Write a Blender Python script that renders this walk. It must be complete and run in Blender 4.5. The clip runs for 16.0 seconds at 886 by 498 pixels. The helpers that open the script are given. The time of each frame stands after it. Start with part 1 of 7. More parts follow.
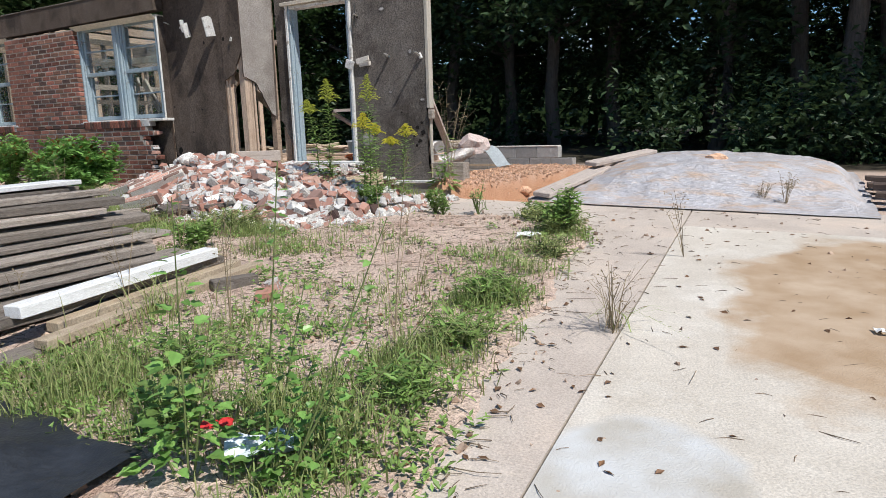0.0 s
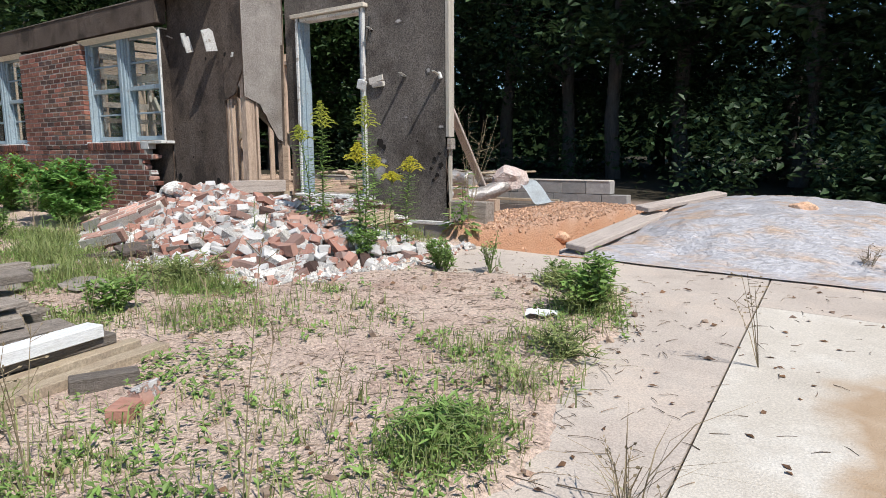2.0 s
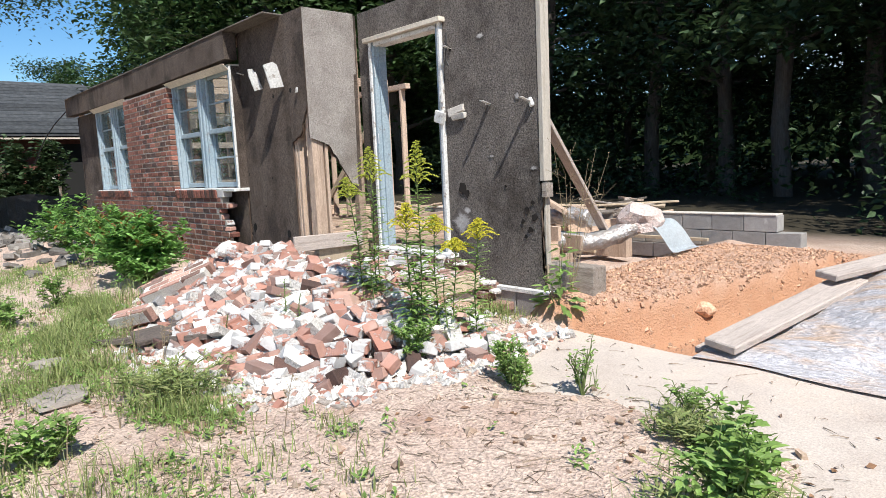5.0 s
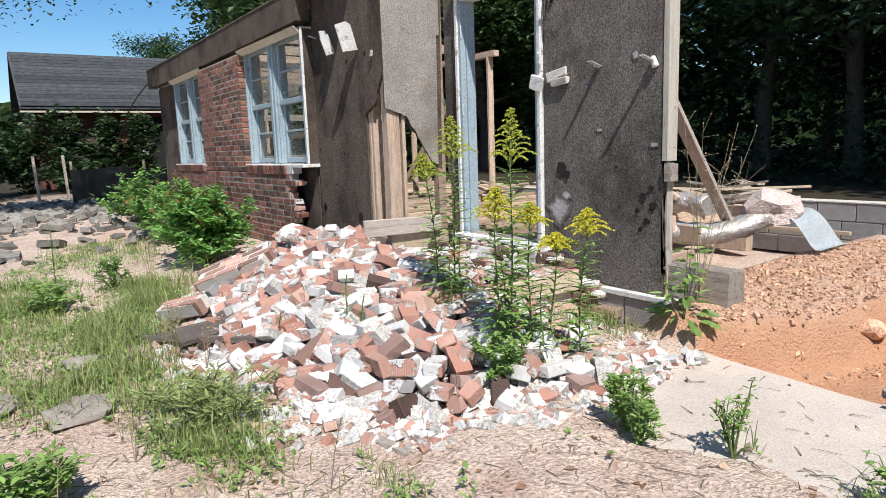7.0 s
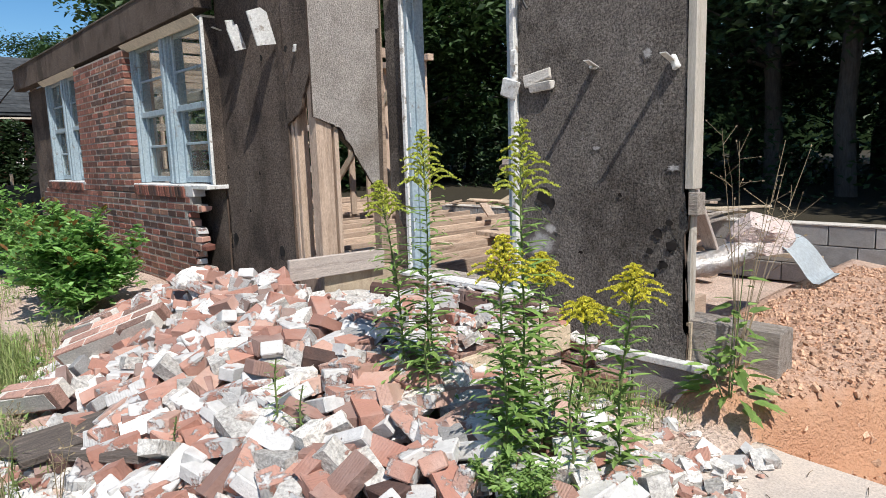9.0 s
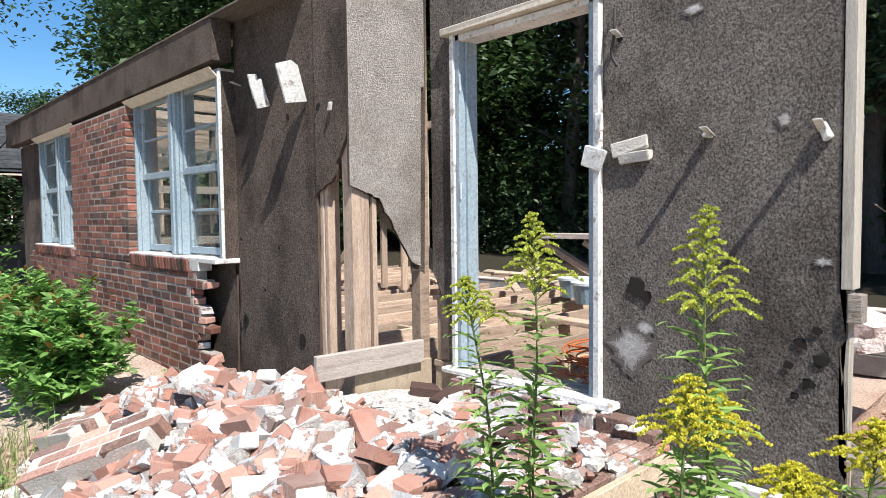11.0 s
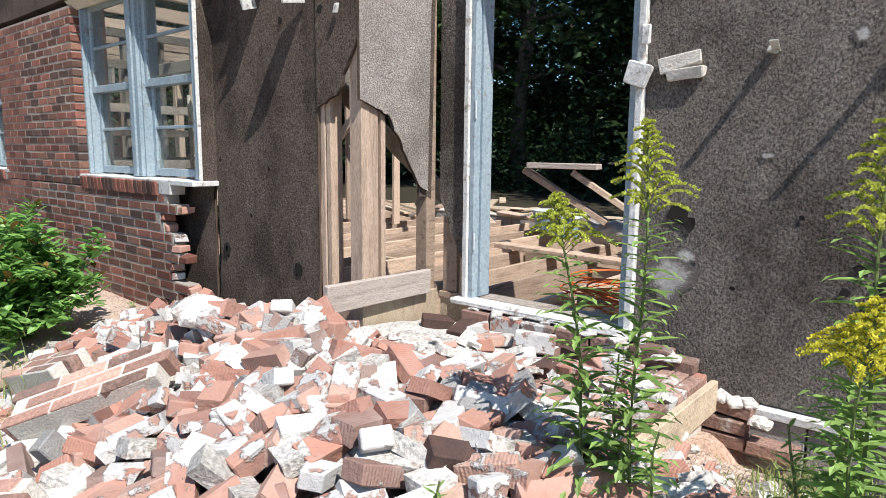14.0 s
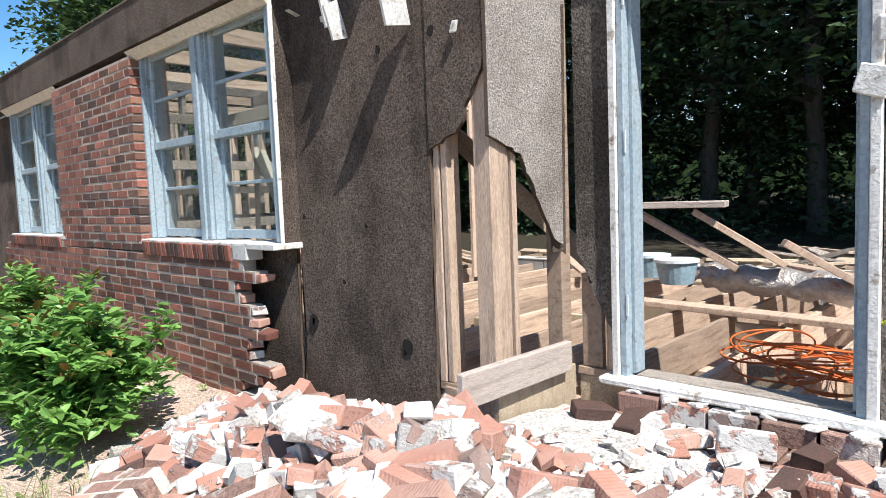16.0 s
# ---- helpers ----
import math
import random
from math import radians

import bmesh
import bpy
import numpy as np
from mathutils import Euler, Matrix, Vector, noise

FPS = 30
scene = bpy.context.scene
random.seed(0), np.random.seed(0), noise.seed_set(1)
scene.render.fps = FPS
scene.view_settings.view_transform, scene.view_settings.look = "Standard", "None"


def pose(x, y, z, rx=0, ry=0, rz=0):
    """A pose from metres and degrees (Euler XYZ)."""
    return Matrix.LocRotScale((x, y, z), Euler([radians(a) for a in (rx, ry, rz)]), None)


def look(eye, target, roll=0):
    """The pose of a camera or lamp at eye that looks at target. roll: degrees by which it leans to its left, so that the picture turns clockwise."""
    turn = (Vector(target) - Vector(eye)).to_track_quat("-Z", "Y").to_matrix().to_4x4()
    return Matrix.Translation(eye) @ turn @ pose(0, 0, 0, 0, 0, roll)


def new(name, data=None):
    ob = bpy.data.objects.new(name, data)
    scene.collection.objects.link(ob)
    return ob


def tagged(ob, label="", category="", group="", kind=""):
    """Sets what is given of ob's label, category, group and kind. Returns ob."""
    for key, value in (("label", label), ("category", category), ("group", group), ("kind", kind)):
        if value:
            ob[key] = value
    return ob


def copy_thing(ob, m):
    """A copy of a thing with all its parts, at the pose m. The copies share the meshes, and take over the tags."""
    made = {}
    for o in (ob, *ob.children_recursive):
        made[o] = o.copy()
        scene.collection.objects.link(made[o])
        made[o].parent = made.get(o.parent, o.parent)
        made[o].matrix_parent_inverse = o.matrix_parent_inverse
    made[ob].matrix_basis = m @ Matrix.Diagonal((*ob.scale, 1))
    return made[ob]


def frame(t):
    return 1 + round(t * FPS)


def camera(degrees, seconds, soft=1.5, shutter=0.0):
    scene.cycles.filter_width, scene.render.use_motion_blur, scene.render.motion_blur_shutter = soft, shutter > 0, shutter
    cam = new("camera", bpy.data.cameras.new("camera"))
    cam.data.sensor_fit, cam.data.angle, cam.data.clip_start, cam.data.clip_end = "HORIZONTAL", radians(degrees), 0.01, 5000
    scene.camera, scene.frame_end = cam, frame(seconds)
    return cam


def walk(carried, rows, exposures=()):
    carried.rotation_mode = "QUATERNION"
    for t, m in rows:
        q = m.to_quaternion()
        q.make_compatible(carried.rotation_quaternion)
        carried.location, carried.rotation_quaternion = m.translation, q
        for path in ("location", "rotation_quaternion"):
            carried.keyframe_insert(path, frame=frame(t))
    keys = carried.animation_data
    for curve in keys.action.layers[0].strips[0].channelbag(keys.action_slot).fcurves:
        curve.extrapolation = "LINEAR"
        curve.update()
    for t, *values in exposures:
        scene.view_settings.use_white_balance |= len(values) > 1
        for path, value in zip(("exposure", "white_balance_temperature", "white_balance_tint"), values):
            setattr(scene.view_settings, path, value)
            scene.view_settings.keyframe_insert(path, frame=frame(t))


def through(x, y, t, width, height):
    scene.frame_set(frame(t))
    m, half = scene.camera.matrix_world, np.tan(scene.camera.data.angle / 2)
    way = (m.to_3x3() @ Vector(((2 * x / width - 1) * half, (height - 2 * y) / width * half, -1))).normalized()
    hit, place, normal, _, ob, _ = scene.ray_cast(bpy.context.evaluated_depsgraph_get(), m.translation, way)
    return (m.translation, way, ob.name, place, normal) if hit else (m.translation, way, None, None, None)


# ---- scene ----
# the camera and its walk
cam = camera(68.7, 16.0, 0.65)
PATH = [
    (0, (0.498, -0.029, 1.088), (-0.465, 1.686, 0.725), -1.7),
    (0.5, (0.441, 0.305, 1.098), (-0.523, 2.019, 0.732), -0.5),
    (0.6, (0.417, 0.369, 1.101), (-0.545, 2.085, 0.743), 0.1),
    (1, (0.393, 0.621, 1.15), (-0.623, 2.306, 0.792), -1.0),
    (1.5, (0.348, 1.016, 1.173), (-0.766, 2.645, 0.845), 0.7),
    (2, (0.258, 1.342, 1.183), (-0.871, 2.967, 0.89), -0.3),
    (2.5, (0.165, 1.659, 1.226), (-0.959, 3.284, 0.909), 0.5),
    (3, (0.113, 1.985, 1.271), (-1.162, 3.501, 0.996), 1.9),
    (3.2, (0.074, 2.09, 1.289), (-1.265, 3.552, 1.028), -0.4),
    (5.3, (-0.323, 2.947, 1.497), (-1.812, 4.256, 1.23), -2.3),
    (5.5, (-0.356, 2.981, 1.485), (-1.849, 4.28, 1.197), -1.9),
    (6, (-0.544, 3.196, 1.482), (-2.172, 4.336, 1.257), -2.1),
    (6.5, (-0.739, 3.325, 1.481), (-2.405, 4.391, 1.185), -1.4),
    (7, (-0.968, 3.391, 1.48), (-2.592, 4.517, 1.17), -2.0),
    (7.5, (-1.19, 3.468, 1.479), (-2.85, 4.546, 1.191), -2.2),
    (8, (-1.465, 3.62, 1.532), (-3.108, 4.735, 1.3), -2.7),
    (8.5, (-1.787, 3.691, 1.531), (-3.371, 4.891, 1.305), -2.2),
    (9, (-2.01, 3.831, 1.552), (-3.465, 5.173, 1.263), -1.8),
    (9.5, (-2.184, 3.957, 1.57), (-3.701, 5.25, 1.409), 0.1),
    (10, (-2.373, 4.035, 1.638), (-3.95, 5.255, 1.482), -0.3),
    (10.2, (-2.447, 4.054, 1.66), (-4.001, 5.307, 1.542), 0.1),
    (12.3, (-3.162, 3.972, 1.582), (-4.533, 5.423, 1.459), -2.0),
    (12.5, (-3.161, 3.959, 1.575), (-4.55, 5.392, 1.444), -1.8),
    (13, (-3.155, 3.948, 1.598), (-4.534, 5.392, 1.48), -1.7),
    (13.5, (-3.193, 3.937, 1.564), (-4.517, 5.428, 1.411), -0.2),
    (14, (-3.309, 3.896, 1.559), (-4.588, 5.405, 1.265), 0.6),
    (14.5, (-3.52, 3.964, 1.562), (-4.877, 5.409, 1.296), 0.4),
    (15, (-3.712, 3.992, 1.543), (-5.04, 5.463, 1.272), 1.5),
    (15.5, (-3.898, 4.01, 1.562), (-5.197, 5.5, 1.261), -0.9),
    (16, (-4.14, 4.13, 1.582), (-5.518, 5.569, 1.422), -2.2),
]
walk(cam, [(t, look(eye, target, roll)) for t, eye, target, roll in PATH], [(0, 0.05), (3.0, 0.20), (5.5, 0.52), (7, 0.37), (8, 0.28), (9, 0.26), (10.2, 0.49), (12.3, 0.72), (13.5, 0.68), (14, 0.48), (14.5, 0.50), (15.5, 0.60), (16, 0.72)])

# world, sun
SUN_WAY = Vector((0.56, -0.19, 0.80)).normalized()
world = bpy.data.worlds.new("sky")
scene.world = world
world.use_nodes = True
wn = world.node_tree
sky = wn.nodes.new("ShaderNodeTexSky")
sky.sky_type, sky.sun_disc = "NISHITA", False
sky.ozone_density, sky.dust_density, sky.air_density = 3.0, 0.3, 1.0
sky.sun_elevation = math.asin(SUN_WAY.z)
sky.sun_rotation = math.atan2(SUN_WAY.x, SUN_WAY.y)
wbg = wn.nodes["Background"]
# thin fair-weather cloud
wtc = wn.nodes.new("ShaderNodeTexCoord")
wnz = wn.nodes.new("ShaderNodeTexNoise")
wnz.inputs["Scale"].default_value, wnz.inputs["Detail"].default_value = 3.2, 9
wn.links.new(wtc.outputs["Generated"], wnz.inputs["Vector"])
wrp = wn.nodes.new("ShaderNodeMapRange")
wrp.inputs["From Min"].default_value, wrp.inputs["From Max"].default_value = 0.56, 0.72
wn.links.new(wnz.outputs["Fac"], wrp.inputs["Value"])
wmx = wn.nodes.new("ShaderNodeMix")
wmx.data_type = "RGBA"
wn.links.new(wrp.outputs[0], wmx.inputs[0])
whs = wn.nodes.new("ShaderNodeHueSaturation")
whs.inputs["Saturation"].default_value, whs.inputs["Value"].default_value = 1.3, 0.92
wn.links.new(sky.outputs[0], whs.inputs["Color"])
wn.links.new(whs.outputs[0], wmx.inputs[6])
wmx.inputs[7].default_value = (7.5, 7.6, 7.8, 1)
wn.links.new(wmx.outputs[2], wbg.inputs[0])
wbg.inputs[1].default_value = 0.115
sun = new("sun", bpy.data.lights.new("sun", "SUN"))
sun.data.energy, sun.data.angle, sun.data.color = 5.0, radians(0.5), (1.0, 0.965, 0.91)
sun.matrix_world = look((0, 0, 30), Vector((0, 0, 30)) - SUN_WAY)


# materials
def mat(name, c1, c2, scale=8.0, rough=0.8, bump=0.3, fine=60.0, c3=None, s3=1.2, lo3=0.5, hi3=0.65, metal=0.0, stretch=(1, 1, 1), rand=0.0, island=False, depth=0.01, spec=0.3, grain=0.2, coord="Object"):
    m = bpy.data.materials.new(name)
    m.use_nodes = True
    t = m.node_tree
    n, l = t.nodes, t.links
    b = n["Principled BSDF"]
    b.inputs["Roughness"].default_value = rough
    b.inputs["Metallic"].default_value = metal
    b.inputs["Specular IOR Level"].default_value = spec
    tc = n.new("ShaderNodeTexCoord")
    mp = n.new("ShaderNodeMapping")
    mp.inputs["Scale"].default_value = stretch
    l.new(tc.outputs[coord], mp.inputs[0])
    vec = mp.outputs[0]
    if rand or island:
        src = n.new("ShaderNodeNewGeometry").outputs["Random Per Island"] if island else n.new("ShaderNodeObjectInfo").outputs["Random"]
        off = n.new("ShaderNodeVectorMath")
        off.operation = "MULTIPLY_ADD"
        l.new(src, off.inputs[0])
        off.inputs[1].default_value = (37, 53, 71)
        l.new(vec, off.inputs[2])
        vec = off.outputs[0]

    def nz(s, det=6):
        x = n.new("ShaderNodeTexNoise")
        x.inputs["Scale"].default_value = s
        x.inputs["Detail"].default_value = det
        x.inputs["Roughness"].default_value = 0.65
        l.new(vec, x.inputs["Vector"])
        return x.outputs["Fac"]

    def ramp(f, lo, hi):
        r = n.new("ShaderNodeMapRange")
        r.inputs["From Min"].default_value, r.inputs["From Max"].default_value = lo, hi
        l.new(f, r.inputs["Value"])
        return r.outputs[0]

    def mix(f, a, bb):
        x = n.new("ShaderNodeMix")
        x.data_type = "RGBA"
        l.new(f, x.inputs["Factor"])
        for k, v in ((6, a), (7, bb)):
            if isinstance(v, tuple):
                x.inputs[k].default_value = (*v, 1)
            else:
                l.new(v, x.inputs[k])
        return x.outputs[2]

    col = mix(ramp(nz(scale), 0.3, 0.7), c1, c2)
    if c3:
        col = mix(ramp(nz(s3), lo3, hi3), col, c3)
    f = nz(fine, 3)
    hsv = n.new("ShaderNodeHueSaturation")
    l.new(col, hsv.inputs["Color"])
    v = ramp(f, 0.3, 0.7)
    r = n.new("ShaderNodeMapRange")
    r.inputs["To Min"].default_value, r.inputs["To Max"].default_value = 1 - grain, 1 + grain
    l.new(v, r.inputs["Value"])
    val = r.outputs[0]
    if rand:
        rr = n.new("ShaderNodeMapRange")
        rr.inputs["To Min"].default_value, rr.inputs["To Max"].default_value = 1 - rand, 1 + rand
        l.new(src, rr.inputs["Value"])
        mu = n.new("ShaderNodeMath")
        mu.operation = "MULTIPLY"
        l.new(val, mu.inputs[0])
        l.new(rr.outputs[0], mu.inputs[1])
        val = mu.outputs[0]
    l.new(val, hsv.inputs["Value"])
    l.new(hsv.outputs[0], b.inputs["Base Color"])
    if bump:
        bp = n.new("ShaderNodeBump")
        bp.inputs["Strength"].default_value = bump
        bp.inputs["Distance"].default_value = depth
        l.new(f, bp.inputs["Height"])
        l.new(bp.outputs[0], b.inputs["Normal"])
    return m


def leafy(name, c1, c2, through=0.35, rough=0.5):
    m = mat(name, c1, c2, scale=3.0, rough=rough, bump=0, fine=20, rand=0.35, island=True, spec=0.4)
    t = m.node_tree
    b = t.nodes["Principled BSDF"]
    tr = t.nodes.new("ShaderNodeBsdfTranslucent")
    mx = t.nodes.new("ShaderNodeMixShader")
    mx.inputs[0].default_value = through
    t.links.new(b.inputs["Base Color"].links[0].from_socket, tr.inputs[0])
    t.links.new(b.outputs[0], mx.inputs[1])
    t.links.new(tr.outputs[0], mx.inputs[2])
    t.links.new(mx.outputs[0], t.nodes["Material Output"].inputs[0])
    return m


FELT = mat("felt_board", (0.090, 0.067, 0.053), (0.150, 0.119, 0.098), 4, 0.95, 1.0, 110, (0.058, 0.044, 0.036), 2.2, 0.48, 0.62, depth=0.025, grain=0.65, stretch=(1, 1, 0.7))
FELT_WORN = mat("felt_board_weathered", (0.114, 0.098, 0.085), (0.212, 0.187, 0.167), 3.5, 0.95, 1.0, 110, (0.078, 0.065, 0.056), 2.0, 0.50, 0.64, depth=0.025, grain=0.7, stretch=(1, 1, 0.7))
FELT_EDGE = mat("felt_torn", (0.085, 0.06, 0.045), (0.12, 0.085, 0.065), 40, 0.95, 0.8, 150)
BRICK = mat("brick_red", (0.26, 0.104, 0.074), (0.18, 0.077, 0.059), 9, 0.85, 0.5, 90, (0.12, 0.07, 0.058), 3.0, 0.58, 0.78, rand=0.5, grain=0.3)
MORTAR_JOINT = mat("mortar_joint", (0.40, 0.36, 0.32), (0.31, 0.275, 0.24), 12, 0.95, 0.7, 80)
BRICK_DARK = mat("brick_dark", (0.075, 0.05, 0.045), (0.12, 0.065, 0.05), 9, 0.8, 0.5, 90, rand=0.3)


def rubble_brick(name, lo, hi, island=False):
    """Salvaged brick: red to brown clay, combed faces, crusts of old mortar over part of it."""
    m = bpy.data.materials.new(name)
    m.use_nodes = True
    n, l = m.node_tree.nodes, m.node_tree.links
    b = n["Principled BSDF"]
    b.inputs["Roughness"].default_value, b.inputs["Specular IOR Level"].default_value = 0.92, 0.25
    src = n.new("ShaderNodeNewGeometry").outputs["Random Per Island"] if island else n.new("ShaderNodeObjectInfo").outputs["Random"]
    tc = n.new("ShaderNodeTexCoord")
    off = n.new("ShaderNodeVectorMath")
    off.operation = "MULTIPLY_ADD"
    l.new(src, off.inputs[0])
    off.inputs[1].default_value = (37, 53, 71)
    l.new(tc.outputs["Object"], off.inputs[2])

    def math_(op, a, c):
        x = n.new("ShaderNodeMath")
        x.operation = op
        for k, v in enumerate((a, c)):
            if isinstance(v, (int, float)):
                x.inputs[k].default_value = v
            else:
                l.new(v, x.inputs[k])
        return x.outputs[0]

    def nz(scale, det, rough=0.6):
        x = n.new("ShaderNodeTexNoise")
        x.inputs["Scale"].default_value, x.inputs["Detail"].default_value, x.inputs["Roughness"].default_value = scale, det, rough
        l.new(off.outputs[0], x.inputs["Vector"])
        return x.outputs["Fac"]

    def mix(f, a, c):
        x = n.new("ShaderNodeMix")
        x.data_type = "RGBA"
        l.new(f, x.inputs[0])
        for k, v in ((6, a), (7, c)):
            if isinstance(v, tuple):
                x.inputs[k].default_value = (*v, 1)
            else:
                l.new(v, x.inputs[k])
        return x.outputs[2]

    ramp = n.new("ShaderNodeValToRGB")
    e = ramp.color_ramp.elements
    e[0].color, e[1].color, e[1].position = (0.51, 0.26, 0.19, 1), (0.23, 0.18, 0.16, 1), 1.0
    for p, c in ((0.25, (0.40, 0.19, 0.14)), (0.5, (0.55, 0.36, 0.285)), (0.7, (0.48, 0.235, 0.17)), (0.85, (0.31, 0.165, 0.13))):
        x = e.new(p)
        x.color = (*c, 1)
    l.new(src, ramp.inputs[0])
    grain = nz(70, 4)
    clay = mix(math_("MULTIPLY", grain, 0.5), ramp.outputs[0], (0.24, 0.14, 0.11))
    veil = n.new("ShaderNodeMapRange")
    l.new(nz(5, 5), veil.inputs["Value"])
    veil.inputs["From Min"].default_value, veil.inputs["From Max"].default_value, veil.inputs["To Max"].default_value = 0.44, 0.76, 0.26
    clay = mix(veil.outputs[0], clay, (0.60, 0.545, 0.50))
    r2 = math_("FRACT", math_("MULTIPLY", src, 7.31), 0)
    th = math_("ADD", math_("MULTIPLY", r2, hi - lo), lo)
    mask = n.new("ShaderNodeMapRange")
    l.new(math_("SUBTRACT", nz(8, 7, 0.62), th), mask.inputs["Value"])
    mask.inputs["From Min"].default_value, mask.inputs["From Max"].default_value = 0.0, 0.045
    crust = mix(nz(16, 6, 0.7), (0.77, 0.755, 0.73), (0.32, 0.305, 0.29))
    l.new(mix(mask.outputs[0], clay, crust), b.inputs["Base Color"])
    wave = n.new("ShaderNodeTexWave")
    wave.inputs["Scale"].default_value, wave.inputs["Distortion"].default_value = 24, 0.6
    l.new(tc.outputs["Object"], wave.inputs["Vector"])
    h = math_("ADD", math_("MULTIPLY", grain, 0.7), math_("MULTIPLY", wave.outputs["Fac"], math_("MULTIPLY", math_("GREATER_THAN", r2, 0.6), 0.14)))
    h = math_("ADD", h, math_("MULTIPLY", mask.outputs[0], 0.9))
    bp = n.new("ShaderNodeBump")
    bp.inputs["Strength"].default_value, bp.inputs["Distance"].default_value = 0.9, 0.009
    l.new(h, bp.inputs["Height"])
    l.new(bp.outputs[0], b.inputs["Normal"])
    return m


BRICK_OLD = rubble_brick("brick_salvaged", 0.43, 0.69)
BRICK_CHALK = rubble_brick("brick_mortared", 0.34, 0.53)
BRICK_STUFF = rubble_brick("brick_bits", 0.41, 0.67, True)
MORTAR = mat("mortar", (0.62, 0.58, 0.52), (0.50, 0.46, 0.41), 12, 0.95, 0.7, 80)
MORTAR_BITS = mat("mortar_rubble", (0.64, 0.615, 0.575), (0.46, 0.43, 0.39), 14, 0.95, 1.0, 60, (0.36, 0.24, 0.19), 5.0, 0.58, 0.7, rand=0.35, island=True, grain=0.4)
WOOD = mat("fir_lumber", (0.55, 0.425, 0.33), (0.43, 0.315, 0.235), 3, 0.75, 0.5, 30, (0.25, 0.175, 0.125), 2.0, 0.52, 0.77, stretch=(14, 14, 1.2), rand=0.3, grain=0.35)
WOOD_X = mat("joist_lumber", (0.53, 0.405, 0.31), (0.40, 0.285, 0.205), 3, 0.75, 0.5, 30, (0.19, 0.125, 0.09), 2.0, 0.5, 0.75, stretch=(14, 1.2, 14), rand=0.35, grain=0.35)
WOOD_DARK = mat("dark_old_board", (0.16, 0.13, 0.11), (0.10, 0.085, 0.075), 3, 0.9, 0.8, 30, (0.25, 0.20, 0.17), 2.5, 0.55, 0.72, stretch=(1.0, 14, 14), rand=0.3, depth=0.02, grain=0.4)
WOOD_PALE = mat("pale_weathered_plank", (0.52, 0.45, 0.40), (0.41, 0.35, 0.31), 3, 0.85, 0.6, 30, (0.28, 0.23, 0.20), 2.5, 0.55, 0.75, stretch=(1.0, 14, 14), depth=0.01, grain=0.3)
WOOD_GREY = mat("weathered_board", (0.43, 0.375, 0.325), (0.30, 0.255, 0.215), 3, 0.9, 0.8, 30, (0.15, 0.122, 0.10), 2.5, 0.52, 0.74, stretch=(1.0, 14, 14), rand=0.5, depth=0.02, grain=0.4)
WOOD_NEW = mat("fresh_board", (0.52, 0.43, 0.315), (0.42, 0.33, 0.23), 3, 0.8, 0.4, 30, (0.34, 0.26, 0.19), 2.0, 0.5, 0.75, stretch=(3.0, 8, 3), rand=0.2, grain=0.3)
WOOD_WHITE = mat("white_painted_board", (0.78, 0.79, 0.80), (0.62, 0.62, 0.60), 4, 0.55, 0.2, 40, stretch=(1, 10, 10), rand=0.05)
PAINT = mat("pale_blue_paint", (0.25, 0.325, 0.375), (0.32, 0.385, 0.42), 3, 0.6, 0.5, 50, (0.20, 0.20, 0.195), 14.0, 0.58, 0.68, depth=0.006)
PAINT_WHITE = mat("flaking_white_paint", (0.72, 0.72, 0.70), (0.56, 0.55, 0.52), 5, 0.6, 0.6, 60, (0.30, 0.26, 0.22), 16.0, 0.57, 0.66, depth=0.008)
CREAM = mat("cream_soffit_board", (0.62, 0.56, 0.46), (0.52, 0.46, 0.38), 5, 0.8, 0.3, 40)
BLOCK = mat("cinder_block", (0.36, 0.35, 0.335), (0.26, 0.25, 0.24), 10, 0.95, 0.8, 110, (0.42, 0.41, 0.40), 5, 0.6, 0.7, rand=0.15)
CONCRETE = mat("concrete_slab", (0.60, 0.55, 0.48), (0.49, 0.44, 0.375), 2.6, 0.9, 0.9, 110, (0.65, 0.615, 0.555), 0.8, 0.50, 0.64, depth=0.004, grain=0.20)
CONCRETE_2 = mat("concrete_walk", (0.53, 0.465, 0.405), (0.43, 0.365, 0.315), 2.8, 0.9, 0.9, 110, (0.57, 0.475, 0.395), 0.9, 0.5, 0.65, depth=0.004, grain=0.22)
SHINGLE = mat("grey_shingles", (0.028, 0.032, 0.036), (0.07, 0.075, 0.08), 6, 0.95, 0.6, 60, rand=0.3)
BARK = mat("tree_bark", (0.17, 0.145, 0.125), (0.09, 0.076, 0.066), 5, 0.95, 0.9, 25, stretch=(6, 6, 1), depth=0.03)
LEAF = leafy("tree_leaf", (0.055, 0.105, 0.03), (0.035, 0.07, 0.022))
LEAF_DARK = leafy("forest_leaf", (0.068, 0.118, 0.047), (0.028, 0.052, 0.022), 0.32, 0.5)
LEAF_WEED = leafy("weed_leaf", (0.27, 0.40, 0.11), (0.18, 0.30, 0.08), 0.38)
LEAF_SHRUB = leafy("shrub_leaf", (0.24, 0.42, 0.11), (0.13, 0.27, 0.065), 0.36, 0.32)
LEAF_RED = leafy("shrub_young_leaf", (0.30, 0.12, 0.04), (0.22, 0.17, 0.04))
GOLD = leafy("goldenrod_floret", (0.74, 0.66, 0.06), (0.62, 0.60, 0.09), 0.3)
STEM = mat("green_stem", (0.14, 0.19, 0.06), (0.11, 0.13, 0.05), 20, 0.7, 0.2, 60)
STEM_DRY = mat("dry_stem", (0.30, 0.24, 0.15), (0.22, 0.17, 0.11), 20, 0.9, 0.2, 60, rand=0.3, island=True)
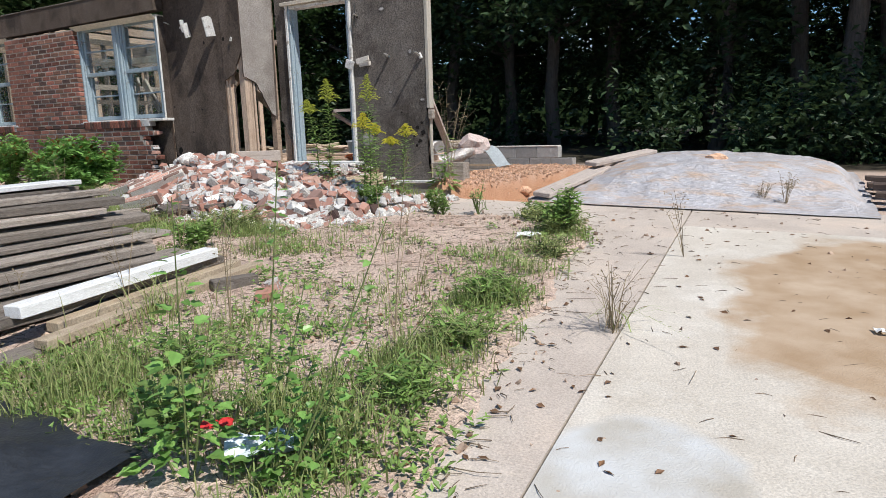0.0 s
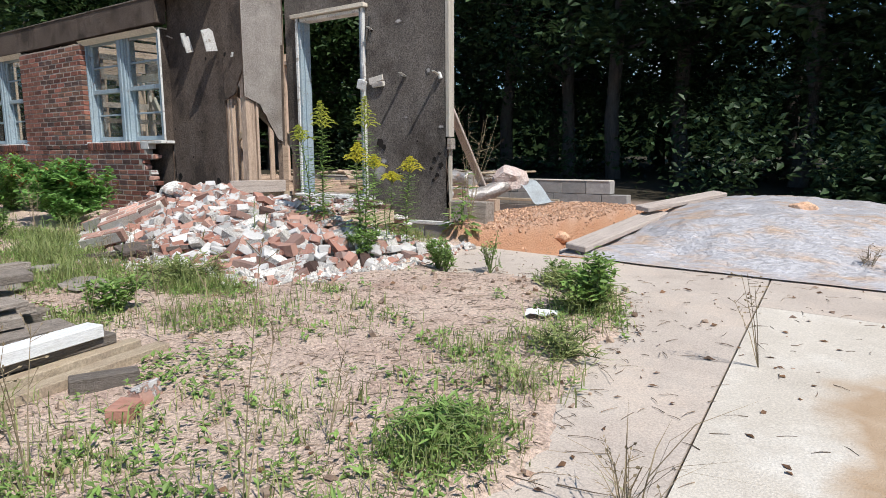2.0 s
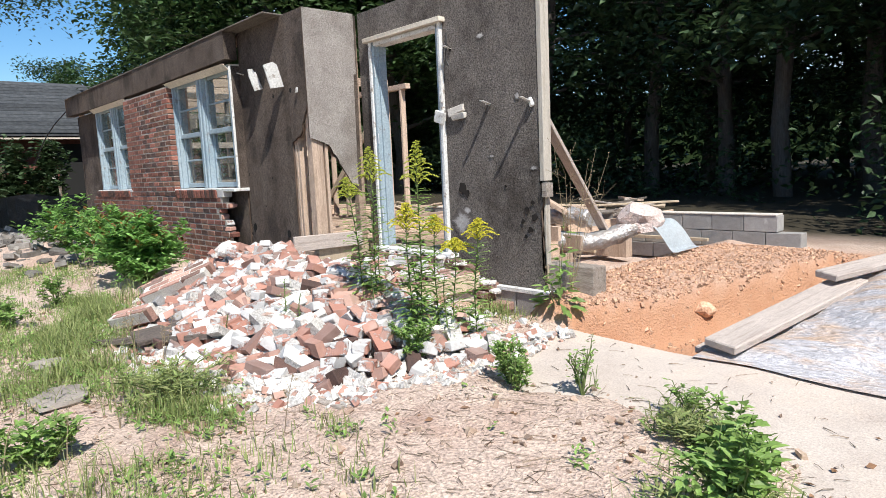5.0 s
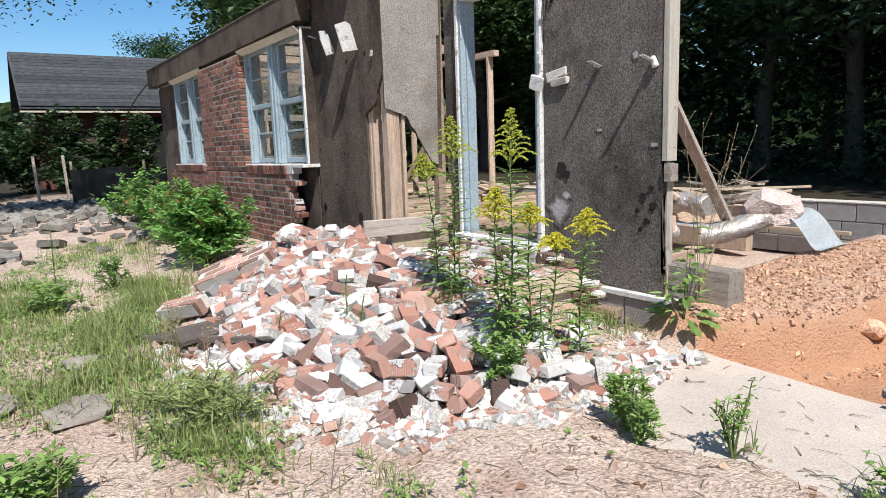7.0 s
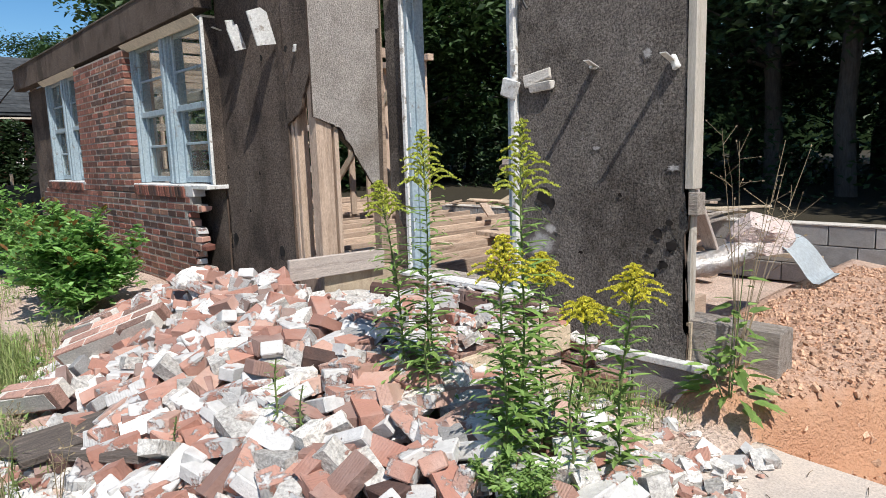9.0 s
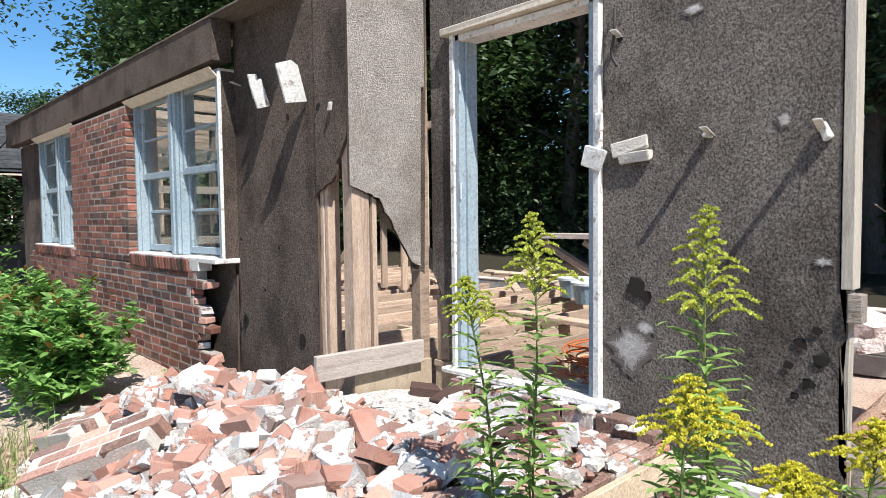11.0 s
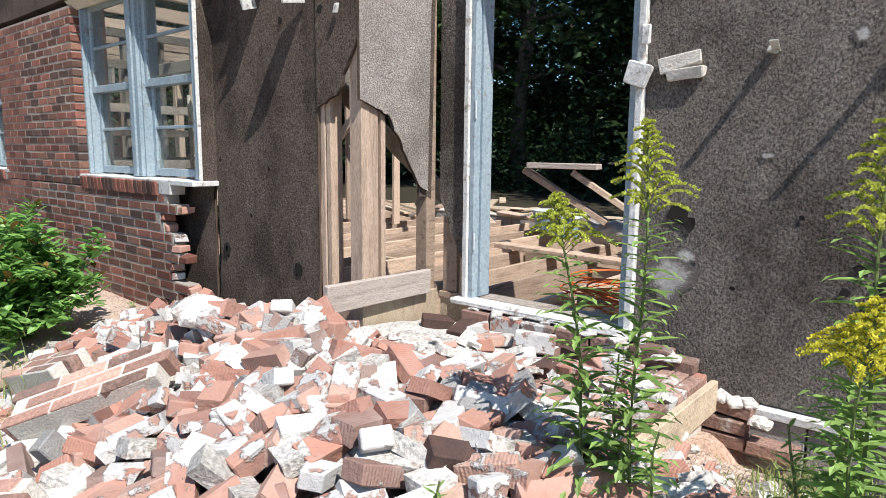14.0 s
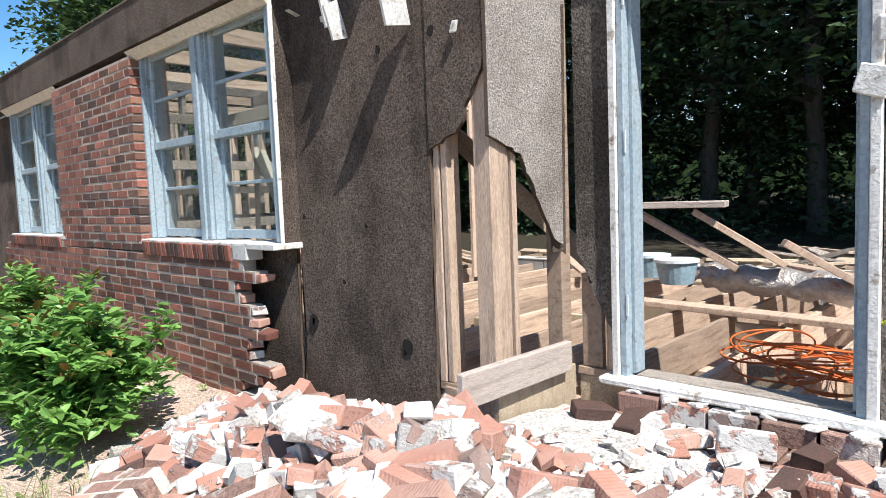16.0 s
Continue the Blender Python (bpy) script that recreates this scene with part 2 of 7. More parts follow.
TWIG = mat("dark_twig", (0.10, 0.075, 0.055), (0.24, 0.185, 0.13), 20, 0.9, 0.2, 60, rand=0.5, island=True)
GRASS = leafy("grass_blade", (0.20, 0.30, 0.08), (0.34, 0.33, 0.15), 0.3, 0.6)
BLACK_PLASTIC = mat("black_plastic", (0.018, 0.02, 0.023), (0.03, 0.033, 0.038), 6, 0.42, 0.4, 20, depth=0.02, spec=0.5)
FOIL = mat("foil_insulation", (0.55, 0.56, 0.58), (0.42, 0.36, 0.30), 7, 0.35, 0.8, 25, (0.40, 0.24, 0.15), 4, 0.55, 0.7, metal=0.5, depth=0.03)
PINK = mat("insulation_wool", (0.58, 0.44, 0.40), (0.66, 0.58, 0.54), 14, 1.0, 1.0, 40, depth=0.03)
WHITE_METAL = mat("pale_sheet_metal", (0.66, 0.72, 0.75), (0.56, 0.62, 0.66), 5, 0.4, 0.1, 40)
CLAY_BITS = mat("clay_clods", (0.56, 0.37, 0.255), (0.46, 0.27, 0.17), 8, 0.95, 0.8, 60, rand=0.3, island=True, grain=0.4)
CABLE = mat("orange_cable", (0.60, 0.14, 0.035), (0.52, 0.12, 0.03), 20, 0.5, 0.0, 60)
PAPER = mat("white_litter", (0.78, 0.78, 0.76), (0.66, 0.67, 0.68), 10, 0.7, 0.2, 40)
STONE = mat("fieldstone", (0.30, 0.27, 0.23), (0.22, 0.19, 0.17), 8, 0.95, 0.6, 50, rand=0.2)
RED = mat("red_plastic", (0.55, 0.03, 0.03), (0.45, 0.03, 0.03), 10, 0.5, 0.1, 40)


def plain(name, c, rough=0.5):
    m = bpy.data.materials.new(name)
    m.use_nodes = True
    b = m.node_tree.nodes["Principled BSDF"]
    b.inputs["Base Color"].default_value = (*c, 1)
    b.inputs["Roughness"].default_value = rough
    return m


def glassy():
    m = bpy.data.materials.new("window_glass")
    m.use_nodes = True
    t = m.node_tree
    g = t.nodes.new("ShaderNodeBsdfGlossy")
    g.inputs["Roughness"].default_value = 0.03
    tr = t.nodes.new("ShaderNodeBsdfTransparent")
    tr.inputs[0].default_value = (0.86, 0.89, 0.88, 1)
    dust = t.nodes.new("ShaderNodeBsdfDiffuse")
    dust.inputs[0].default_value = (0.55, 0.53, 0.48, 1)
    nz = t.nodes.new("ShaderNodeTexNoise")
    nz.inputs["Scale"].default_value, nz.inputs["Detail"].default_value = 6, 6
    film = t.nodes.new("ShaderNodeMapRange")
    film.inputs["To Min"].default_value, film.inputs["To Max"].default_value = 0.02, 0.12
    t.links.new(nz.outputs["Fac"], film.inputs["Value"])
    mx = t.nodes.new("ShaderNodeMixShader")
    dm = t.nodes.new("ShaderNodeMixShader")
    t.links.new(film.outputs[0], dm.inputs[0])
    t.links.new(tr.outputs[0], dm.inputs[1])
    t.links.new(dust.outputs[0], dm.inputs[2])
    mx.inputs[0].default_value = 0.06
    t.links.new(dm.outputs[0], mx.inputs[1])
    t.links.new(g.outputs[0], mx.inputs[2])
    t.links.new(mx.outputs[0], t.nodes["Material Output"].inputs[0])
    return m


GLASS = glassy()


def ground_material():
    m = mat("sandy_ground", (0.635, 0.50, 0.41), (0.53, 0.395, 0.32), 2.2, 0.95, 1.0, 55, (0.44, 0.305, 0.24), 1.7, 0.52, 0.7, depth=0.03, grain=0.4)
    t = m.node_tree
    b = t.nodes["Principled BSDF"]
    src = b.inputs["Base Color"].links[0].from_socket
    out = src
    # woods soil is extra dark: the shade under the trees is in its colour
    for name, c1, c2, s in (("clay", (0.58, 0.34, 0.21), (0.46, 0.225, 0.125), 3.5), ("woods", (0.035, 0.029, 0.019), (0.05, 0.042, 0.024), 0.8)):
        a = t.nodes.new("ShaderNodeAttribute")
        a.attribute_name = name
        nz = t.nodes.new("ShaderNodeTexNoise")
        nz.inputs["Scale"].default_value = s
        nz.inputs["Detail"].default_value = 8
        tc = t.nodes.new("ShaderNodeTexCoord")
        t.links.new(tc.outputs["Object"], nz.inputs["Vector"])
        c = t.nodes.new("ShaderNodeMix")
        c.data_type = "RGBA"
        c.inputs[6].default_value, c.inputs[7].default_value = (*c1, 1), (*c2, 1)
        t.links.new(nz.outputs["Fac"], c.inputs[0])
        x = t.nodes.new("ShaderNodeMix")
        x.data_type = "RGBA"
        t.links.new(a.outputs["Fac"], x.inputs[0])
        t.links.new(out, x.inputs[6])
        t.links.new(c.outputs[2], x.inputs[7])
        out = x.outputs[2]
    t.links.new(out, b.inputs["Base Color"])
    return m


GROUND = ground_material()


def silt_on(m, cx, cy, rx, ry, c):
    """A dried brown puddle stain on the concrete."""
    t = m.node_tree
    b = t.nodes["Principled BSDF"]
    tc = t.nodes.new("ShaderNodeTexCoord")
    nz = t.nodes.new("ShaderNodeTexNoise")
    nz.inputs["Scale"].default_value, nz.inputs["Detail"].default_value = 1.6, 8
    t.links.new(tc.outputs["Object"], nz.inputs["Vector"])
    mp = t.nodes.new("ShaderNodeMapping")
    mp.inputs["Location"].default_value = (-cx / rx, -cy / ry, 0)
    mp.inputs["Scale"].default_value = (1 / rx, 1 / ry, 0)
    t.links.new(tc.outputs["Object"], mp.inputs[0])
    ln = t.nodes.new("ShaderNodeVectorMath")
    ln.operation = "LENGTH"
    t.links.new(mp.outputs[0], ln.inputs[0])
    ad = t.nodes.new("ShaderNodeMath")
    ad.operation = "ADD"
    t.links.new(ln.outputs["Value"], ad.inputs[0])
    t.links.new(nz.outputs["Fac"], ad.inputs[1])
    r = t.nodes.new("ShaderNodeMapRange")
    r.inputs["From Min"].default_value, r.inputs["From Max"].default_value = 1.56, 1.42
    t.links.new(ad.outputs[0], r.inputs["Value"])
    x = t.nodes.new("ShaderNodeMix")
    x.data_type = "RGBA"
    t.links.new(r.outputs[0], x.inputs[0])
    t.links.new(b.inputs["Base Color"].links[0].from_socket, x.inputs[6])
    n2 = t.nodes.new("ShaderNodeTexNoise")
    n2.inputs["Scale"].default_value, n2.inputs["Detail"].default_value = 3.5, 10
    t.links.new(tc.outputs["Object"], n2.inputs["Vector"])
    r2 = t.nodes.new("ShaderNodeMapRange")
    r2.inputs["From Min"].default_value, r2.inputs["From Max"].default_value = 0.35, 0.68
    t.links.new(n2.outputs["Fac"], r2.inputs["Value"])
    c2 = t.nodes.new("ShaderNodeMix")
    c2.data_type = "RGBA"
    t.links.new(r2.outputs[0], c2.inputs[0])
    c2.inputs[6].default_value = (*c, 1)
    c2.inputs[7].default_value = (c[0] * 1.35, c[1] * 1.5, c[2] * 1.75, 1)
    t.links.new(c2.outputs[2], x.inputs[7])
    t.links.new(x.outputs[2], b.inputs["Base Color"])


silt_on(CONCRETE, 0.12, 1.75, 0.30, 0.42, (0.43, 0.395, 0.34))
silt_on(CONCRETE, 1.08, 3.95, 0.95, 1.58, (0.36, 0.25, 0.155))


# builders
def mesh_of(name, bm, materials):
    me = bpy.data.meshes.new(name)
    bm.to_mesh(me)
    bm.free()
    for m in materials if isinstance(materials, (list, tuple)) else [materials]:
        me.materials.append(m)
    return me


def raw(name, verts, faces, material, smooth=False):
    me = bpy.data.meshes.new(name)
    me.from_pydata(verts, [], faces)
    me.materials.append(material)
    if smooth:
        me.polygons.foreach_set("use_smooth", [True] * len(me.polygons))
    return me


def put(name, me, parent=None, m=None, label=""):
    ob = new(name, me)
    if m is not None:
        ob.matrix_basis = m
    ob.parent = parent
    if label:
        ob["label"] = label
    return ob


def part(name, bm, material, parent, label=""):
    return put(name, mesh_of(name, bm, material), parent, None, label)


def thing(name, label, category, at=(0, 0, 0), rz=0, group=""):
    ob = new(name)
    ob.empty_display_size = 0.1
    ob.matrix_basis = pose(*at, 0, 0, rz)
    return tagged(ob, label, category, group)


def structure(name, me, label="", category=""):
    return tagged(new(name, me), label, category, kind="structure")


def box(bm, lo, hi, m=None, bevel=0.0, jit=0.0):
    lo, hi = Vector(lo), Vector(hi)
    vs = [bm.verts.new((x, y, z)) for x in (lo.x, hi.x) for y in (lo.y, hi.y) for z in (lo.z, hi.z)]
    if jit:
        for v in vs:
            v.co += Vector([random.uniform(-jit, jit) for _ in range(3)])
    fs = [bm.faces.new([vs[i] for i in q]) for q in ((0, 1, 3, 2), (4, 6, 7, 5), (0, 4, 5, 1), (2, 3, 7, 6), (0, 2, 6, 4), (1, 5, 7, 3))]
    if bevel:
        es = {e for f in fs for e in f.edges}
        r = bmesh.ops.bevel(bm, geom=list(es), offset=bevel, segments=1, affect="EDGES", profile=0.5)
        vs = list({v for f in r["faces"] for v in f.verts} | {v for v in vs if v.is_valid})
    if m is not None:
        for v in vs:
            v.co = m @ v.co
    return vs


def boxed(name, lo, hi, material, parent=None, bevel=0.004, label="", m=None, jit=0.0):
    bm = bmesh.new()
    box(bm, lo, hi, None, bevel, jit)
    return put(name, mesh_of(name, bm, material), parent, m, label)


def along(a, b, roll=0.0):
    """Pose whose x axis runs from a to b."""
    a, b = Vector(a), Vector(b)
    q = (b - a).to_track_quat("X", "Z")
    return Matrix.Translation(a) @ q.to_matrix().to_4x4() @ Matrix.Rotation(radians(roll), 4, "X")


def board(name, a, b, w, h, material, parent=None, label="", roll=0.0, bevel=0.004):
    """A board from a to b: w across (local y), h deep (local z)."""
    L = (Vector(b) - Vector(a)).length
    return boxed(name, (0, -w / 2, -h / 2), (L, w / 2, h / 2), material, parent, bevel, label, along(a, b, roll), 0.003)


def jag(p, q, step, amp, seed):
    """Points from p to q (q left out) with a ragged line between them."""
    r = random.Random(seed)
    n = max(1, int(math.hypot(q[0] - p[0], q[1] - p[1]) / step))
    out = [p]
    for i in range(1, n):
        k = i / n
        out.append((p[0] + (q[0] - p[0]) * k + r.uniform(-amp, amp), p[1] + (q[1] - p[1]) * k + r.uniform(-amp, amp)))
    return out


def sheet(name, outline, place, thick, materials, parent=None):
    """A flat board with any outline [(u, v)], put into space by place(u, v, depth)."""
    bm = bmesh.new()
    front = [bm.verts.new(place(u, v, 0)) for u, v in outline]
    back = [bm.verts.new(place(u, v, thick)) for u, v in outline]
    bm.faces.new(front)
    bm.faces.new(back[::-1])
    n = len(front)
    for i in range(n):
        f = bm.faces.new((front[i], back[i], back[(i + 1) % n], front[(i + 1) % n]))
        f.material_index = 1
    bmesh.ops.triangulate(bm, faces=[f for f in bm.faces if len(f.verts) > 4])
    bmesh.ops.recalc_face_normals(bm, faces=bm.faces)
    return put(name, mesh_of(name, bm, materials), parent)


def smooth(a, b, x):
    k = min(1.0, max(0.0, (x - a) / (b - a)))
    return k * k * (3 - 2 * k)


def N(x, y, s=1.0, z=0.0):
    return noise.noise((x * s, y * s, z))


# the lie of the land
def G(x, y):
    return -0.02 - 0.019 * min(4, max(-16, x)) + 0.042 * min(9, max(-4, y))


def slab_edge(x, y):
    """Over 0 on the concrete, under 0 on the dirt."""
    drive = x - (-0.40 - 0.17 * (y - 1.5)) if y < 5.5 else x + 1.08
    d2 = min(x + 3.0, y - 5.62 - 0.1 * math.sin(3 * x))
    return max(drive, d2) + 0.10 * N(x, y, 2.2) + 0.05 * N(x, y, 7)


BANK = [(6.6, -3.10), (7.0, -2.92), (7.5, -2.76), (8.3, -2.60), (9.6, -2.48)]


def bank_line(y):
    for (a, u), (b, v) in zip(BANK, BANK[1:]):
        if y <= b:
            return u + (v - u) * max(0.0, y - a) / (b - a)
    return BANK[-1][1]


def H(x, y):
    z = G(x, y)
    out = 0.02 * N(x, y, 1.3) + 0.014 * N(x, y, 4.1) + 0.010 * N(x, y, 11)
    e = slab_edge(x, y)
    if y < 6.65:
        z += out * smooth(0.1, -0.2, e) + 0.02 * smooth(0.05, -0.15, e) - 0.09 * smooth(-0.05, 0.12, e)
    z -= 0.13 * smooth(6.50, 6.62, y) * smooth(6.95, 6.85, y) * smooth(-4.15, -4.0, x) * smooth(-3.35, -3.45, x)
    if y > 6.4 and -3.9 < x < 2.5:
        k = smooth(6.50, 6.62, y)
        b = bank_line(y)
        top = 0.48 + 0.045 * N(x, y, 1.7) + 0.03 * N(x, y, 4.3) + 0.018 * N(x, y, 9) - 0.03 * smooth(b - 0.3, b, x)
        pit = 0.06 + 0.03 * (y - 6.6) + 0.012 * N(x, y, 2)
        w = smooth(b + 0.16 + 0.06 * N(x, y, 4, 3), b + 0.04 * N(x, y, 9, 3), x)
        w = max(w, smooth(9.75, 10.0, y))
        ex = pit + (top - pit) * w
        ex = ex + (G(x, y) - 0.05 - ex) * smooth(9.6, 11.2, y)
        ex = ex + (G(x, y) - 0.06 - ex) * smooth(-2.35, -1.95, x)
        z = z + (ex - z) * k * (smooth(-3.5, -3.3, x) if y < 7.0 else smooth(-3.9, -3.5, x))
    elif y > 6.9 and -14 < x <= -3.9 and y < 13:
        z = 0.12 + 0.05 * N(x, y, 2)
    return z


def clay_at(x, y):
    k = smooth(6.45, 6.6, y + 0.05 * N(x, y, 5)) * smooth(11.5, 10, y) * smooth(-4.6, -3.6, x) * smooth(0.5, -1.0, x)
    k *= 0.55 + 0.45 * max(smooth(bank_line(y) - 0.03, bank_line(y) + 0.05, x), smooth(6.75, 6.6, y))
    return max(k, 0.4 * smooth(0.15, 0.5, N(x, y, 0.7, 5)) * smooth(-2.5, -5, x) * smooth(7, 5, y))


def spread(a, b, step, far):
    xs = list(np.arange(a, b + 1e-6, step))
    s, lo, hi = step, a, b
    while lo > -far:
        s *= 1.25
        lo -= s
        xs.insert(0, lo)
    s = step
    while hi < far:
        s *= 1.25
        hi += s
        xs.append(hi)
    return xs


def ground():
    xs, ys = spread(-8.0, 2.2, 0.06, 400), spread(0.3, 10.6, 0.06, 400)
    verts = [(x, y, H(x, y)) for y in ys for x in xs]
    w = len(xs)
    faces = [(j * w + i, j * w + i + 1, (j + 1) * w + i + 1, (j + 1) * w + i) for j in range(len(ys) - 1) for i in range(w - 1)]
    me = raw("ground", verts, faces, GROUND, True)
    # woods mask: where the ground takes the shade-darkened soil colour
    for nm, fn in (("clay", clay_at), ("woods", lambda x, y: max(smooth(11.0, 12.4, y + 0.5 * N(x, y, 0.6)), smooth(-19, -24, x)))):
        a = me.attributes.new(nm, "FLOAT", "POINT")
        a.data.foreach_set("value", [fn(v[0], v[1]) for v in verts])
    structure("ground", me, "sandy dirt ground with clay and sparse weeds", "ground")


ground()


def slab(name, outline, material, label, thick=0.12, dz=0.0):
    ob = sheet(name, outline, lambda u, v, d: (u, v, G(u, v) + dz - d), thick, [material, material])
    return tagged(ob, label, "concrete slab", kind="structure")


def joint_x(y):
    return -0.153 - 0.0552 * (y - 1.577)


slab("driveway", [(joint_x(-4) + 0.003, -4), (5, -4), (5, 5.60), (joint_x(5.70) + 0.003, 5.70)], CONCRETE, "pale concrete driveway slab with stains and dry twigs")
slab("driveway_end", [(joint_x(5.712) + 0.005, 5.712), (5, 5.612), (5, 6.75), (0.3, 6.72), (joint_x(6.62) + 0.005, 6.62)], CONCRETE_2, "weathered end strip of the concrete drive", 0.14, -0.002)
slab("pavement", [(-3.35, 5.3), (-1.6, 5.3), (-1.2, 4.0), (-0.75, -4), (joint_x(-4) - 0.008, -4), (joint_x(6.6) - 0.008, 6.6), (-1.2, 6.56), (-2.25, 6.5), (-2.9, 6.52), (-3.35, 6.6)], CONCRETE_2, "weathered concrete walkway slab strewn with sand", 0.16, -0.003)

# ---- the half-demolished house ----
YA, YB, XR, TOP = 6.25, 6.87, -5.87, 3.06
FLOOR = 0.70


def on_a(u, v, d):
    return (u, YA + d, v)


def on_b(u, v, d):
    return (u, YB + d, v)


def on_r(u, v, d):
    return (XR - d, u, v)


house_front = tagged(new("wall_front"), "dark brown fibreboard sheathing of a stripped house wall", "house wall", kind="structure")
FM = [FELT, FELT_EDGE]
FMW = [FELT_WORN, FELT_EDGE]
# window openings: w2 -12.70..-10.86, w1 -9.12..-7.31, z 1.36..2.75
sheet("sheathing_panel", [(-14.35, 0.35), (-12.72, 0.35), (-12.72, 2.74), (-14.35, 2.74)], on_a, 0.02, FM, house_front)
sheet("sheathing_panel", [(-12.71, 0.35), (-10.87, 0.35), (-10.87, 1.34), (-12.71, 1.34)], on_a, 0.02, FM, house_front)
sheet("sheathing_panel", [(-10.86, 0.35), (-9.13, 0.35), (-9.13, 2.74), (-10.86, 2.74)], on_a, 0.02, FM, house_front)
sheet("sheathing_panel", jag((-9.12, 0.35), (-7.36, 0.35), 0.2, 0.01, 1) + jag((-7.36, 0.35), (-7.34, 1.34), 0.08, 0.008, 2) + [(-7.34, 1.34), (-9.12, 1.34)], on_a, 0.02, FM, house_front)
# sheet beside the window, foot ragged
sheet("sheathing_panel", jag((-7.30, 0.50), (-6.24, 0.46), 0.12, 0.02, 3) + jag((-6.24, 0.46), (-6.235, 1.78), 0.09, 0.006, 4) + [(-6.235, 1.78), (-6.235, TOP), (-7.30, TOP)] + jag((-7.30, 1.30), (-7.30, 0.50), 0.07, 0.012, 5)[::1], on_a, 0.02, FM, house_front)
# narrow sheet at the corner, its lower part torn away
sheet("sheathing_panel", [(-6.228, TOP)] + [(-6.228, 1.84)] + jag((-6.225, 1.80), (-6.06, 1.86), 0.03, 0.012, 6) + jag((-6.06, 1.86), (-5.90, 2.12), 0.03, 0.014, 7) + [(XR - 0.023, 2.15), (XR - 0.023, TOP)], lambda u, v, d: on_a(u, v, d - 0.008), 0.02, FM, house_front)
# frieze
sheet("frieze_board", jag((-14.36, 2.745), (-10.4, 2.735), 0.3, 0.006, 8) + [(-10.4, 2.735), (-10.4, TOP), (-14.36, TOP)], lambda u, v, d: on_a(u, v, d - 0.185), 0.145, [FELT, FELT], house_front)
sheet("frieze_board", [(-10.39, 2.735), (-7.25, 2.77), (-7.25, TOP), (-10.39, TOP)], lambda u, v, d: on_a(u, v, d - 0.187), 0.147, [FELT, FELT], house_front)
# roof edge over the frieze
boxed("roof_edge", (-14.36, YA - 0.20, TOP + 0.002), (-6.3, YA + 0.12, TOP + 0.014), WOOD_GREY, house_front, 0.004, "", None, 0.006)
# holes torn in the sheathing: flat near-black patches paint the shade inside them
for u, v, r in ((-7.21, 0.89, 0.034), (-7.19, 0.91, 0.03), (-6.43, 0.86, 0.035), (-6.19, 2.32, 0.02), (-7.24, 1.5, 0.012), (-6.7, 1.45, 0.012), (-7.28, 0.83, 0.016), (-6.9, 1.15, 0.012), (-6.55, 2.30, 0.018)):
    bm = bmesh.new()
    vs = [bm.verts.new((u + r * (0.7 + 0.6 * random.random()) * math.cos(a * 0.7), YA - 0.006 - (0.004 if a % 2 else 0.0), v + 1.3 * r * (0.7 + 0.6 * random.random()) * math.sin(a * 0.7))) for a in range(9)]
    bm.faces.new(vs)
    part("torn_hole", bm, plain("hole_shade", (0.01, 0.008, 0.007), 1.0), house_front)

wall_return = tagged(new("wall_return"), "sunlit grey fibreboard sheathing with a torn lower edge", "house wall", kind="structure")
# paler copy of the felt board: the sun on this side is put into the colour
FELT_SUNLIT = mat("felt_sunlit", (0.34, 0.305, 0.275), (0.45, 0.41, 0.375), 6, 0.95, 1.0, 110, (0.27, 0.235, 0.205), 1.8, 0.48, 0.66, depth=0.025, grain=0.5)
sheet("sheathing_panel", [(YA - 0.012, TOP)] + jag((YA - 0.012, 1.83), (YA + 0.20, 1.76), 0.03, 0.01, 11) + jag((YA + 0.20, 1.76), (YA + 0.46, 1.36), 0.03, 0.012, 12) + jag((YA + 0.46, 1.36), (6.80, 1.31), 0.03, 0.01, 13) + [(6.795, 2.46), (6.825, 2.47), (6.825, TOP)], on_r, 0.02, [FELT_SUNLIT, FELT_EDGE], wall_return)

sheet('sheathing_panel', jag((6.72, 1.30), (YB - 0.002, 1.28), 0.03, 0.01, 14) + [(YB - 0.002, TOP - 0.01), (6.72, TOP - 0.01)], lambda u, v, d: on_r(u, v, d + 0.021), 0.015, FM, wall_return)

house_b = tagged(new("wall_entry"), "dark brown fibreboard wall round an empty door frame", "house wall", kind="structure")
# strip between the corner and the door, torn at the foot
sheet("sheathing_panel", [(XR + 0.012, TOP)] + jag((XR + 0.012, 1.30), (-5.80, 1.18), 0.03, 0.01, 21) + jag((-5.80, 1.18), (-5.69, 0.92), 0.03, 0.012, 22) + [(-5.66, 0.90), (-5.66, TOP)], on_b, 0.02, FMW, house_b)
sheet("sheathing_panel", [(-5.655, 2.76), (-4.60, 2.76), (-4.60, TOP), (-5.655, TOP)], on_b, 0.02, FMW, house_b)
sheet("sheathing_panel", jag((-4.595, 0.70), (-4.3, 0.50), 0.05, 0.008, 23) + jag((-4.3, 0.50), (-3.515, 0.47), 0.1, 0.006, 24) + jag((-3.515, 0.47), (-3.54, 0.95), 0.04, 0.012, 25) + jag((-3.54, 0.95), (-3.515, 1.33), 0.05, 0.012, 26) + [(-3.545, 1.35), (-3.545, TOP), (-4.595, TOP)], on_b, 0.02, FMW, house_b)
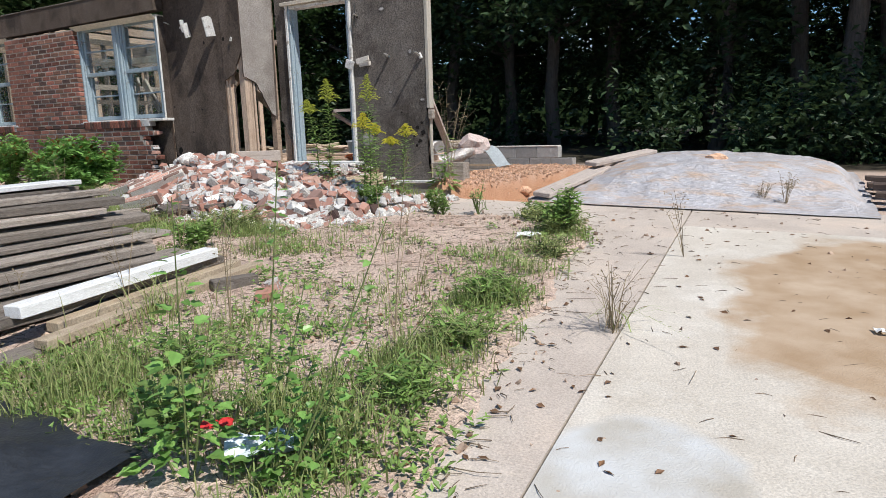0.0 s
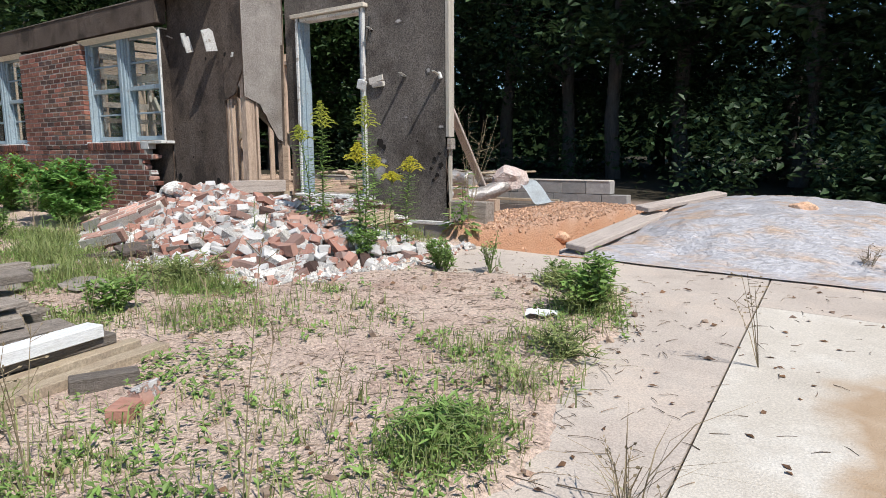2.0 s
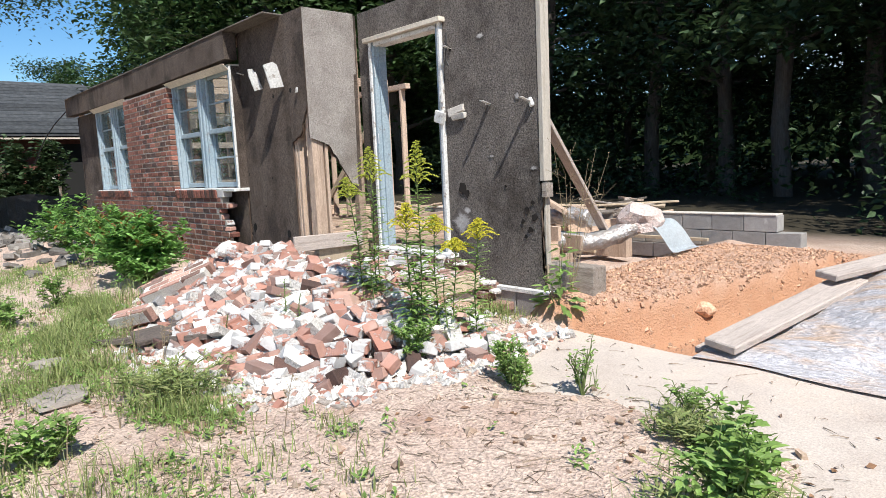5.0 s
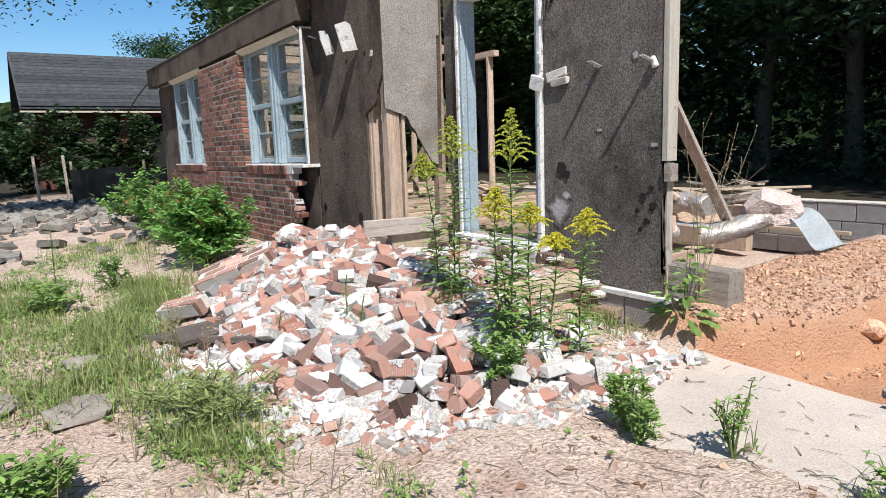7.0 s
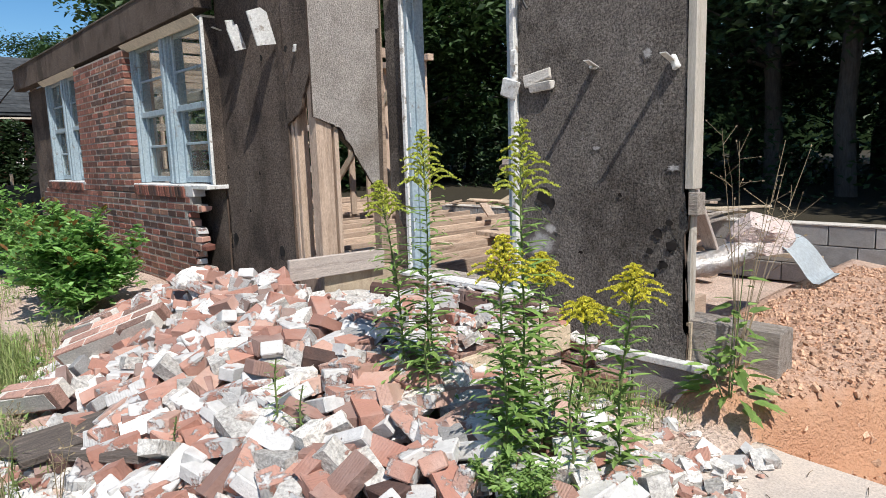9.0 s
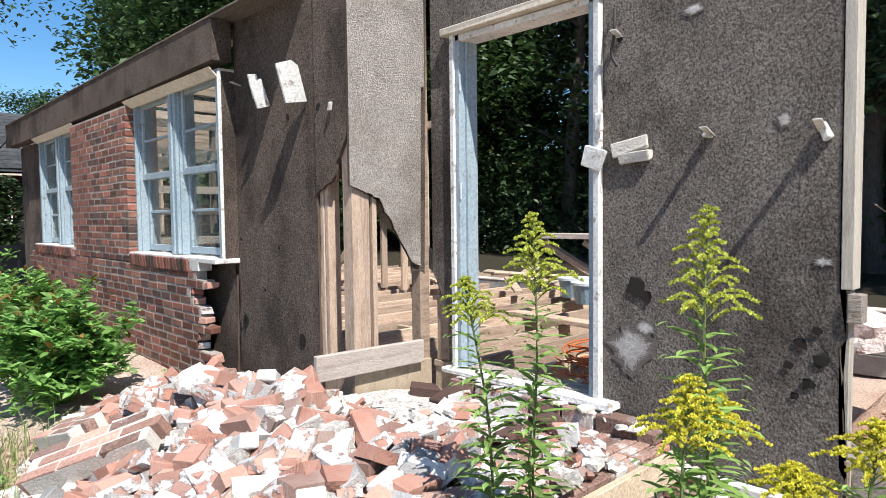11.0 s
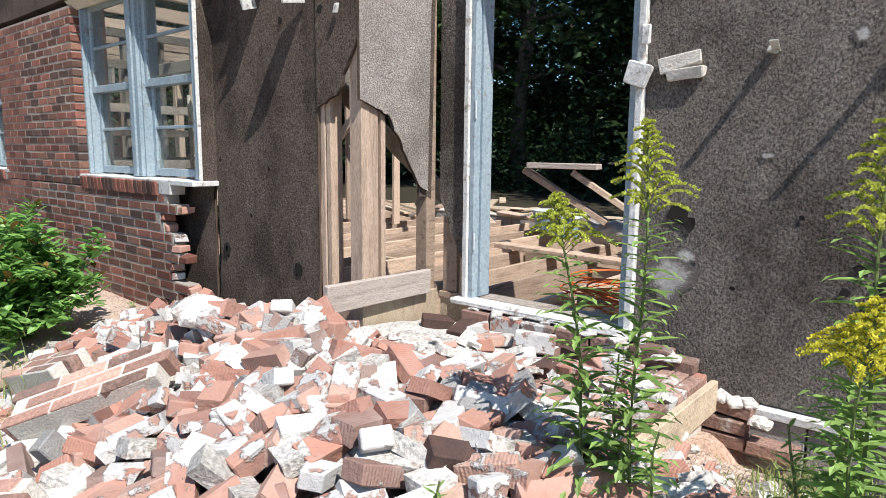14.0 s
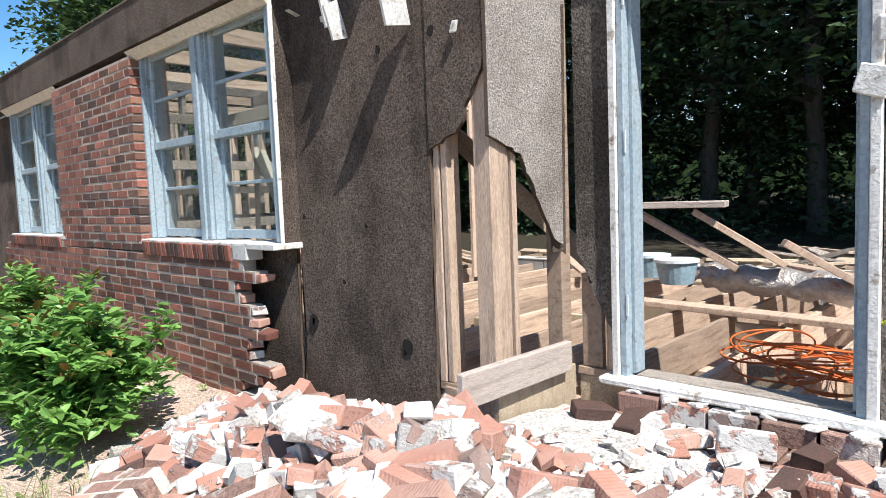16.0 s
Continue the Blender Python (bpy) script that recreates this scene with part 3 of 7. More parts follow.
# uncut holes again, their inner shade painted as dark patches on the board
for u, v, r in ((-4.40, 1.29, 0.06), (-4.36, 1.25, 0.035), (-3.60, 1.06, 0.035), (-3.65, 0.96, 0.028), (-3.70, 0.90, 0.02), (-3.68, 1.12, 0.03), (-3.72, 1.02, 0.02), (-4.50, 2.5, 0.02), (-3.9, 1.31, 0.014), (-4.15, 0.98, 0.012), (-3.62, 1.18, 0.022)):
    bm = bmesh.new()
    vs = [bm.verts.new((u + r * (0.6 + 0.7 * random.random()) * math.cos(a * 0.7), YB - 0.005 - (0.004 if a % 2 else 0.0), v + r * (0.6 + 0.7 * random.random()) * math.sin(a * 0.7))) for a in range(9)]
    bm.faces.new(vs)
    part("torn_hole", bm, plain("hole_shade", (0.015, 0.011, 0.009), 1.0), house_b)
# plaster smears
SMEAR = mat("plaster_smear", (0.50, 0.485, 0.465), (0.30, 0.275, 0.255), 20, 0.95, 0.6, 70)
sn = SMEAR.node_tree
s_at = sn.nodes.new("ShaderNodeAttribute")
s_at.attribute_name = "thick"
s_nz = sn.nodes.new("ShaderNodeTexNoise")
s_nz.inputs["Scale"].default_value, s_nz.inputs["Detail"].default_value = 22, 8
s_ad = sn.nodes.new("ShaderNodeMath")
sn.links.new(s_at.outputs["Fac"], s_ad.inputs[0])
sn.links.new(s_nz.outputs["Fac"], s_ad.inputs[1])
s_mr = sn.nodes.new("ShaderNodeMapRange")
s_mr.inputs["From Min"].default_value, s_mr.inputs["From Max"].default_value = 0.72, 1.0
sn.links.new(s_ad.outputs[0], s_mr.inputs["Value"])
s_mx = sn.nodes.new("ShaderNodeMix")
s_mx.data_type = "RGBA"
s_mx.inputs[6].default_value = (0.125, 0.108, 0.096, 1)
s_bs = sn.nodes["Principled BSDF"]
sn.links.new(s_mr.outputs[0], s_mx.inputs[0])
sn.links.new(s_bs.inputs["Base Color"].links[0].from_socket, s_mx.inputs[7])
sn.links.new(s_mx.outputs[2], s_bs.inputs["Base Color"])
for u, v, rx, rz in ((-4.44, 0.99, 0.11, 0.10), (-4.36, 1.10, 0.05, 0.03), (-3.60, 1.45, 0.035, 0.018), (-4.13, 2.55, 0.05, 0.025), (-4.05, 1.56, 0.03, 0.014), (-3.75, 2.02, 0.03, 0.03)):
    me = raw("plaster_smear", [(u, YB - 0.006, v)] + [(u + rx * (0.8 + 0.7 * random.random()) * math.cos(a * 0.2417), YB - 0.004 - 0.001 * (a % 2), v + rz * (0.8 + 0.7 * random.random()) * math.sin(a * 0.2417)) for a in range(26)], [(0, 1 + a, 1 + (a + 1) % 26) for a in range(26)], SMEAR)
    at_ = me.attributes.new("thick", "FLOAT", "POINT")
    at_.data.foreach_set("value", [1.0] + [0.0] * 26)
    put("plaster_smear", me, house_b)


# studs and plates behind the sheathing
frame_a = tagged(new("stud_frame"), "bare fir stud framing behind torn sheathing", "wall framing", kind="structure")


def stick(lo, hi, mt=WOOD, parent=frame_a, name="stud"):
    return boxed(name, lo, hi, mt, parent, 0.003, "", None, 0.002)


Y0 = YA + 0.022
for x in (-14.33, -12.76, -10.83, -10.0, -9.16, -7.28, -6.9, -6.5):
    stick((x - 0.02, Y0, 0.72), (x + 0.02, Y0 + 0.09, 2.96))
stick((-6.24, Y0, 0.72), (-6.20, Y0 + 0.09, 2.96))
stick((-6.19, Y0 + 0.004, 0.72), (-6.155, Y0 + 0.09, 2.96))
stick((-5.985, Y0 - 0.005, 0.72), (-5.895, Y0 + 0.09, 2.96), WOOD)
stick((-14.35, Y0, 2.962), (XR - 0.024, Y0 + 0.09, 3.0), WOOD_X, frame_a, "top_plate")
stick((-14.35, Y0, 3.004), (XR - 0.024, Y0 + 0.09, 3.045), WOOD_X, frame_a, "top_plate")
stick((-14.35, Y0, 0.68), (XR - 0.03, Y0 + 0.09, 0.716), WOOD_X, frame_a, "sole_plate")
# return wall studs
stick((XR - 0.112, YA + 0.10, 0.72), (XR - 0.024, YA + 0.14, 2.96))
stick((XR - 0.112, YA + 0.165, 0.72), (XR - 0.024, YA + 0.20, 2.96))
stick((XR - 0.112, YB - 0.08, 0.72), (XR - 0.024, YB - 0.0, 2.96), WOOD_X)
stick((XR + 0.02, YB + 0.022, 0.72), (XR + 0.13, YB + 0.06, 1.18), WOOD_X)
POST = mat("pale_post", (0.50, 0.46, 0.40), (0.40, 0.36, 0.30), 3, 0.85, 0.5, 30, (0.26, 0.22, 0.18), 2.0, 0.55, 0.75, stretch=(14, 14, 1.2))
# wall B
for x in (-5.70, -5.66, -4.56, -4.52, -4.10, -3.72):
    stick((x - 0.018, YB + 0.022, 0.72), (x + 0.018, YB + 0.11, 2.96))
stick((XR, YB + 0.022, 2.962), (-3.46, YB + 0.11, 3.045), WOOD_X, frame_a, "top_plate")
stick((-5.60, YB + 0.022, 2.80), (-4.62, YB + 0.11, 2.95), WOOD_X, frame_a, "header")
stick((-3.54, YB - 0.005, 1.345), (-3.495, YB + 0.09, 2.96), POST, frame_a, "corner_post")
stick((-3.58, YB + 0.024, 0.5), (-3.513, YB + 0.08, 1.34), POST, frame_a, "corner_post")
stick((-3.515, YB - 0.02, 1.22), (-3.465, YB + 0.06, 1.33), WOOD_GREY, frame_a, "block")
board("brace", (-6.62, 6.62, 2.05), (-5.80, 7.15, 1.10), 0.04, 0.10, WOOD_NEW, frame_a)

# sill: rim boards, plank and box at the corner
rim = tagged(new("rim_joist"), "exposed fir rim boards under the wall", "floor framing", kind="structure")
stick((-14.3, YA + 0.03, 0.42), (XR - 0.34, YA + 0.07, 0.675), WOOD_X, rim, "rim_board")
stick((XR - 0.33, YA + 0.01, 0.44), (XR - 0.06, YA + 0.05, 0.70), WOOD, rim, "rim_board")
stick((XR - 0.05, YA + 0.0, 0.42), (XR - 0.0, YB - 0.01, 0.73), WOOD_NEW, rim, "rim_board")
stick((XR + 0.004, YB + 0.02, 0.44), (-3.5, YB + 0.06, 0.675), WOOD_NEW, rim, "rim_board")
stick((XR, YB + 0.01, 0.678), (-5.67, YB + 0.10, 0.715), WOOD_X, rim, "rim_board")
nail_plank = board("plank", (XR + 0.045, YA - 0.30, 0.815), (XR + 0.03, YA + 0.50, 0.80), 0.035, 0.145, WOOD_PALE, None, "", 0)
tagged(nail_plank, "grey weathered plank nailed across the torn corner", "plank")


# ---- brick veneer ----
def brick_mesh(name, L, W, T, mt, bevel=0.004, jit=0.002):
    bm = bmesh.new()
    box(bm, (-L / 2, -W / 2, -T / 2), (L / 2, W / 2, T / 2), None, bevel, jit)
    return mesh_of(name, bm, mt)


FACE, BD, CRS, LEN = 6.06, 0.095, 0.0677, 0.203
BRICK_BROWN = mat("brick_brown", (0.175, 0.088, 0.064), (0.25, 0.13, 0.088), 9, 0.85, 0.5, 90, (0.09, 0.065, 0.055), 3.0, 0.5, 0.7, rand=0.5)
veneer = tagged(new("wall_brick"), "red and dark brick veneer with pale mortar joints, broken off at one end", "brick wall", kind="structure")
kinds = [brick_mesh("brick", 0.188, BD, 0.0525, m) for m in (BRICK, BRICK_BROWN, BRICK, BRICK_DARK, BRICK_BROWN)]
halves = [brick_mesh("brick", 0.090, BD, 0.0525, m) for m in (BRICK, BRICK, BRICK_DARK)]
Z0 = 0.31
rest_v, rest_f = [], []
rnd = random.Random(4)
PIER = (-10.90, -9.06)


def span(z):
    """Where the brickwork runs at the height z."""
    if z > 2.69:
        return []
    if z > 1.36:
        return [PIER]
    right = -7.60 + 0.10 * math.sin(z * 23) + 0.09 * math.sin(z * 61 + 1) + (0.06 if z < 0.9 else -0.12 * (z - 0.9))
    if z > 1.255:
        return [PIER]
    return [(-13.02 + 0.08 * math.sin(z * 37), right)]


row = 0
z = Z0
while z < 2.70:
    for a, b in span(z + CRS / 2):
        x = a + (LEN / 2 if row % 2 else 0)
        items = [(a + 0.046, True)] if row % 2 else []
        while x + LEN * 0.98 <= b:
            items.append((x + LEN / 2 - 0.005, False))
            x += LEN
        if b - x > 0.085:
            items.append((x + 0.046, True))
        for cx, half in items:
            mesh = rnd.choice(halves if half else kinds)
            cy = FACE + BD / 2 + rnd.uniform(-0.002, 0.002)
            if cx > -10.25:
                put("brick", mesh, veneer, pose(cx, cy, z + CRS / 2, rnd.uniform(-0.6, 0.6), 0, rnd.uniform(-0.8, 0.8)))
            else:
                hl = 0.045 if half else 0.094
                k = len(rest_v)
                rest_v += [(cx + sx * hl, cy + sy * BD / 2, z + CRS / 2 + sz * 0.0262) for sx in (-1, 1) for sy in (-1, 1) for sz in (-1, 1)]
                rest_f += [tuple(k + i for i in q) for q in ((0, 1, 3, 2), (4, 6, 7, 5), (0, 4, 5, 1), (2, 3, 7, 6), (0, 2, 6, 4), (1, 5, 7, 3))]
    z += CRS
    row += 1
BRICK_FAR = mat("brick_wall_far", (0.25, 0.105, 0.074), (0.165, 0.078, 0.059), 9, 0.85, 0.5, 90, (0.10, 0.06, 0.05), 3.0, 0.5, 0.7, rand=0.45, island=True)
ob = put("brickwork", raw("brickwork", rest_v, rest_f, BRICK_FAR), veneer)
tagged(ob, kind="stuff")
# mortar body, a little behind the brick faces
boxed("mortar_bed", (PIER[0] + 0.008, FACE + 0.004, 1.30), (PIER[1] - 0.035, FACE + BD, 2.69), MORTAR_JOINT, veneer, 0)
z = Z0
while z < 1.25:
    a, b = span(z + CRS / 2)[0]
    boxed("mortar_bed", (a + 0.02, FACE + 0.004, z + 0.0), (b - 0.03, FACE + BD - 0.004, z + CRS), MORTAR_JOINT, veneer, 0)
    z += CRS
# rowlock sills
rl = [brick_mesh("brick", 0.056, 0.14, 0.098, m) for m in (BRICK, BRICK_DARK)]
for a, b in ((-9.05, -7.72), (-12.74, -10.91)):
    n = int((b - a) / 0.068)
    for i in range(n):
        put("brick", rnd.choice(rl), veneer, pose(a + 0.034 + i * 0.068, FACE + 0.055, 1.298, 6 + rnd.uniform(-1, 1), 0, rnd.uniform(-1, 1)))
    boxed("mortar_bed", (a, FACE + 0.005, 1.25), (b - 0.01, FACE + 0.11, 1.338), MORTAR_JOINT, veneer, 0)
put("brick", brick_mesh("brick", 0.16, 0.11, 0.09, BRICK_CHALK), veneer, pose(-7.66, FACE + 0.055, 1.298))
# mortar clinging to the broken end
for i in range(11):
    zz = Z0 + 2.5 * CRS + i * CRS
    a, b = span(zz)[0]
    bm = bmesh.new()
    box(bm, (-0.05, -0.044, -0.024), (0.035, 0.044, 0.024), None, 0.005, 0.007)
    put("brick_end", mesh_of("brick_end", bm, (BRICK_OLD, BRICK, BRICK_OLD, BRICK_CHALK)[i % 4]), veneer, pose(b - 0.01 + rnd.uniform(-0.02, 0.03), FACE + 0.05, zz, rnd.uniform(-8, 8), rnd.uniform(-8, 8), rnd.uniform(-20, 20)))


# ---- windows ----
def sash(parent, x0, x1, z0, z1, y, rows_):
    bm = bmesh.new()
    f = 0.042
    box(bm, (x0, y, z0), (x0 + f, y + 0.035, z1), None, 0.003)
    box(bm, (x1 - f, y, z0), (x1, y + 0.035, z1), None, 0.003)
    box(bm, (x0 + f, y, z1 - f), (x1 - f, y + 0.035, z1), None, 0.003)
    box(bm, (x0 + f, y, z0), (x1 - f, y + 0.035, z0 + f * 1.3), None, 0.003)
    ob = put("sash", mesh_of("sash", bm, PAINT), parent)
    for i in range(1, rows_):
        zz = z0 + (z1 - z0) * i / rows_ + 0.01
        boxed("muntin", (x0 + f, y + 0.006, zz - 0.011), (x1 - f, y + 0.028, zz + 0.011), PAINT, ob, 0.003)
    g = boxed("pane", (x0 + f - 0.006, y + 0.016, z0 + f), (x1 - f + 0.006, y + 0.019, z1 - f + 0.004), GLASS, ob, 0)
    g.visible_shadow = False
    return ob


def window(name, x0, x1, bare_side):
    w = tagged(new(name), "pale blue-grey wooden twin sash window with flaking paint", "window", kind="structure")
    z0, z1, y = 1.36, 2.70, 6.135
    mid = (x0 + x1) / 2
    dp = 0.16
    boxed("window_frame", (x0, y, z0), (x0 + 0.06, y + dp, z1), PAINT, w)
    boxed("window_frame", (x1 - 0.06, y, z0), (x1 - 0.005, y + dp, z1), PAINT, w)
    if bare_side:
        boxed("casing", (x1 - 0.004, y - 0.012, z0 - 0.02), (x1 + 0.014, y + 0.012, z1 + 0.01), PAINT_WHITE, w, 0.004, "flaking white painted edge board", None, 0.003)
    boxed("packing", (x1 - 0.004, y + 0.013, z0 - 0.02), (x1 + 0.012, YA + 0.02, z1 + 0.01), FELT, w, 0)
    boxed("mullion", (mid - 0.075, y + 0.005, z0), (mid + 0.075, y + dp, z1), PAINT, w)
    boxed("mullion_bead", (mid - 0.03, y - 0.012, z0), (mid + 0.03, y + 0.005, z1), PAINT, w)
    boxed("window_head", (x0 - 0.02, y - 0.002, z1 - 0.015), (x1 + 0.010, y + dp, z1 + 0.03), CREAM, w)
    sheet("head_slope", [(x0 - 0.02, 0.0), (x1 + 0.012, 0.0), (x1 + 0.012, 0.1), (x0 - 0.02, 0.1)], lambda u, v, d: (u, y - 0.005 - 0.62 * v - d, z1 - 0.035 + v * 0.6), 0.012, [CREAM, CREAM], w)
    bm = bmesh.new()
    box(bm, (x0 - 0.02, FACE - 0.0, z0 - 0.04), (x1 + 0.03, y + dp, z0 - 0.004), None, 0.005)
    part("window_sill", bm, PAINT_WHITE, w, "white window sill with worn edge")
    for a, b in ((x0 + 0.06, mid - 0.075), (mid + 0.075, x1 - 0.06)):
        boxed("stop", (a, y + 0.03, z0), (a + 0.02, y + dp, z1), PAINT, w, 0)
        boxed("stop", (b - 0.02, y + 0.03, z0), (b, y + dp, z1), PAINT, w, 0)
        zm = (z0 + z1) / 2
        sash(w, a + 0.021, b - 0.021, zm - 0.02, z1 - 0.01, y + 0.05, 2)
        sash(w, a + 0.021, b - 0.021, z0 + 0.01, zm + 0.02, y + 0.09, 2)
    return w


window("window_1", -9.12, -7.31, True)
window("window_2", -12.71, -10.87, False)

# ---- door frame ----
door = tagged(new("door_1"), "empty white-painted door frame with flaking paint", "door frame", kind="structure")
for x0, x1 in ((-5.655, -5.565), (-4.69, -4.60)):
    out = x0 if x0 < -5 else x1 - 0.035
    boxed("casing", (out, YB - 0.035, 0.70), (out + 0.035, YB + 0.02, 2.76), PAINT_WHITE, door, 0.004, "", None, 0.002)
    boxed("door_jamb", (x0 + (0.036 if x0 < -5 else 0.02), YB - 0.02, 0.70), (x1 - (0.02 if x0 < -5 else 0.036), YB + 0.12, 2.75), PAINT, door)
    s = x1 - 0.02 if x0 < -5 else x0
    boxed("door_stop", (s, YB + 0.03, 0.72), (s + 0.018, YB + 0.12, 2.72), PAINT, door, 0.002)
boxed("head_casing", (-5.70, YB - 0.07, 2.74), (-4.56, YB + 0.02, 2.785), CREAM, door, 0.004, "", None, 0.004)
boxed("head_jamb", (-5.62, YB - 0.02, 2.70), (-4.63, YB + 0.12, 2.738), PAINT_WHITE, door)
bm = bmesh.new()
box(bm, (-5.70, YB - 0.09, 0.675), (-4.50, YB + 0.02, 0.715), None, 0.008, 0.006)
part("door_sill", bm, PAINT_WHITE, door, "chipped white threshold")
boxed("threshold", (-5.56, YB + 0.022, 0.69), (-4.68, YB + 0.14, 0.722), WOOD_GREY, door)
for z in (1.0, 1.75, 2.4):
    boxed("hinge", (-5.585, YB - 0.024, z), (-5.575, YB - 0.016, z + 0.10), plain("hinge_paint", (0.55, 0.6, 0.62)), door, 0.001)

# ---- floor joists ----
floor = tagged(new("floor_joists"), "open floor of bare fir joists with no boards", "floor framing", kind="structure")
x = -14.0
i = 0
while x < -3.4:
    yb = (YB + 0.07) if x > XR else YA + 0.12
    stick((x, yb, 0.44), (x + 0.04, 12.3 if x < -5.0 else 8.38 if x < -4.2 else 7.5, FLOOR - 0.02 + 0.01 * math.sin(i * 2.3)), WOOD_X, floor, "joist")
    x += 0.41
    i += 1
for y0 in (8.1, 10.4):
    boxed("girder", (-14.2, y0, 0.18), (-4.3 if y0 < 9 else -5.0, y0 + 0.14, 0.435), WOOD, floor, 0.004)
for x, y0 in ((-5.35, 7.6), (-4.94, 7.75), (-4.53, 7.6), (-4.94, 9.0), (-5.76, 8.6), (-6.6, 8.9), (-7.4, 7.8), (-7.0, 8.3)):
    stick((x + 0.042, y0, 0.45), (x + 0.408, y0 + 0.04, 0.66), WOOD_NEW, floor, "blocking")

# foundation and stoop at the entry
foundation = tagged(new("foundation_wall"), "grey cinder block foundation under the wall", "foundation", kind="structure")
cb = brick_mesh("block", 0.39, 0.19, 0.19, BLOCK, 0.005, 0.004)
for i in range(3):
    put("block", cb, foundation, pose(-3.60 - 0.4 * i, YB + 0.06, 0.342, 0, 0, 0))
    put("block", cb, foundation, pose(-3.60 - 0.4 * i, YB + 0.06, 0.148, 0, 0, 0))
for i in range(20):
    put("block", cb, foundation, pose(-6.3 - 0.4 * i, YA + 0.13, 0.30, 0, 0, 0))
boxed("ledge", (-4.5, YB - 0.05, 0.441), (-3.38, YB + 0.018, 0.478), PAINT_WHITE, foundation, 0.004)

back_wall = tagged(new("wall_back"), "grey concrete block foundation wall with stepped end", "foundation", kind="structure")
for c, end in ((0, -2.90), (1, -3.02), (2, -3.28)):
    for i in range(16):
        put("block", cb, back_wall, pose(end - 0.2 - 0.4 * i - (0.2 if c % 2 else 0) * 0, 11.0, 0.24 + 0.2 * c))
boxed("cap", (-9.6, 10.9, 0.737), (-3.3, 11.1, 0.755), MORTAR, back_wall, 0.004)
boxed("lumber", (-9.6, 10.82, 0.40), (-4.1, 10.88, 0.44), WOOD_NEW, back_wall, 0.003)

stoop = thing("stoop", "brick-paved stoop edged with raw timber, strewn with rubble", "stoop")
bm = bmesh.new()
box(bm, (XR + 0.05, 5.75, 0.2), (-4.20, YB - 0.10, 0.535), None, 0.01)
part("core", bm, MORTAR, stoop)
PAVE = mat("worn_paver", (0.27, 0.17, 0.135), (0.21, 0.13, 0.105), 8, 0.9, 0.8, 70, (0.42, 0.39, 0.36), 6.0, 0.55, 0.65, rand=0.4, grain=0.4)
pv = [brick_mesh("brick", 0.056, 0.193, 0.09, m) for m in (PAVE, PAVE, BRICK_CHALK, PAVE)]
for i in range(24):
    for j in range(5):
        put("brick", rnd.choice(pv), stoop, pose(-4.235 - 0.066 * i, 6.66 - 0.203 * j, 0.535 + rnd.uniform(0, 0.006), 0, 0, rnd.uniform(-1.5, 1.5)))
board("edging", (-4.175, 5.70, 0.50), (-4.165, YB - 0.10, 0.51), 0.035, 0.14, WOOD_NEW, stoop, "raw timber edging board")

ledge = thing("brick_ledge", "broken brick courses stepping down along the wall", "brick ledge")
lb = [brick_mesh("brick", 0.193, 0.095, 0.0575, m, 0.005, 0.004) for m in (PAVE, BRICK_OLD, PAVE)]
lb2 = [brick_mesh("brick", 0.193, 0.11, 0.088, m, 0.005, 0.004) for m in (PAVE, BRICK_OLD, PAVE)]
for i in range(6):
    put("brick", rnd.choice(lb2), ledge, pose(-5.48 + 0.203 * i, YB - 0.075, 0.622, 0, 0, rnd.uniform(-2, 2)))
for z, a, n in ((0.605, -4.46, 1), (0.535, -4.42, 1), (0.465, -4.40, 2), (0.395, -4.42, 2), (0.325, -4.42, 3)):
    for i in range(n):
        put("brick", rnd.choice(lb), ledge, pose(a + 0.1 + 0.203 * i, YB - 0.06 - 0.02 * (z < 0.45), z, 0, rnd.uniform(-1, 1), rnd.uniform(-3, 3)))
for i in range(34):
    x = -5.5 + i * 0.047
    if x < -4.6 and i % 3:
        continue
    zz = 0.672 if x < -4.55 else 0.64 if x < -4.28 else 0.50 if x < -4.0 else 0.44
    bm = bmesh.new()
    box(bm, (-0.035, -0.03, -0.012), (0.035, 0.03, 0.012), None, 0.005, 0.011)
    put("mortar_lump", mesh_of("mortar_lump", bm, MORTAR_BITS), ledge, pose(x + rnd.uniform(-0.03, 0.03), YB - 0.09 + rnd.uniform(-0.03, 0.03), zz, rnd.uniform(-15, 15), rnd.uniform(-15, 15), rnd.uniform(0, 180)))


# ---- the heap of brick rubble ----
def lerp_at(x, pts):
    for (a, u), (b, v) in zip(pts, pts[1:]):
        if a <= x <= b:
            return u + (v - u) * (x - a) / (b - a)
    return pts[0][1] if x < pts[0][0] else pts[-1][1]


def front_y(x):
    return lerp_at(x, [(-7.9, 5.4), (-7.3, 4.92), (-6.6, 4.75), (-6.0, 4.52), (-5.2, 4.30), (-3.6, 4.50), (-3.15, 4.85), (-2.95, 5.3), (-2.9, 6.0)])


def heap(x, y):
    """Height of the rubble over the ground."""
    top = lerp_at(x, [(-7.7, 0), (-7.2, 0.12), (-6.6, 0.30), (-6.1, 0.42), (-5.5, 0.36), (-4.7, 0.28), (-4.1, 0.17), (-3.6, 0.08), (-3.2, 0.03), (-2.9, 0.0)])
    f = front_y(x)
    k = smooth(f - 0.1, f + 1.15, y)
    if x > -5.75:
        k *= 1 - 0.45 * smooth(5.75, 6.1, y)
        k *= 1 - 0.75 * smooth(-4.2, -4.0, x) * smooth(5.6, 6.0, y)
    else:
        k *= 1 - 0.55 * smooth(5.45, 5.95, y)
    return max(0.0, top * k + 0.03 * N(x, y, 4) * (top > 0.05) * k)


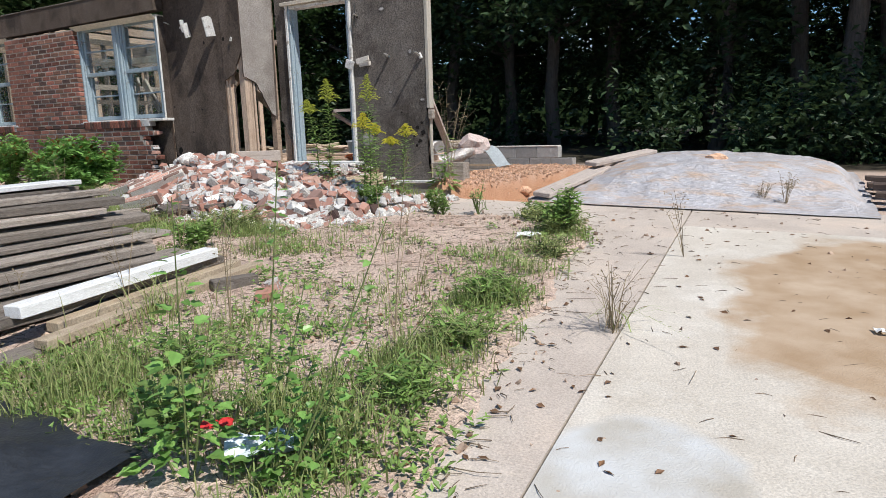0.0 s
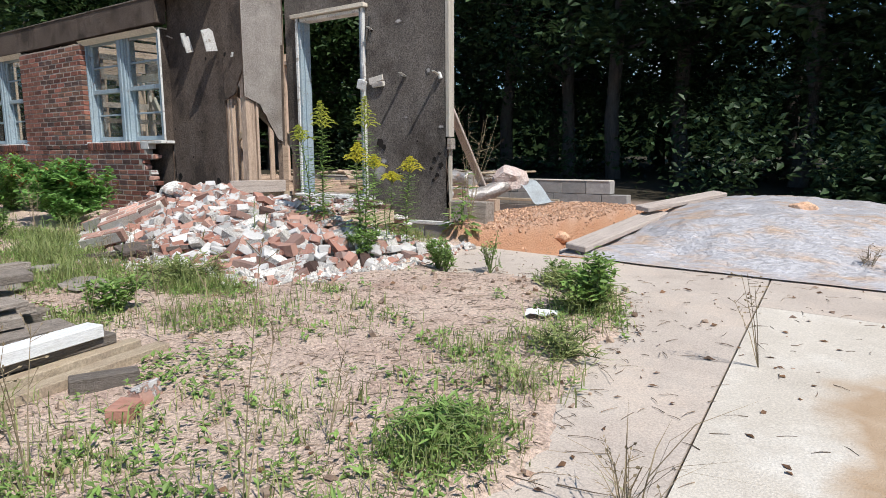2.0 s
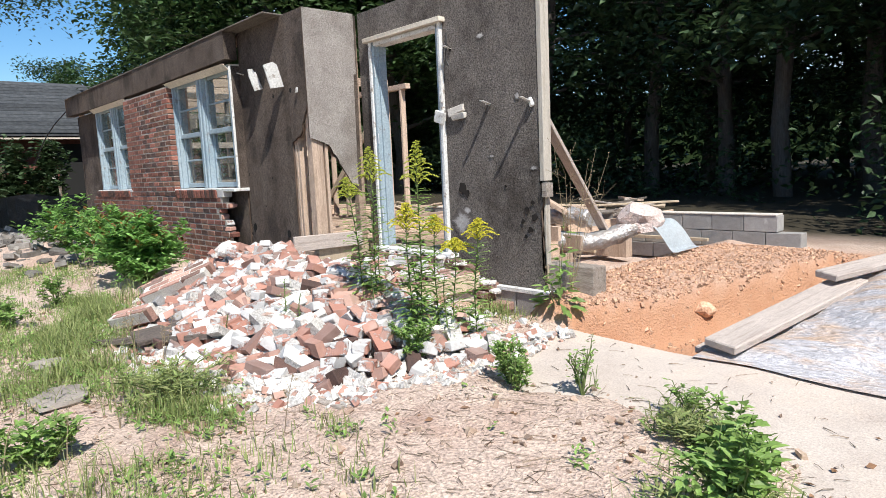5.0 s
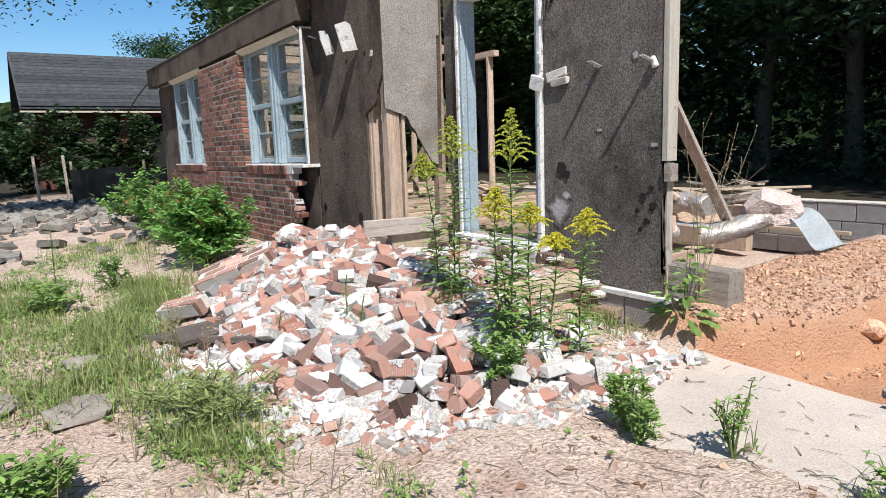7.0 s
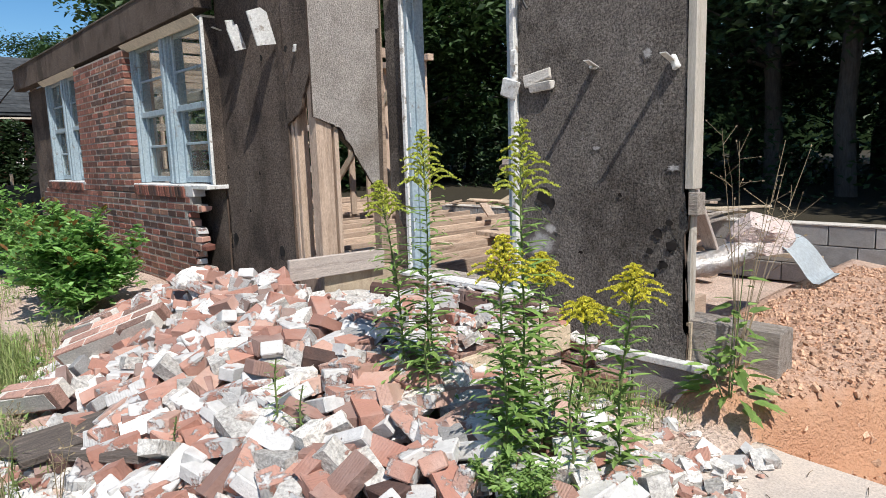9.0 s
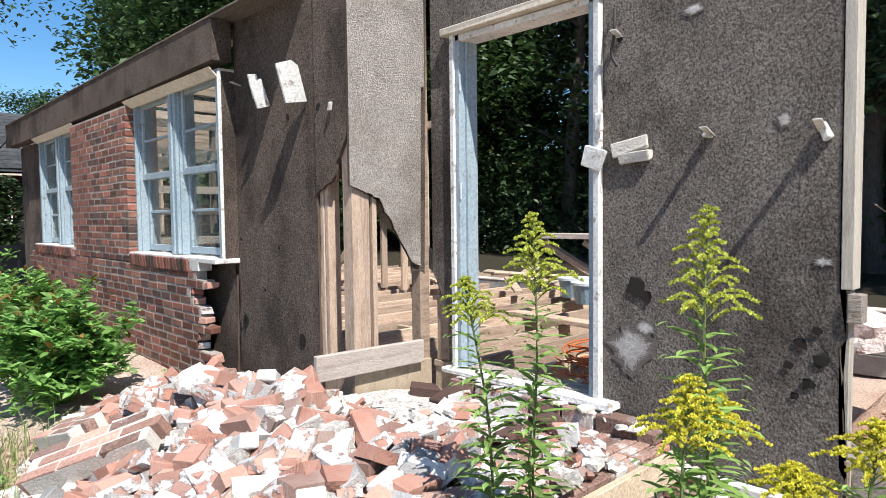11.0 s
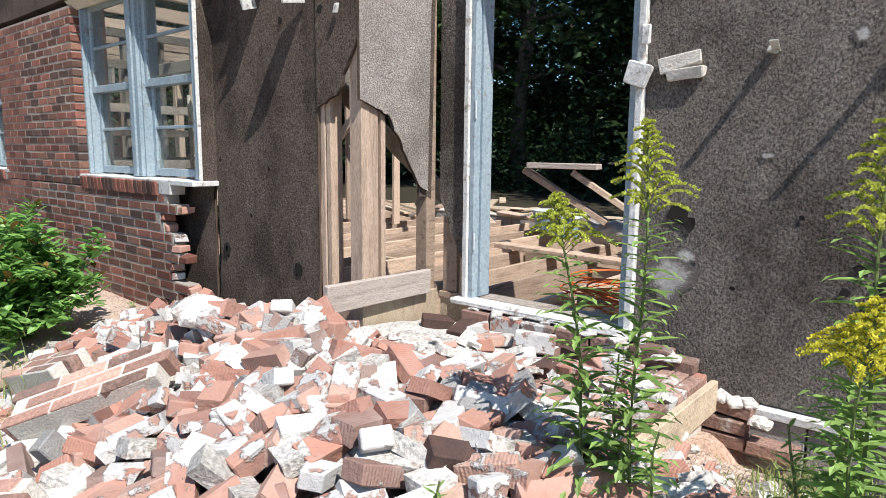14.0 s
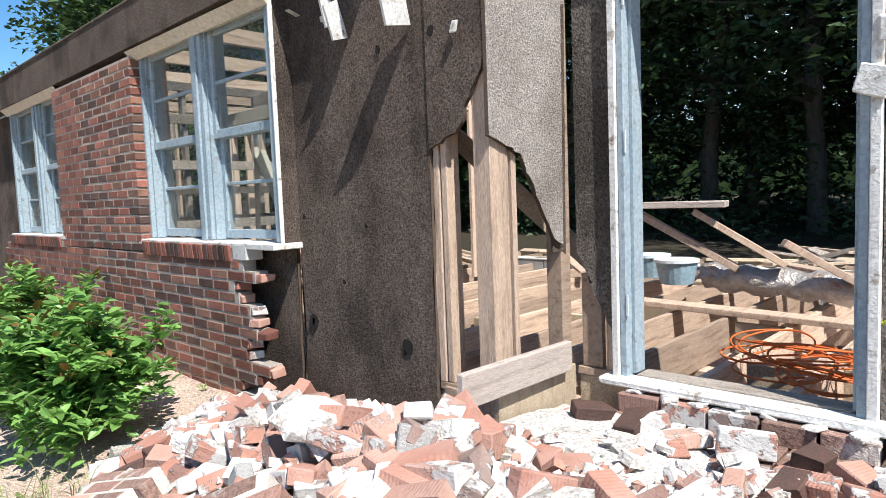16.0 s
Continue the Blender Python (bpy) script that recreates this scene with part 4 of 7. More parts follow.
rubble = thing("rubble_heap", "heap of broken red bricks with white mortar clinging to them", "brick rubble", (0, 0, 0))
xs = list(np.arange(-7.8, -2.75, 0.07))
ys = list(np.arange(4.1, 6.24, 0.07))
vv = [(x, y, G(x, y) + heap(x, y) - 0.03 + 0.02 * N(x, y, 9)) for y in ys for x in xs]
w = len(xs)
ff = [(j * w + i, j * w + i + 1, (j + 1) * w + i + 1, (j + 1) * w + i) for j in range(len(ys) - 1) for i in range(w - 1) if not (ys[j] > 6.1 and xs[i] > -7.4 and xs[i] < -5.9) and (heap(xs[i], ys[j]) > 0.012)]
# crushed mortar, darkened so the shade between the bricks is in its colour
RUBBLE_CORE = mat("crushed_mortar_shaded", (0.38, 0.31, 0.265), (0.26, 0.185, 0.145), 9, 0.95, 1.0, 50, (0.25, 0.15, 0.11), 4, 0.5, 0.65, depth=0.03)
core = put("rubble_core", raw("rubble_core", vv, ff, RUBBLE_CORE, True), rubble)
tagged(core, kind="stuff")

rb = random.Random(12)


def rough_brick(L, W, T, mt, cut):
    bm = bmesh.new()
    vs = box(bm, (-L / 2, -W / 2, -T / 2), (L / 2, W / 2, T / 2), None, 0.005, 0.003)
    if cut:
        n = Vector((1, rb.uniform(-0.5, 0.5), rb.uniform(-0.5, 0.5))).normalized()
        r = bmesh.ops.bisect_plane(bm, geom=bm.verts[:] + bm.edges[:] + bm.faces[:], plane_co=(L * rb.uniform(-0.1, 0.3), 0, 0), plane_no=n, clear_outer=True)
        es = [e for e in r["geom_cut"] if isinstance(e, bmesh.types.BMEdge)]
        bmesh.ops.contextual_create(bm, geom=es)
        bmesh.ops.triangulate(bm, faces=[f for f in bm.faces if len(f.verts) > 4])
    return mesh_of("brick", bm, mt)


def clump_mesh(r, mt, seed, name="mortar_chunk", flat=0.7):
    q = random.Random(seed)
    bm = bmesh.new()
    bmesh.ops.create_icosphere(bm, subdivisions=2, radius=r)
    for v in bm.verts:
        k = 1 + 0.4 * noise.noise(v.co / r * 1.6 + Vector((seed, 0, 0))) + q.uniform(-0.12, 0.12)
        v.co = Vector((v.co.x * k * 1.25, v.co.y * k, v.co.z * k * flat))
    return mesh_of(name, bm, mt)


OB = []
for mt in (BRICK_OLD, BRICK_CHALK, BRICK_OLD, BRICK_CHALK):
    OB += [rough_brick(0.20, 0.095, 0.06, mt, False), rough_brick(0.20, 0.098, 0.065, mt, False), rough_brick(0.2, 0.09, 0.058, mt, False), rough_brick(0.2, 0.094, 0.06, mt, True)]
OB += [rough_brick(0.20, 0.095, 0.06, BRICK_CHALK, True), rough_brick(0.20, 0.095, 0.062, BRICK_DARK, True), rough_brick(0.20, 0.095, 0.06, BLOCK, True), rough_brick(0.19, 0.095, 0.06, BRICK_OLD, True), rough_brick(0.18, 0.095, 0.06, BRICK_OLD, True)]


def on_heap(x, y):
    return G(x, y) + heap(x, y)


grid = {}


def rest_z(x, y, r):
    cells = [(int((x + dx * r) * 12), int((y + dy * r) * 12)) for dx in (-1, 0, 1) for dy in (-1, 0, 1)]
    zs = [grid.get(c, on_heap(x, y)) for c in cells]
    z = max(on_heap(x, y), sorted(zs)[5])
    return z, cells


tries = 0
bits_v, bits_f = [], []


def joined_brick(m, L, W, T, into):
    v, fc = into
    k = len(v)
    for sx in (-1, 1):
        for sy in (-1, 1):
            for sz in (-1, 1):
                v.append(tuple(m @ Vector((sx * L / 2 + rb.uniform(-0.006, 0.006), sy * W / 2 + rb.uniform(-0.006, 0.006), sz * T / 2 + rb.uniform(-0.006, 0.006)))))
    fc += [tuple(k + i for i in q) for q in ((0, 1, 3, 2), (4, 6, 7, 5), (0, 4, 5, 1), (2, 3, 7, 6), (0, 2, 6, 4), (1, 5, 7, 3))]


spots = []
while len(spots) < 640 and tries < 20000:
    tries += 1
    x, y = rb.uniform(-7.7, -2.95), rb.uniform(4.25, 6.12)
    h = heap(x, y)
    if y > 5.95 and x < -5.8:
        continue
    if x > -4.25 and y > 6.3:
        continue
    if -6.40 < x < -5.8 and abs(y - 4.92 - 0.9 * (x + 6.08)) < 0.16 or -5.5 < x < -5.0 and 5.55 < y < 5.95:
        continue
    if any((x - a) ** 2 + (y - b) ** 2 < 0.0066 for a, b in spots):
        continue
    want = smooth(0.01, 0.16, h) + 0.1 * (h > 0.008)
    if x > -5.75 and y > 6.0:
        want *= 0.5
    if rb.random() < want:
        spots.append((x, y))
spots.sort(key=lambda p: on_heap(*p))
near = set(rb.sample(range(len(spots)), min(300, len(spots))))
mess = []
for i, (x, y) in enumerate(spots):
    z, cells = rest_z(x, y, 0.07)
    tilt = rb.gauss(0, 19), rb.gauss(0, 19)
    if rb.random() < 0.14:
        tilt = rb.gauss(70, 20), rb.gauss(0, 25)
    m = pose(x, y, z + 0.022, tilt[0], tilt[1], rb.uniform(0, 360))
    for c in cells:
        grid[c] = min(on_heap(x, y) + 0.10, max(grid.get(c, 0), z + 0.026))
    if i in near:
        put("brick", rb.choice(OB), rubble, m)
    elif rb.random() < 0.3:
        mess.append((m, 1))
    else:
        mess.append((m, 0))
chalk_v, chalk_f = [], []
for m, k in mess:
    joined_brick(m, rb.choice((0.2, 0.2, 0.2, 0.12)), 0.095, 0.06, (chalk_v, chalk_f) if k else (bits_v, bits_f))
# mortar crumbs, thick along the foot of the heap and on the stoop
for i in range(5200):
    x = rb.uniform(-7.0, -2.9)
    f = front_y(x)
    y = rb.choice((rb.gauss(f + 0.05, 0.16), rb.uniform(f, 6.1), rb.uniform(5.2, 6.4) if x > -5.7 else rb.uniform(f, 6)))
    if y > 6.15 and x < -5.8 or y > 6.7 or (x < -6.4 and rb.random() < 0.6):
        continue
    base = max(on_heap(x, y), 0.585 if (-5.8 < x < -4.2 and y > 5.78) else 0)
    if heap(x, y) > 0.12 and rb.random() < 0.45:
        continue
    s = rb.choice((0.010, 0.014, 0.02, 0.03, 0.045, 0.06))
    m = pose(x, y, base + 0.25 * s + (0.05 * rb.random() if heap(x, y) > 0.1 else 0), rb.uniform(-40, 40), rb.uniform(-40, 40), rb.uniform(0, 360))
    joined_brick(m, s * 1.5, s, s * 0.6, (bits_v, bits_f) if rb.random() < 0.35 else (chalk_v, chalk_f))
tagged(put("brick_rubble", raw("brick_rubble", bits_v, bits_f, BRICK_STUFF), rubble), kind="stuff")
tagged(put("mortar_rubble", raw("mortar_rubble", chalk_v, chalk_f, MORTAR_BITS), rubble), kind="stuff")


# drift of crushed white mortar in the corner of the stoop
xs = list(np.arange(-5.84, -4.75, 0.04))
ys = list(np.arange(5.62, 6.72, 0.04))
w = len(xs)
hz = lambda x, y: 0.575 + 0.07 * max(0, 1 - ((x + 5.55) / 0.75) ** 2 - ((y - 6.2) / 0.62) ** 2) + 0.018 * N(x, y, 6) + 0.008 * N(x, y, 15) - 0.02
vv = [(x, y, hz(x, y)) for y in ys for x in xs]
DUST = mat("white_mortar_dust", (0.66, 0.635, 0.60), (0.54, 0.51, 0.47), 7, 0.95, 1.0, 60, (0.40, 0.30, 0.25), 5, 0.58, 0.7, grain=0.4, depth=0.02)
tagged(put("mortar_drift", raw("mortar_drift", vv, [(j * w + i, j * w + i + 1, (j + 1) * w + i + 1, (j + 1) * w + i) for j in range(len(ys) - 1) for i in range(w - 1)], DUST, True), rubble), kind="stuff")


# broken bricks lying on the stoop
for i in range(46):
    x, y = rb.uniform(-5.72, -4.35), rb.choice((rb.uniform(6.35, 6.68), rb.uniform(5.8, 6.5)))
    if ((x + 5.42) / 0.36) ** 2 + ((y - 6.2) / 0.3) ** 2 < 1 or y > 6.6:
        continue
    base = max(0.585, hz(x, y) if x < -4.76 else 0)
    up = rb.random() < 0.3
    tagged(put("brick", rb.choice(OB), None, pose(x, y, base + (0.06 if up else 0.03), 88 if up else rb.gauss(0, 9), rb.gauss(0, 8), rb.uniform(0, 360))), "broken salvaged brick lying on the mortar-strewn stoop", "brick", "bricks on the stoop")


# larger pieces lying on the heap
BRICK_PLAIN = mat("brick_masonry", (0.50, 0.30, 0.235), (0.40, 0.225, 0.175), 6, 0.9, 0.6, 80, (0.25, 0.19, 0.165), 3.0, 0.55, 0.7, rand=0.35, grain=0.3)
def masonry_chunk(name, label, m, cols, rows_, vertical=False):
    ob = tagged(new(name), label, "masonry")
    ob.matrix_basis = m
    bm = bmesh.new()
    box(bm, (0.02, -0.052, 0.004), (cols * 0.203 + 0.03, 0.0525, rows_ * CRS - 0.004), None, 0.006, 0.003)
    part("mortar_bed", bm, MORTAR, ob)
    kk = [brick_mesh("brick", 0.191, 0.112, 0.056, mt, 0.004, 0.003) for mt in (BRICK_PLAIN, BRICK_PLAIN, PAVE)]
    for r in range(rows_):
        for c in range(cols):
            put("brick", rb.choice(kk), ob, pose(0.1 + c * 0.203 + (0.08 if r % 2 else 0), 0, 0.034 + r * CRS))
    return ob


masonry_chunk("masonry_chunk", "fallen slab of brick masonry with its mortar", along((-6.28, 4.74, 0.50), (-5.88, 5.12, 0.70)) @ pose(0, 0, 0.03, 118, 0, 0), 3, 3)
masonry_chunk("masonry_chunk", "long slab of old brickwork half buried in the heap", along((-6.95, 5.02, 0.44), (-6.45, 5.12, 0.58)) @ pose(0, 0, 0.02, 108, 0, 0), 2, 3)
masonry_chunk("masonry_chunk", "weathered piece of brick paving on the heap", along((-5.45, 5.62, 0.66), (-5.05, 5.82, 0.64)) @ pose(0, 0, 0.04, 104, 0, 0), 2, 4)
masonry_chunk("masonry_chunk", "pale mortar-coated brick lump at the heap's edge", along((-5.90, 4.38, 0.36), (-5.50, 4.56, 0.46)) @ pose(0, 0, 0.04, 112, 0, 0), 2, 2)
for x, y, z, r, mt, lab, rz in ((-6.02, 5.40, 0.82, 0.11, MORTAR_BITS, "cream-coloured lump of rough mortar", 20), (-5.72, 5.52, 0.78, 0.09, MORTAR_BITS, "pale broken stone on the heap", 70), (-4.65, 5.51, 0.58, 0.06, mat("cream_rock", (0.62, 0.48, 0.30), (0.52, 0.40, 0.26), 8, 0.9, 0.6, 50), "cream sandstone lump among bricks", 0), (-5.55, 5.35, 0.72, 0.10, MORTAR_BITS, "white mortar lump among broken bricks", 120), (-3.62, 4.62, 0.27, 0.06, MORTAR_BITS, "white mortar lump at the heap's foot", 10), (-4.0, 4.72, 0.30, 0.08, MORTAR_BITS, "rounded white stone among bricks", 40)):
    tagged(put("rubble_lump", clump_mesh(r, mt, int(x * -100)), None, pose(x, y, z, 0, 0, rz)), lab, "stone")
bm = bmesh.new()
box(bm, (-0.055, -0.09, -0.12), (0.055, 0.09, 0.12), None, 0.012, 0.012)
tagged(put("cinder_block", mesh_of("cinder_block", bm, BLOCK), None, pose(-4.66, 5.66, 0.60, 12, 10, 30)), "broken grey cinder block standing among bricks", "block")
plank = board("plank", (-5.12, 4.24, 0.37), (-5.02, 5.02, 0.45), 0.19, 0.04, WOOD_DARK, None, "", 14)
tagged(plank, "dark weathered plank jutting from the rubble", "plank")
plank = board("plank", (-5.55, 4.12, 0.30), (-4.62, 4.62, 0.40), 0.14, 0.04, WOOD_DARK, None, "", -8)
tagged(plank, "dark weathered plank under the rubble", "plank")
stickb = board("stick", (-3.66, 4.56, 0.26), (-3.10, 4.66, 0.25), 0.05, 0.03, WOOD_GREY)
tagged(stickb, "short grey stick of lumber on sandy ground", "stick")

# ties and flakes on the sheathing
for k, (x, z, w_, h, r, y) in enumerate(((-6.93, 2.52, 0.07, 0.03, 14, YA), (-6.03, 2.30, 0.03, 0.05, 12, YA - 0.008))):
    tagged(boxed("wall_tie", (-w_ / 2, -0.018, -h / 2), (w_ / 2, 0.0, h / 2), PAINT_WHITE, None, 0.004, "", pose(x, y - 0.012, z, 0, r, 0), 0.006), "white mortar-coated scrap stuck to the sheathing", "scrap")
for x, outline in ((-6.33, [(6.244, 2.37), (6.10, 2.345), (6.02, 2.565), (6.12, 2.60), (6.17, 2.575)]), (-6.79, [(6.244, 2.40), (6.155, 2.375), (6.09, 2.53), (6.17, 2.57)]), (-6.86, [(6.235, 2.48), (6.16, 2.45), (6.11, 2.60), (6.17, 2.61)])):
    flap = sheet("wall_tie", outline, lambda u, v, d: (x + 0.12 * (v - 2.36) + d, u, v), 0.014, [PAINT_WHITE, PAINT_WHITE])
    tagged(flap, "white mortar-coated scrap standing out from the sheathing", "scrap")
for x, z, w_, h, r in ((-4.44, 1.97, 0.19, 0.065, -12), (-4.41, 1.915, 0.17, 0.045, -3), (-4.62, 1.93, 0.11, 0.10, 20), (-4.59, 2.10, 0.05, 0.09, 0), (-4.06, 1.985, 0.035, 0.02, 40), (-3.60, 1.96, 0.03, 0.07, -20)):
    tagged(boxed("wall_tie", (-w_ / 2, -0.03, -h / 2), (w_ / 2, 0.0, h / 2), PAINT_WHITE if w_ < 0.15 else MORTAR, None, 0.005, "", pose(x, YB - 0.005 if x > -4.55 else YB - 0.036, z, 0, r, 0), 0.008), "scrap of pale mortar stuck to the wall", "scrap")
# metal ties standing off the boards
for x, z, y, L in ((-4.05, 1.985, YB, 0.125), (-3.61, 1.96, YB, 0.15), (-7.20, 2.60, YA, 0.08), (-4.50, 2.50, YB, 0.09)):
    tagged(boxed("brick_tie", (-0.016, -L, -0.002), (0.016, 0, 0.002), PAINT_WHITE, None, 0, "", pose(x, y - 0.002, z, -12, 0, 8)), "thin bent metal brick tie", "brick tie")


def wire(name, pts, r, mt, label, cat):
    c = bpy.data.curves.new(name, "CURVE")
    c.dimensions, c.bevel_depth, c.bevel_resolution, c.resolution_u = "3D", r, 1, 4
    s = c.splines.new("BEZIER")
    s.bezier_points.add(len(pts) - 1)
    for p, co in zip(s.bezier_points, pts):
        p.co = co
        p.handle_left_type = p.handle_right_type = "AUTO"
    c.materials.append(mt)
    return tagged(new(name, c), label, cat)


wire("wire", [(-9.9, YA - 0.06, 3.08), (-9.92, YA - 0.075, 2.95), (-9.84, YA - 0.07, 2.8), (-9.83, YA - 0.07, 2.72)], 0.006, MORTAR, "frayed pale cord hanging over the frieze", "cord")
wire("wire", [(-4.52, YB - 0.02, 2.64), (-4.51, YB - 0.04, 2.52), (-4.53, YB - 0.03, 2.42), (-4.50, YB - 0.03, 2.36)], 0.008, plain("black_cable", (0.02, 0.018, 0.016)), "cut black cable end hanging from the wall", "cable")
wire("wire", [(-14.4, 6.2, 3.0), (-15.2, 5.9, 2.5), (-15.8, 5.7, 1.9)], 0.012, plain("black_cable", (0.02, 0.018, 0.016)), "slack black service cable at the house corner", "cable")

# ---- inside the house ----
beam = board("plank", (-6.75, 8.76, 0.725), (-4.95, 8.60, 0.72), 0.16, 0.04, WOOD_X)
tagged(beam, "brown plank laid across the open joists", "plank")
for a, b, lab in (((-6.60, 9.0, 1.455), (-5.95, 9.10, 1.45), "pale board propped level over leaning boards"), ((-6.66, 9.02, 1.41), (-5.93, 9.26, 0.95), "short thick board leaning on foil insulation"), ((-6.20, 9.08, 1.40), (-5.62, 9.34, 0.98), "short board leaning on foil insulation"), ((-5.56, 9.1, 1.17), (-5.12, 9.30, 0.86), "short thick board leaning on foil insulation")):
    tagged(board("board", a, b, 0.15, 0.05, WOOD_PALE if "level" in lab else WOOD), lab, "board")


def tube(name, pts, r, mt, label, cat, seed=1, seg=16):
    bm = bmesh.new()
    rings = []
    n = len(pts)
    for i, p in enumerate(pts):
        p = Vector(p)
        d = (Vector(pts[min(n - 1, i + 1)]) - Vector(pts[max(0, i - 1)])).normalized()
        q = d.to_track_quat("X", "Z").to_matrix()
        rings.append([bm.verts.new(p + q @ Vector((0, math.cos(2 * math.pi * k / seg), 0.75 * math.sin(2 * math.pi * k / seg))) * r * (1 + 0.22 * noise.noise(Vector((i * 0.9, k * 0.8, seed))) + 0.16 * noise.noise(Vector((i * 2.3, k * 1.9, seed + 5))))) for k in range(seg)])
    for a, b in zip(rings, rings[1:]):
        for k in range(seg):
            f = bm.faces.new((a[k], a[(k + 1) % seg], b[(k + 1) % seg], b[k]))
            f.smooth = True
    bm.faces.new(rings[0][::-1])
    bm.faces.new(rings[-1])
    return tagged(put(name, mesh_of(name, bm, mt)), label, cat)


tube("insulation_roll", [(-6.25 + 0.085 * i, 9.42 + 0.02 * math.sin(i), 0.86 - 0.004 * i + 0.02 * math.sin(i * 2)) for i in range(18)], 0.14, FOIL, "crumpled foil-faced insulation roll across the joists", "insulation", 3)
roll_ = tube("insulation_roll", [(-4.62 + 0.052 * i, 8.42 + 0.065 * i, 0.66 - 0.10 * math.sin(i * 0.285) + 0.012 * i) for i in range(12)], 0.13, FOIL, "foil-faced insulation roll sagging onto the clay", "insulation", 5)
tagged(put("insulation_wool", clump_mesh(0.20, PINK, 9, "insulation_wool", 0.9), None, pose(-4.05, 9.16, 0.84, 10, 10, 20)), "torn pinkish insulation wool bulging from the foil", "insulation")
bm = bmesh.new()
rows2 = []
for i in range(13):
    a = i / 12
    rows2.append([bm.verts.new((-4.12 + 0.52 * a, 9.12 + 0.50 * j, 0.62 + 0.30 * math.sin(math.pi * min(1, a * 0.85 + 0.25)) - 0.12 + 0.01 * j)) for j in (0, 1)])
for a, b in zip(rows2, rows2[1:]):
    bm.faces.new((a[0], b[0], b[1], a[1]))
bmesh.ops.solidify(bm, geom=bm.faces[:], thickness=0.006)
tagged(part("sheet_metal", bm, WHITE_METAL, None), "bent pale sheet of metal lying on clay", "sheet metal")
lean = board("board", (-4.04, 7.03, 2.52), (-4.33, 9.01, 0.60), 0.10, 0.045, WOOD_PALE)
tagged(lean, "weathered board leaning against the back of the wall", "board")
stub = boxed("timber", (-3.56, 6.90, 0.42), (-3.08, 7.07, 0.69), WOOD_GREY, None, 0.006, "", None, 0.004)
tagged(stub, "grey sill timber stub jutting past the wall", "timber")
for a, b in (((-5.0, 8.44, 0.66), (-4.28, 8.42, 0.64)), ((-4.75, 8.2, 0.77), (-4.35, 8.15, 0.76))):
    tagged(board("board", a, b, 0.04, 0.15, WOOD), "short fir board lying on the joists", "board")
for cx, cy, cz, r, sd, lab in ((-5.02, 7.50, 0.70, 0.20, 0.3, "tangled orange extension cord over the joists"), (-5.15, 7.72, 0.71, 0.24, 1.7, "orange extension cord coiled over the joists"), (-4.90, 7.38, 0.69, 0.15, 2.9, "orange extension cord hanging between the joists")):
    wire("extension_cord", [(cx + r * (1 + 0.35 * math.sin(i * 0.31 + sd)) * math.cos(i * 0.62 + sd) + 0.05 * math.sin(i * 0.17), cy + r * (0.8 + 0.3 * math.cos(i * 0.23)) * math.sin(i * 0.62 + sd), cz + 0.02 + 0.05 * math.sin(i * 0.41 + sd)) for i in range(54)], 0.0055, CABLE, lab, "cord")
# remnants of inner walls
inner = tagged(new("inner_frame"), "bare stud partition of the gutted house", "wall framing", kind="structure")
for i in range(14):
    stick((-13.6 + 0.41 * i, 9.3, 0.72), (-13.56 + 0.41 * i, 9.39, 2.7), WOOD, inner)
stick((-13.7, 9.3, 2.702), (-8.1, 9.39, 2.78), WOOD_X, inner, "top_plate")
for i in range(9):
    stick((-14.3, 6.9 + 0.45 * i, 0.72), (-14.21, 6.94 + 0.45 * i, 2.9), WOOD, inner)
for i in range(6):
    stick((-13.2 + 0.9 * i, YA + 0.12, 2.78), (-13.16 + 0.9 * i, 9.4, 2.90), WOOD_X, inner, "ceiling_joist")
board("brace", (-10.6, 9.2, 0.75), (-8.6, 9.2, 2.5), 0.04, 0.1, WOOD_NEW, inner)
board("brace", (-8.9, 7.6, 0.75), (-7.9, 7.4, 1.75), 0.04, 0.12, WOOD_NEW, inner)
for a, b in (((-9.3, 7.2, 2.45), (-7.4, 7.1, 2.47)), ((-9.4, 7.8, 2.2), (-7.5, 7.9, 2.22)), ((-12.6, 7.3, 2.4), (-11.0, 7.2, 2.38))):
    board("cross_board", a, b, 0.03, 0.16, WOOD_GREY, inner)
for i in range(7):
    stick((-10.6, 6.7 + 0.41 * i, 0.72), (-10.51, 6.74 + 0.41 * i, 2.75), WOOD_GREY, inner)
for z in (1.35, 1.95, 2.4, 2.72):
    stick((-10.49, 6.6, z), (-10.46, 9.3, z + 0.09), WOOD_GREY, inner, "cross_board")
for i in range(4):
    stick((-10.505, 6.62, 0.80 + 0.30 * i), (-10.495, 9.25, 0.88 + 0.30 * i), WOOD_DARK, inner, "lath")
board("brace", (-9.9, 7.5, 1.15), (-8.9, 6.95, 2.0), 0.04, 0.13, POST, inner)
board("brace", (-8.5, 6.75, 1.95), (-7.95, 6.65, 1.30), 0.04, 0.11, POST, inner)
board("cross_board", (-9.7, 6.9, 2.28), (-7.5, 6.75, 2.26), 0.03, 0.10, POST, inner)
junk = random.Random(77)
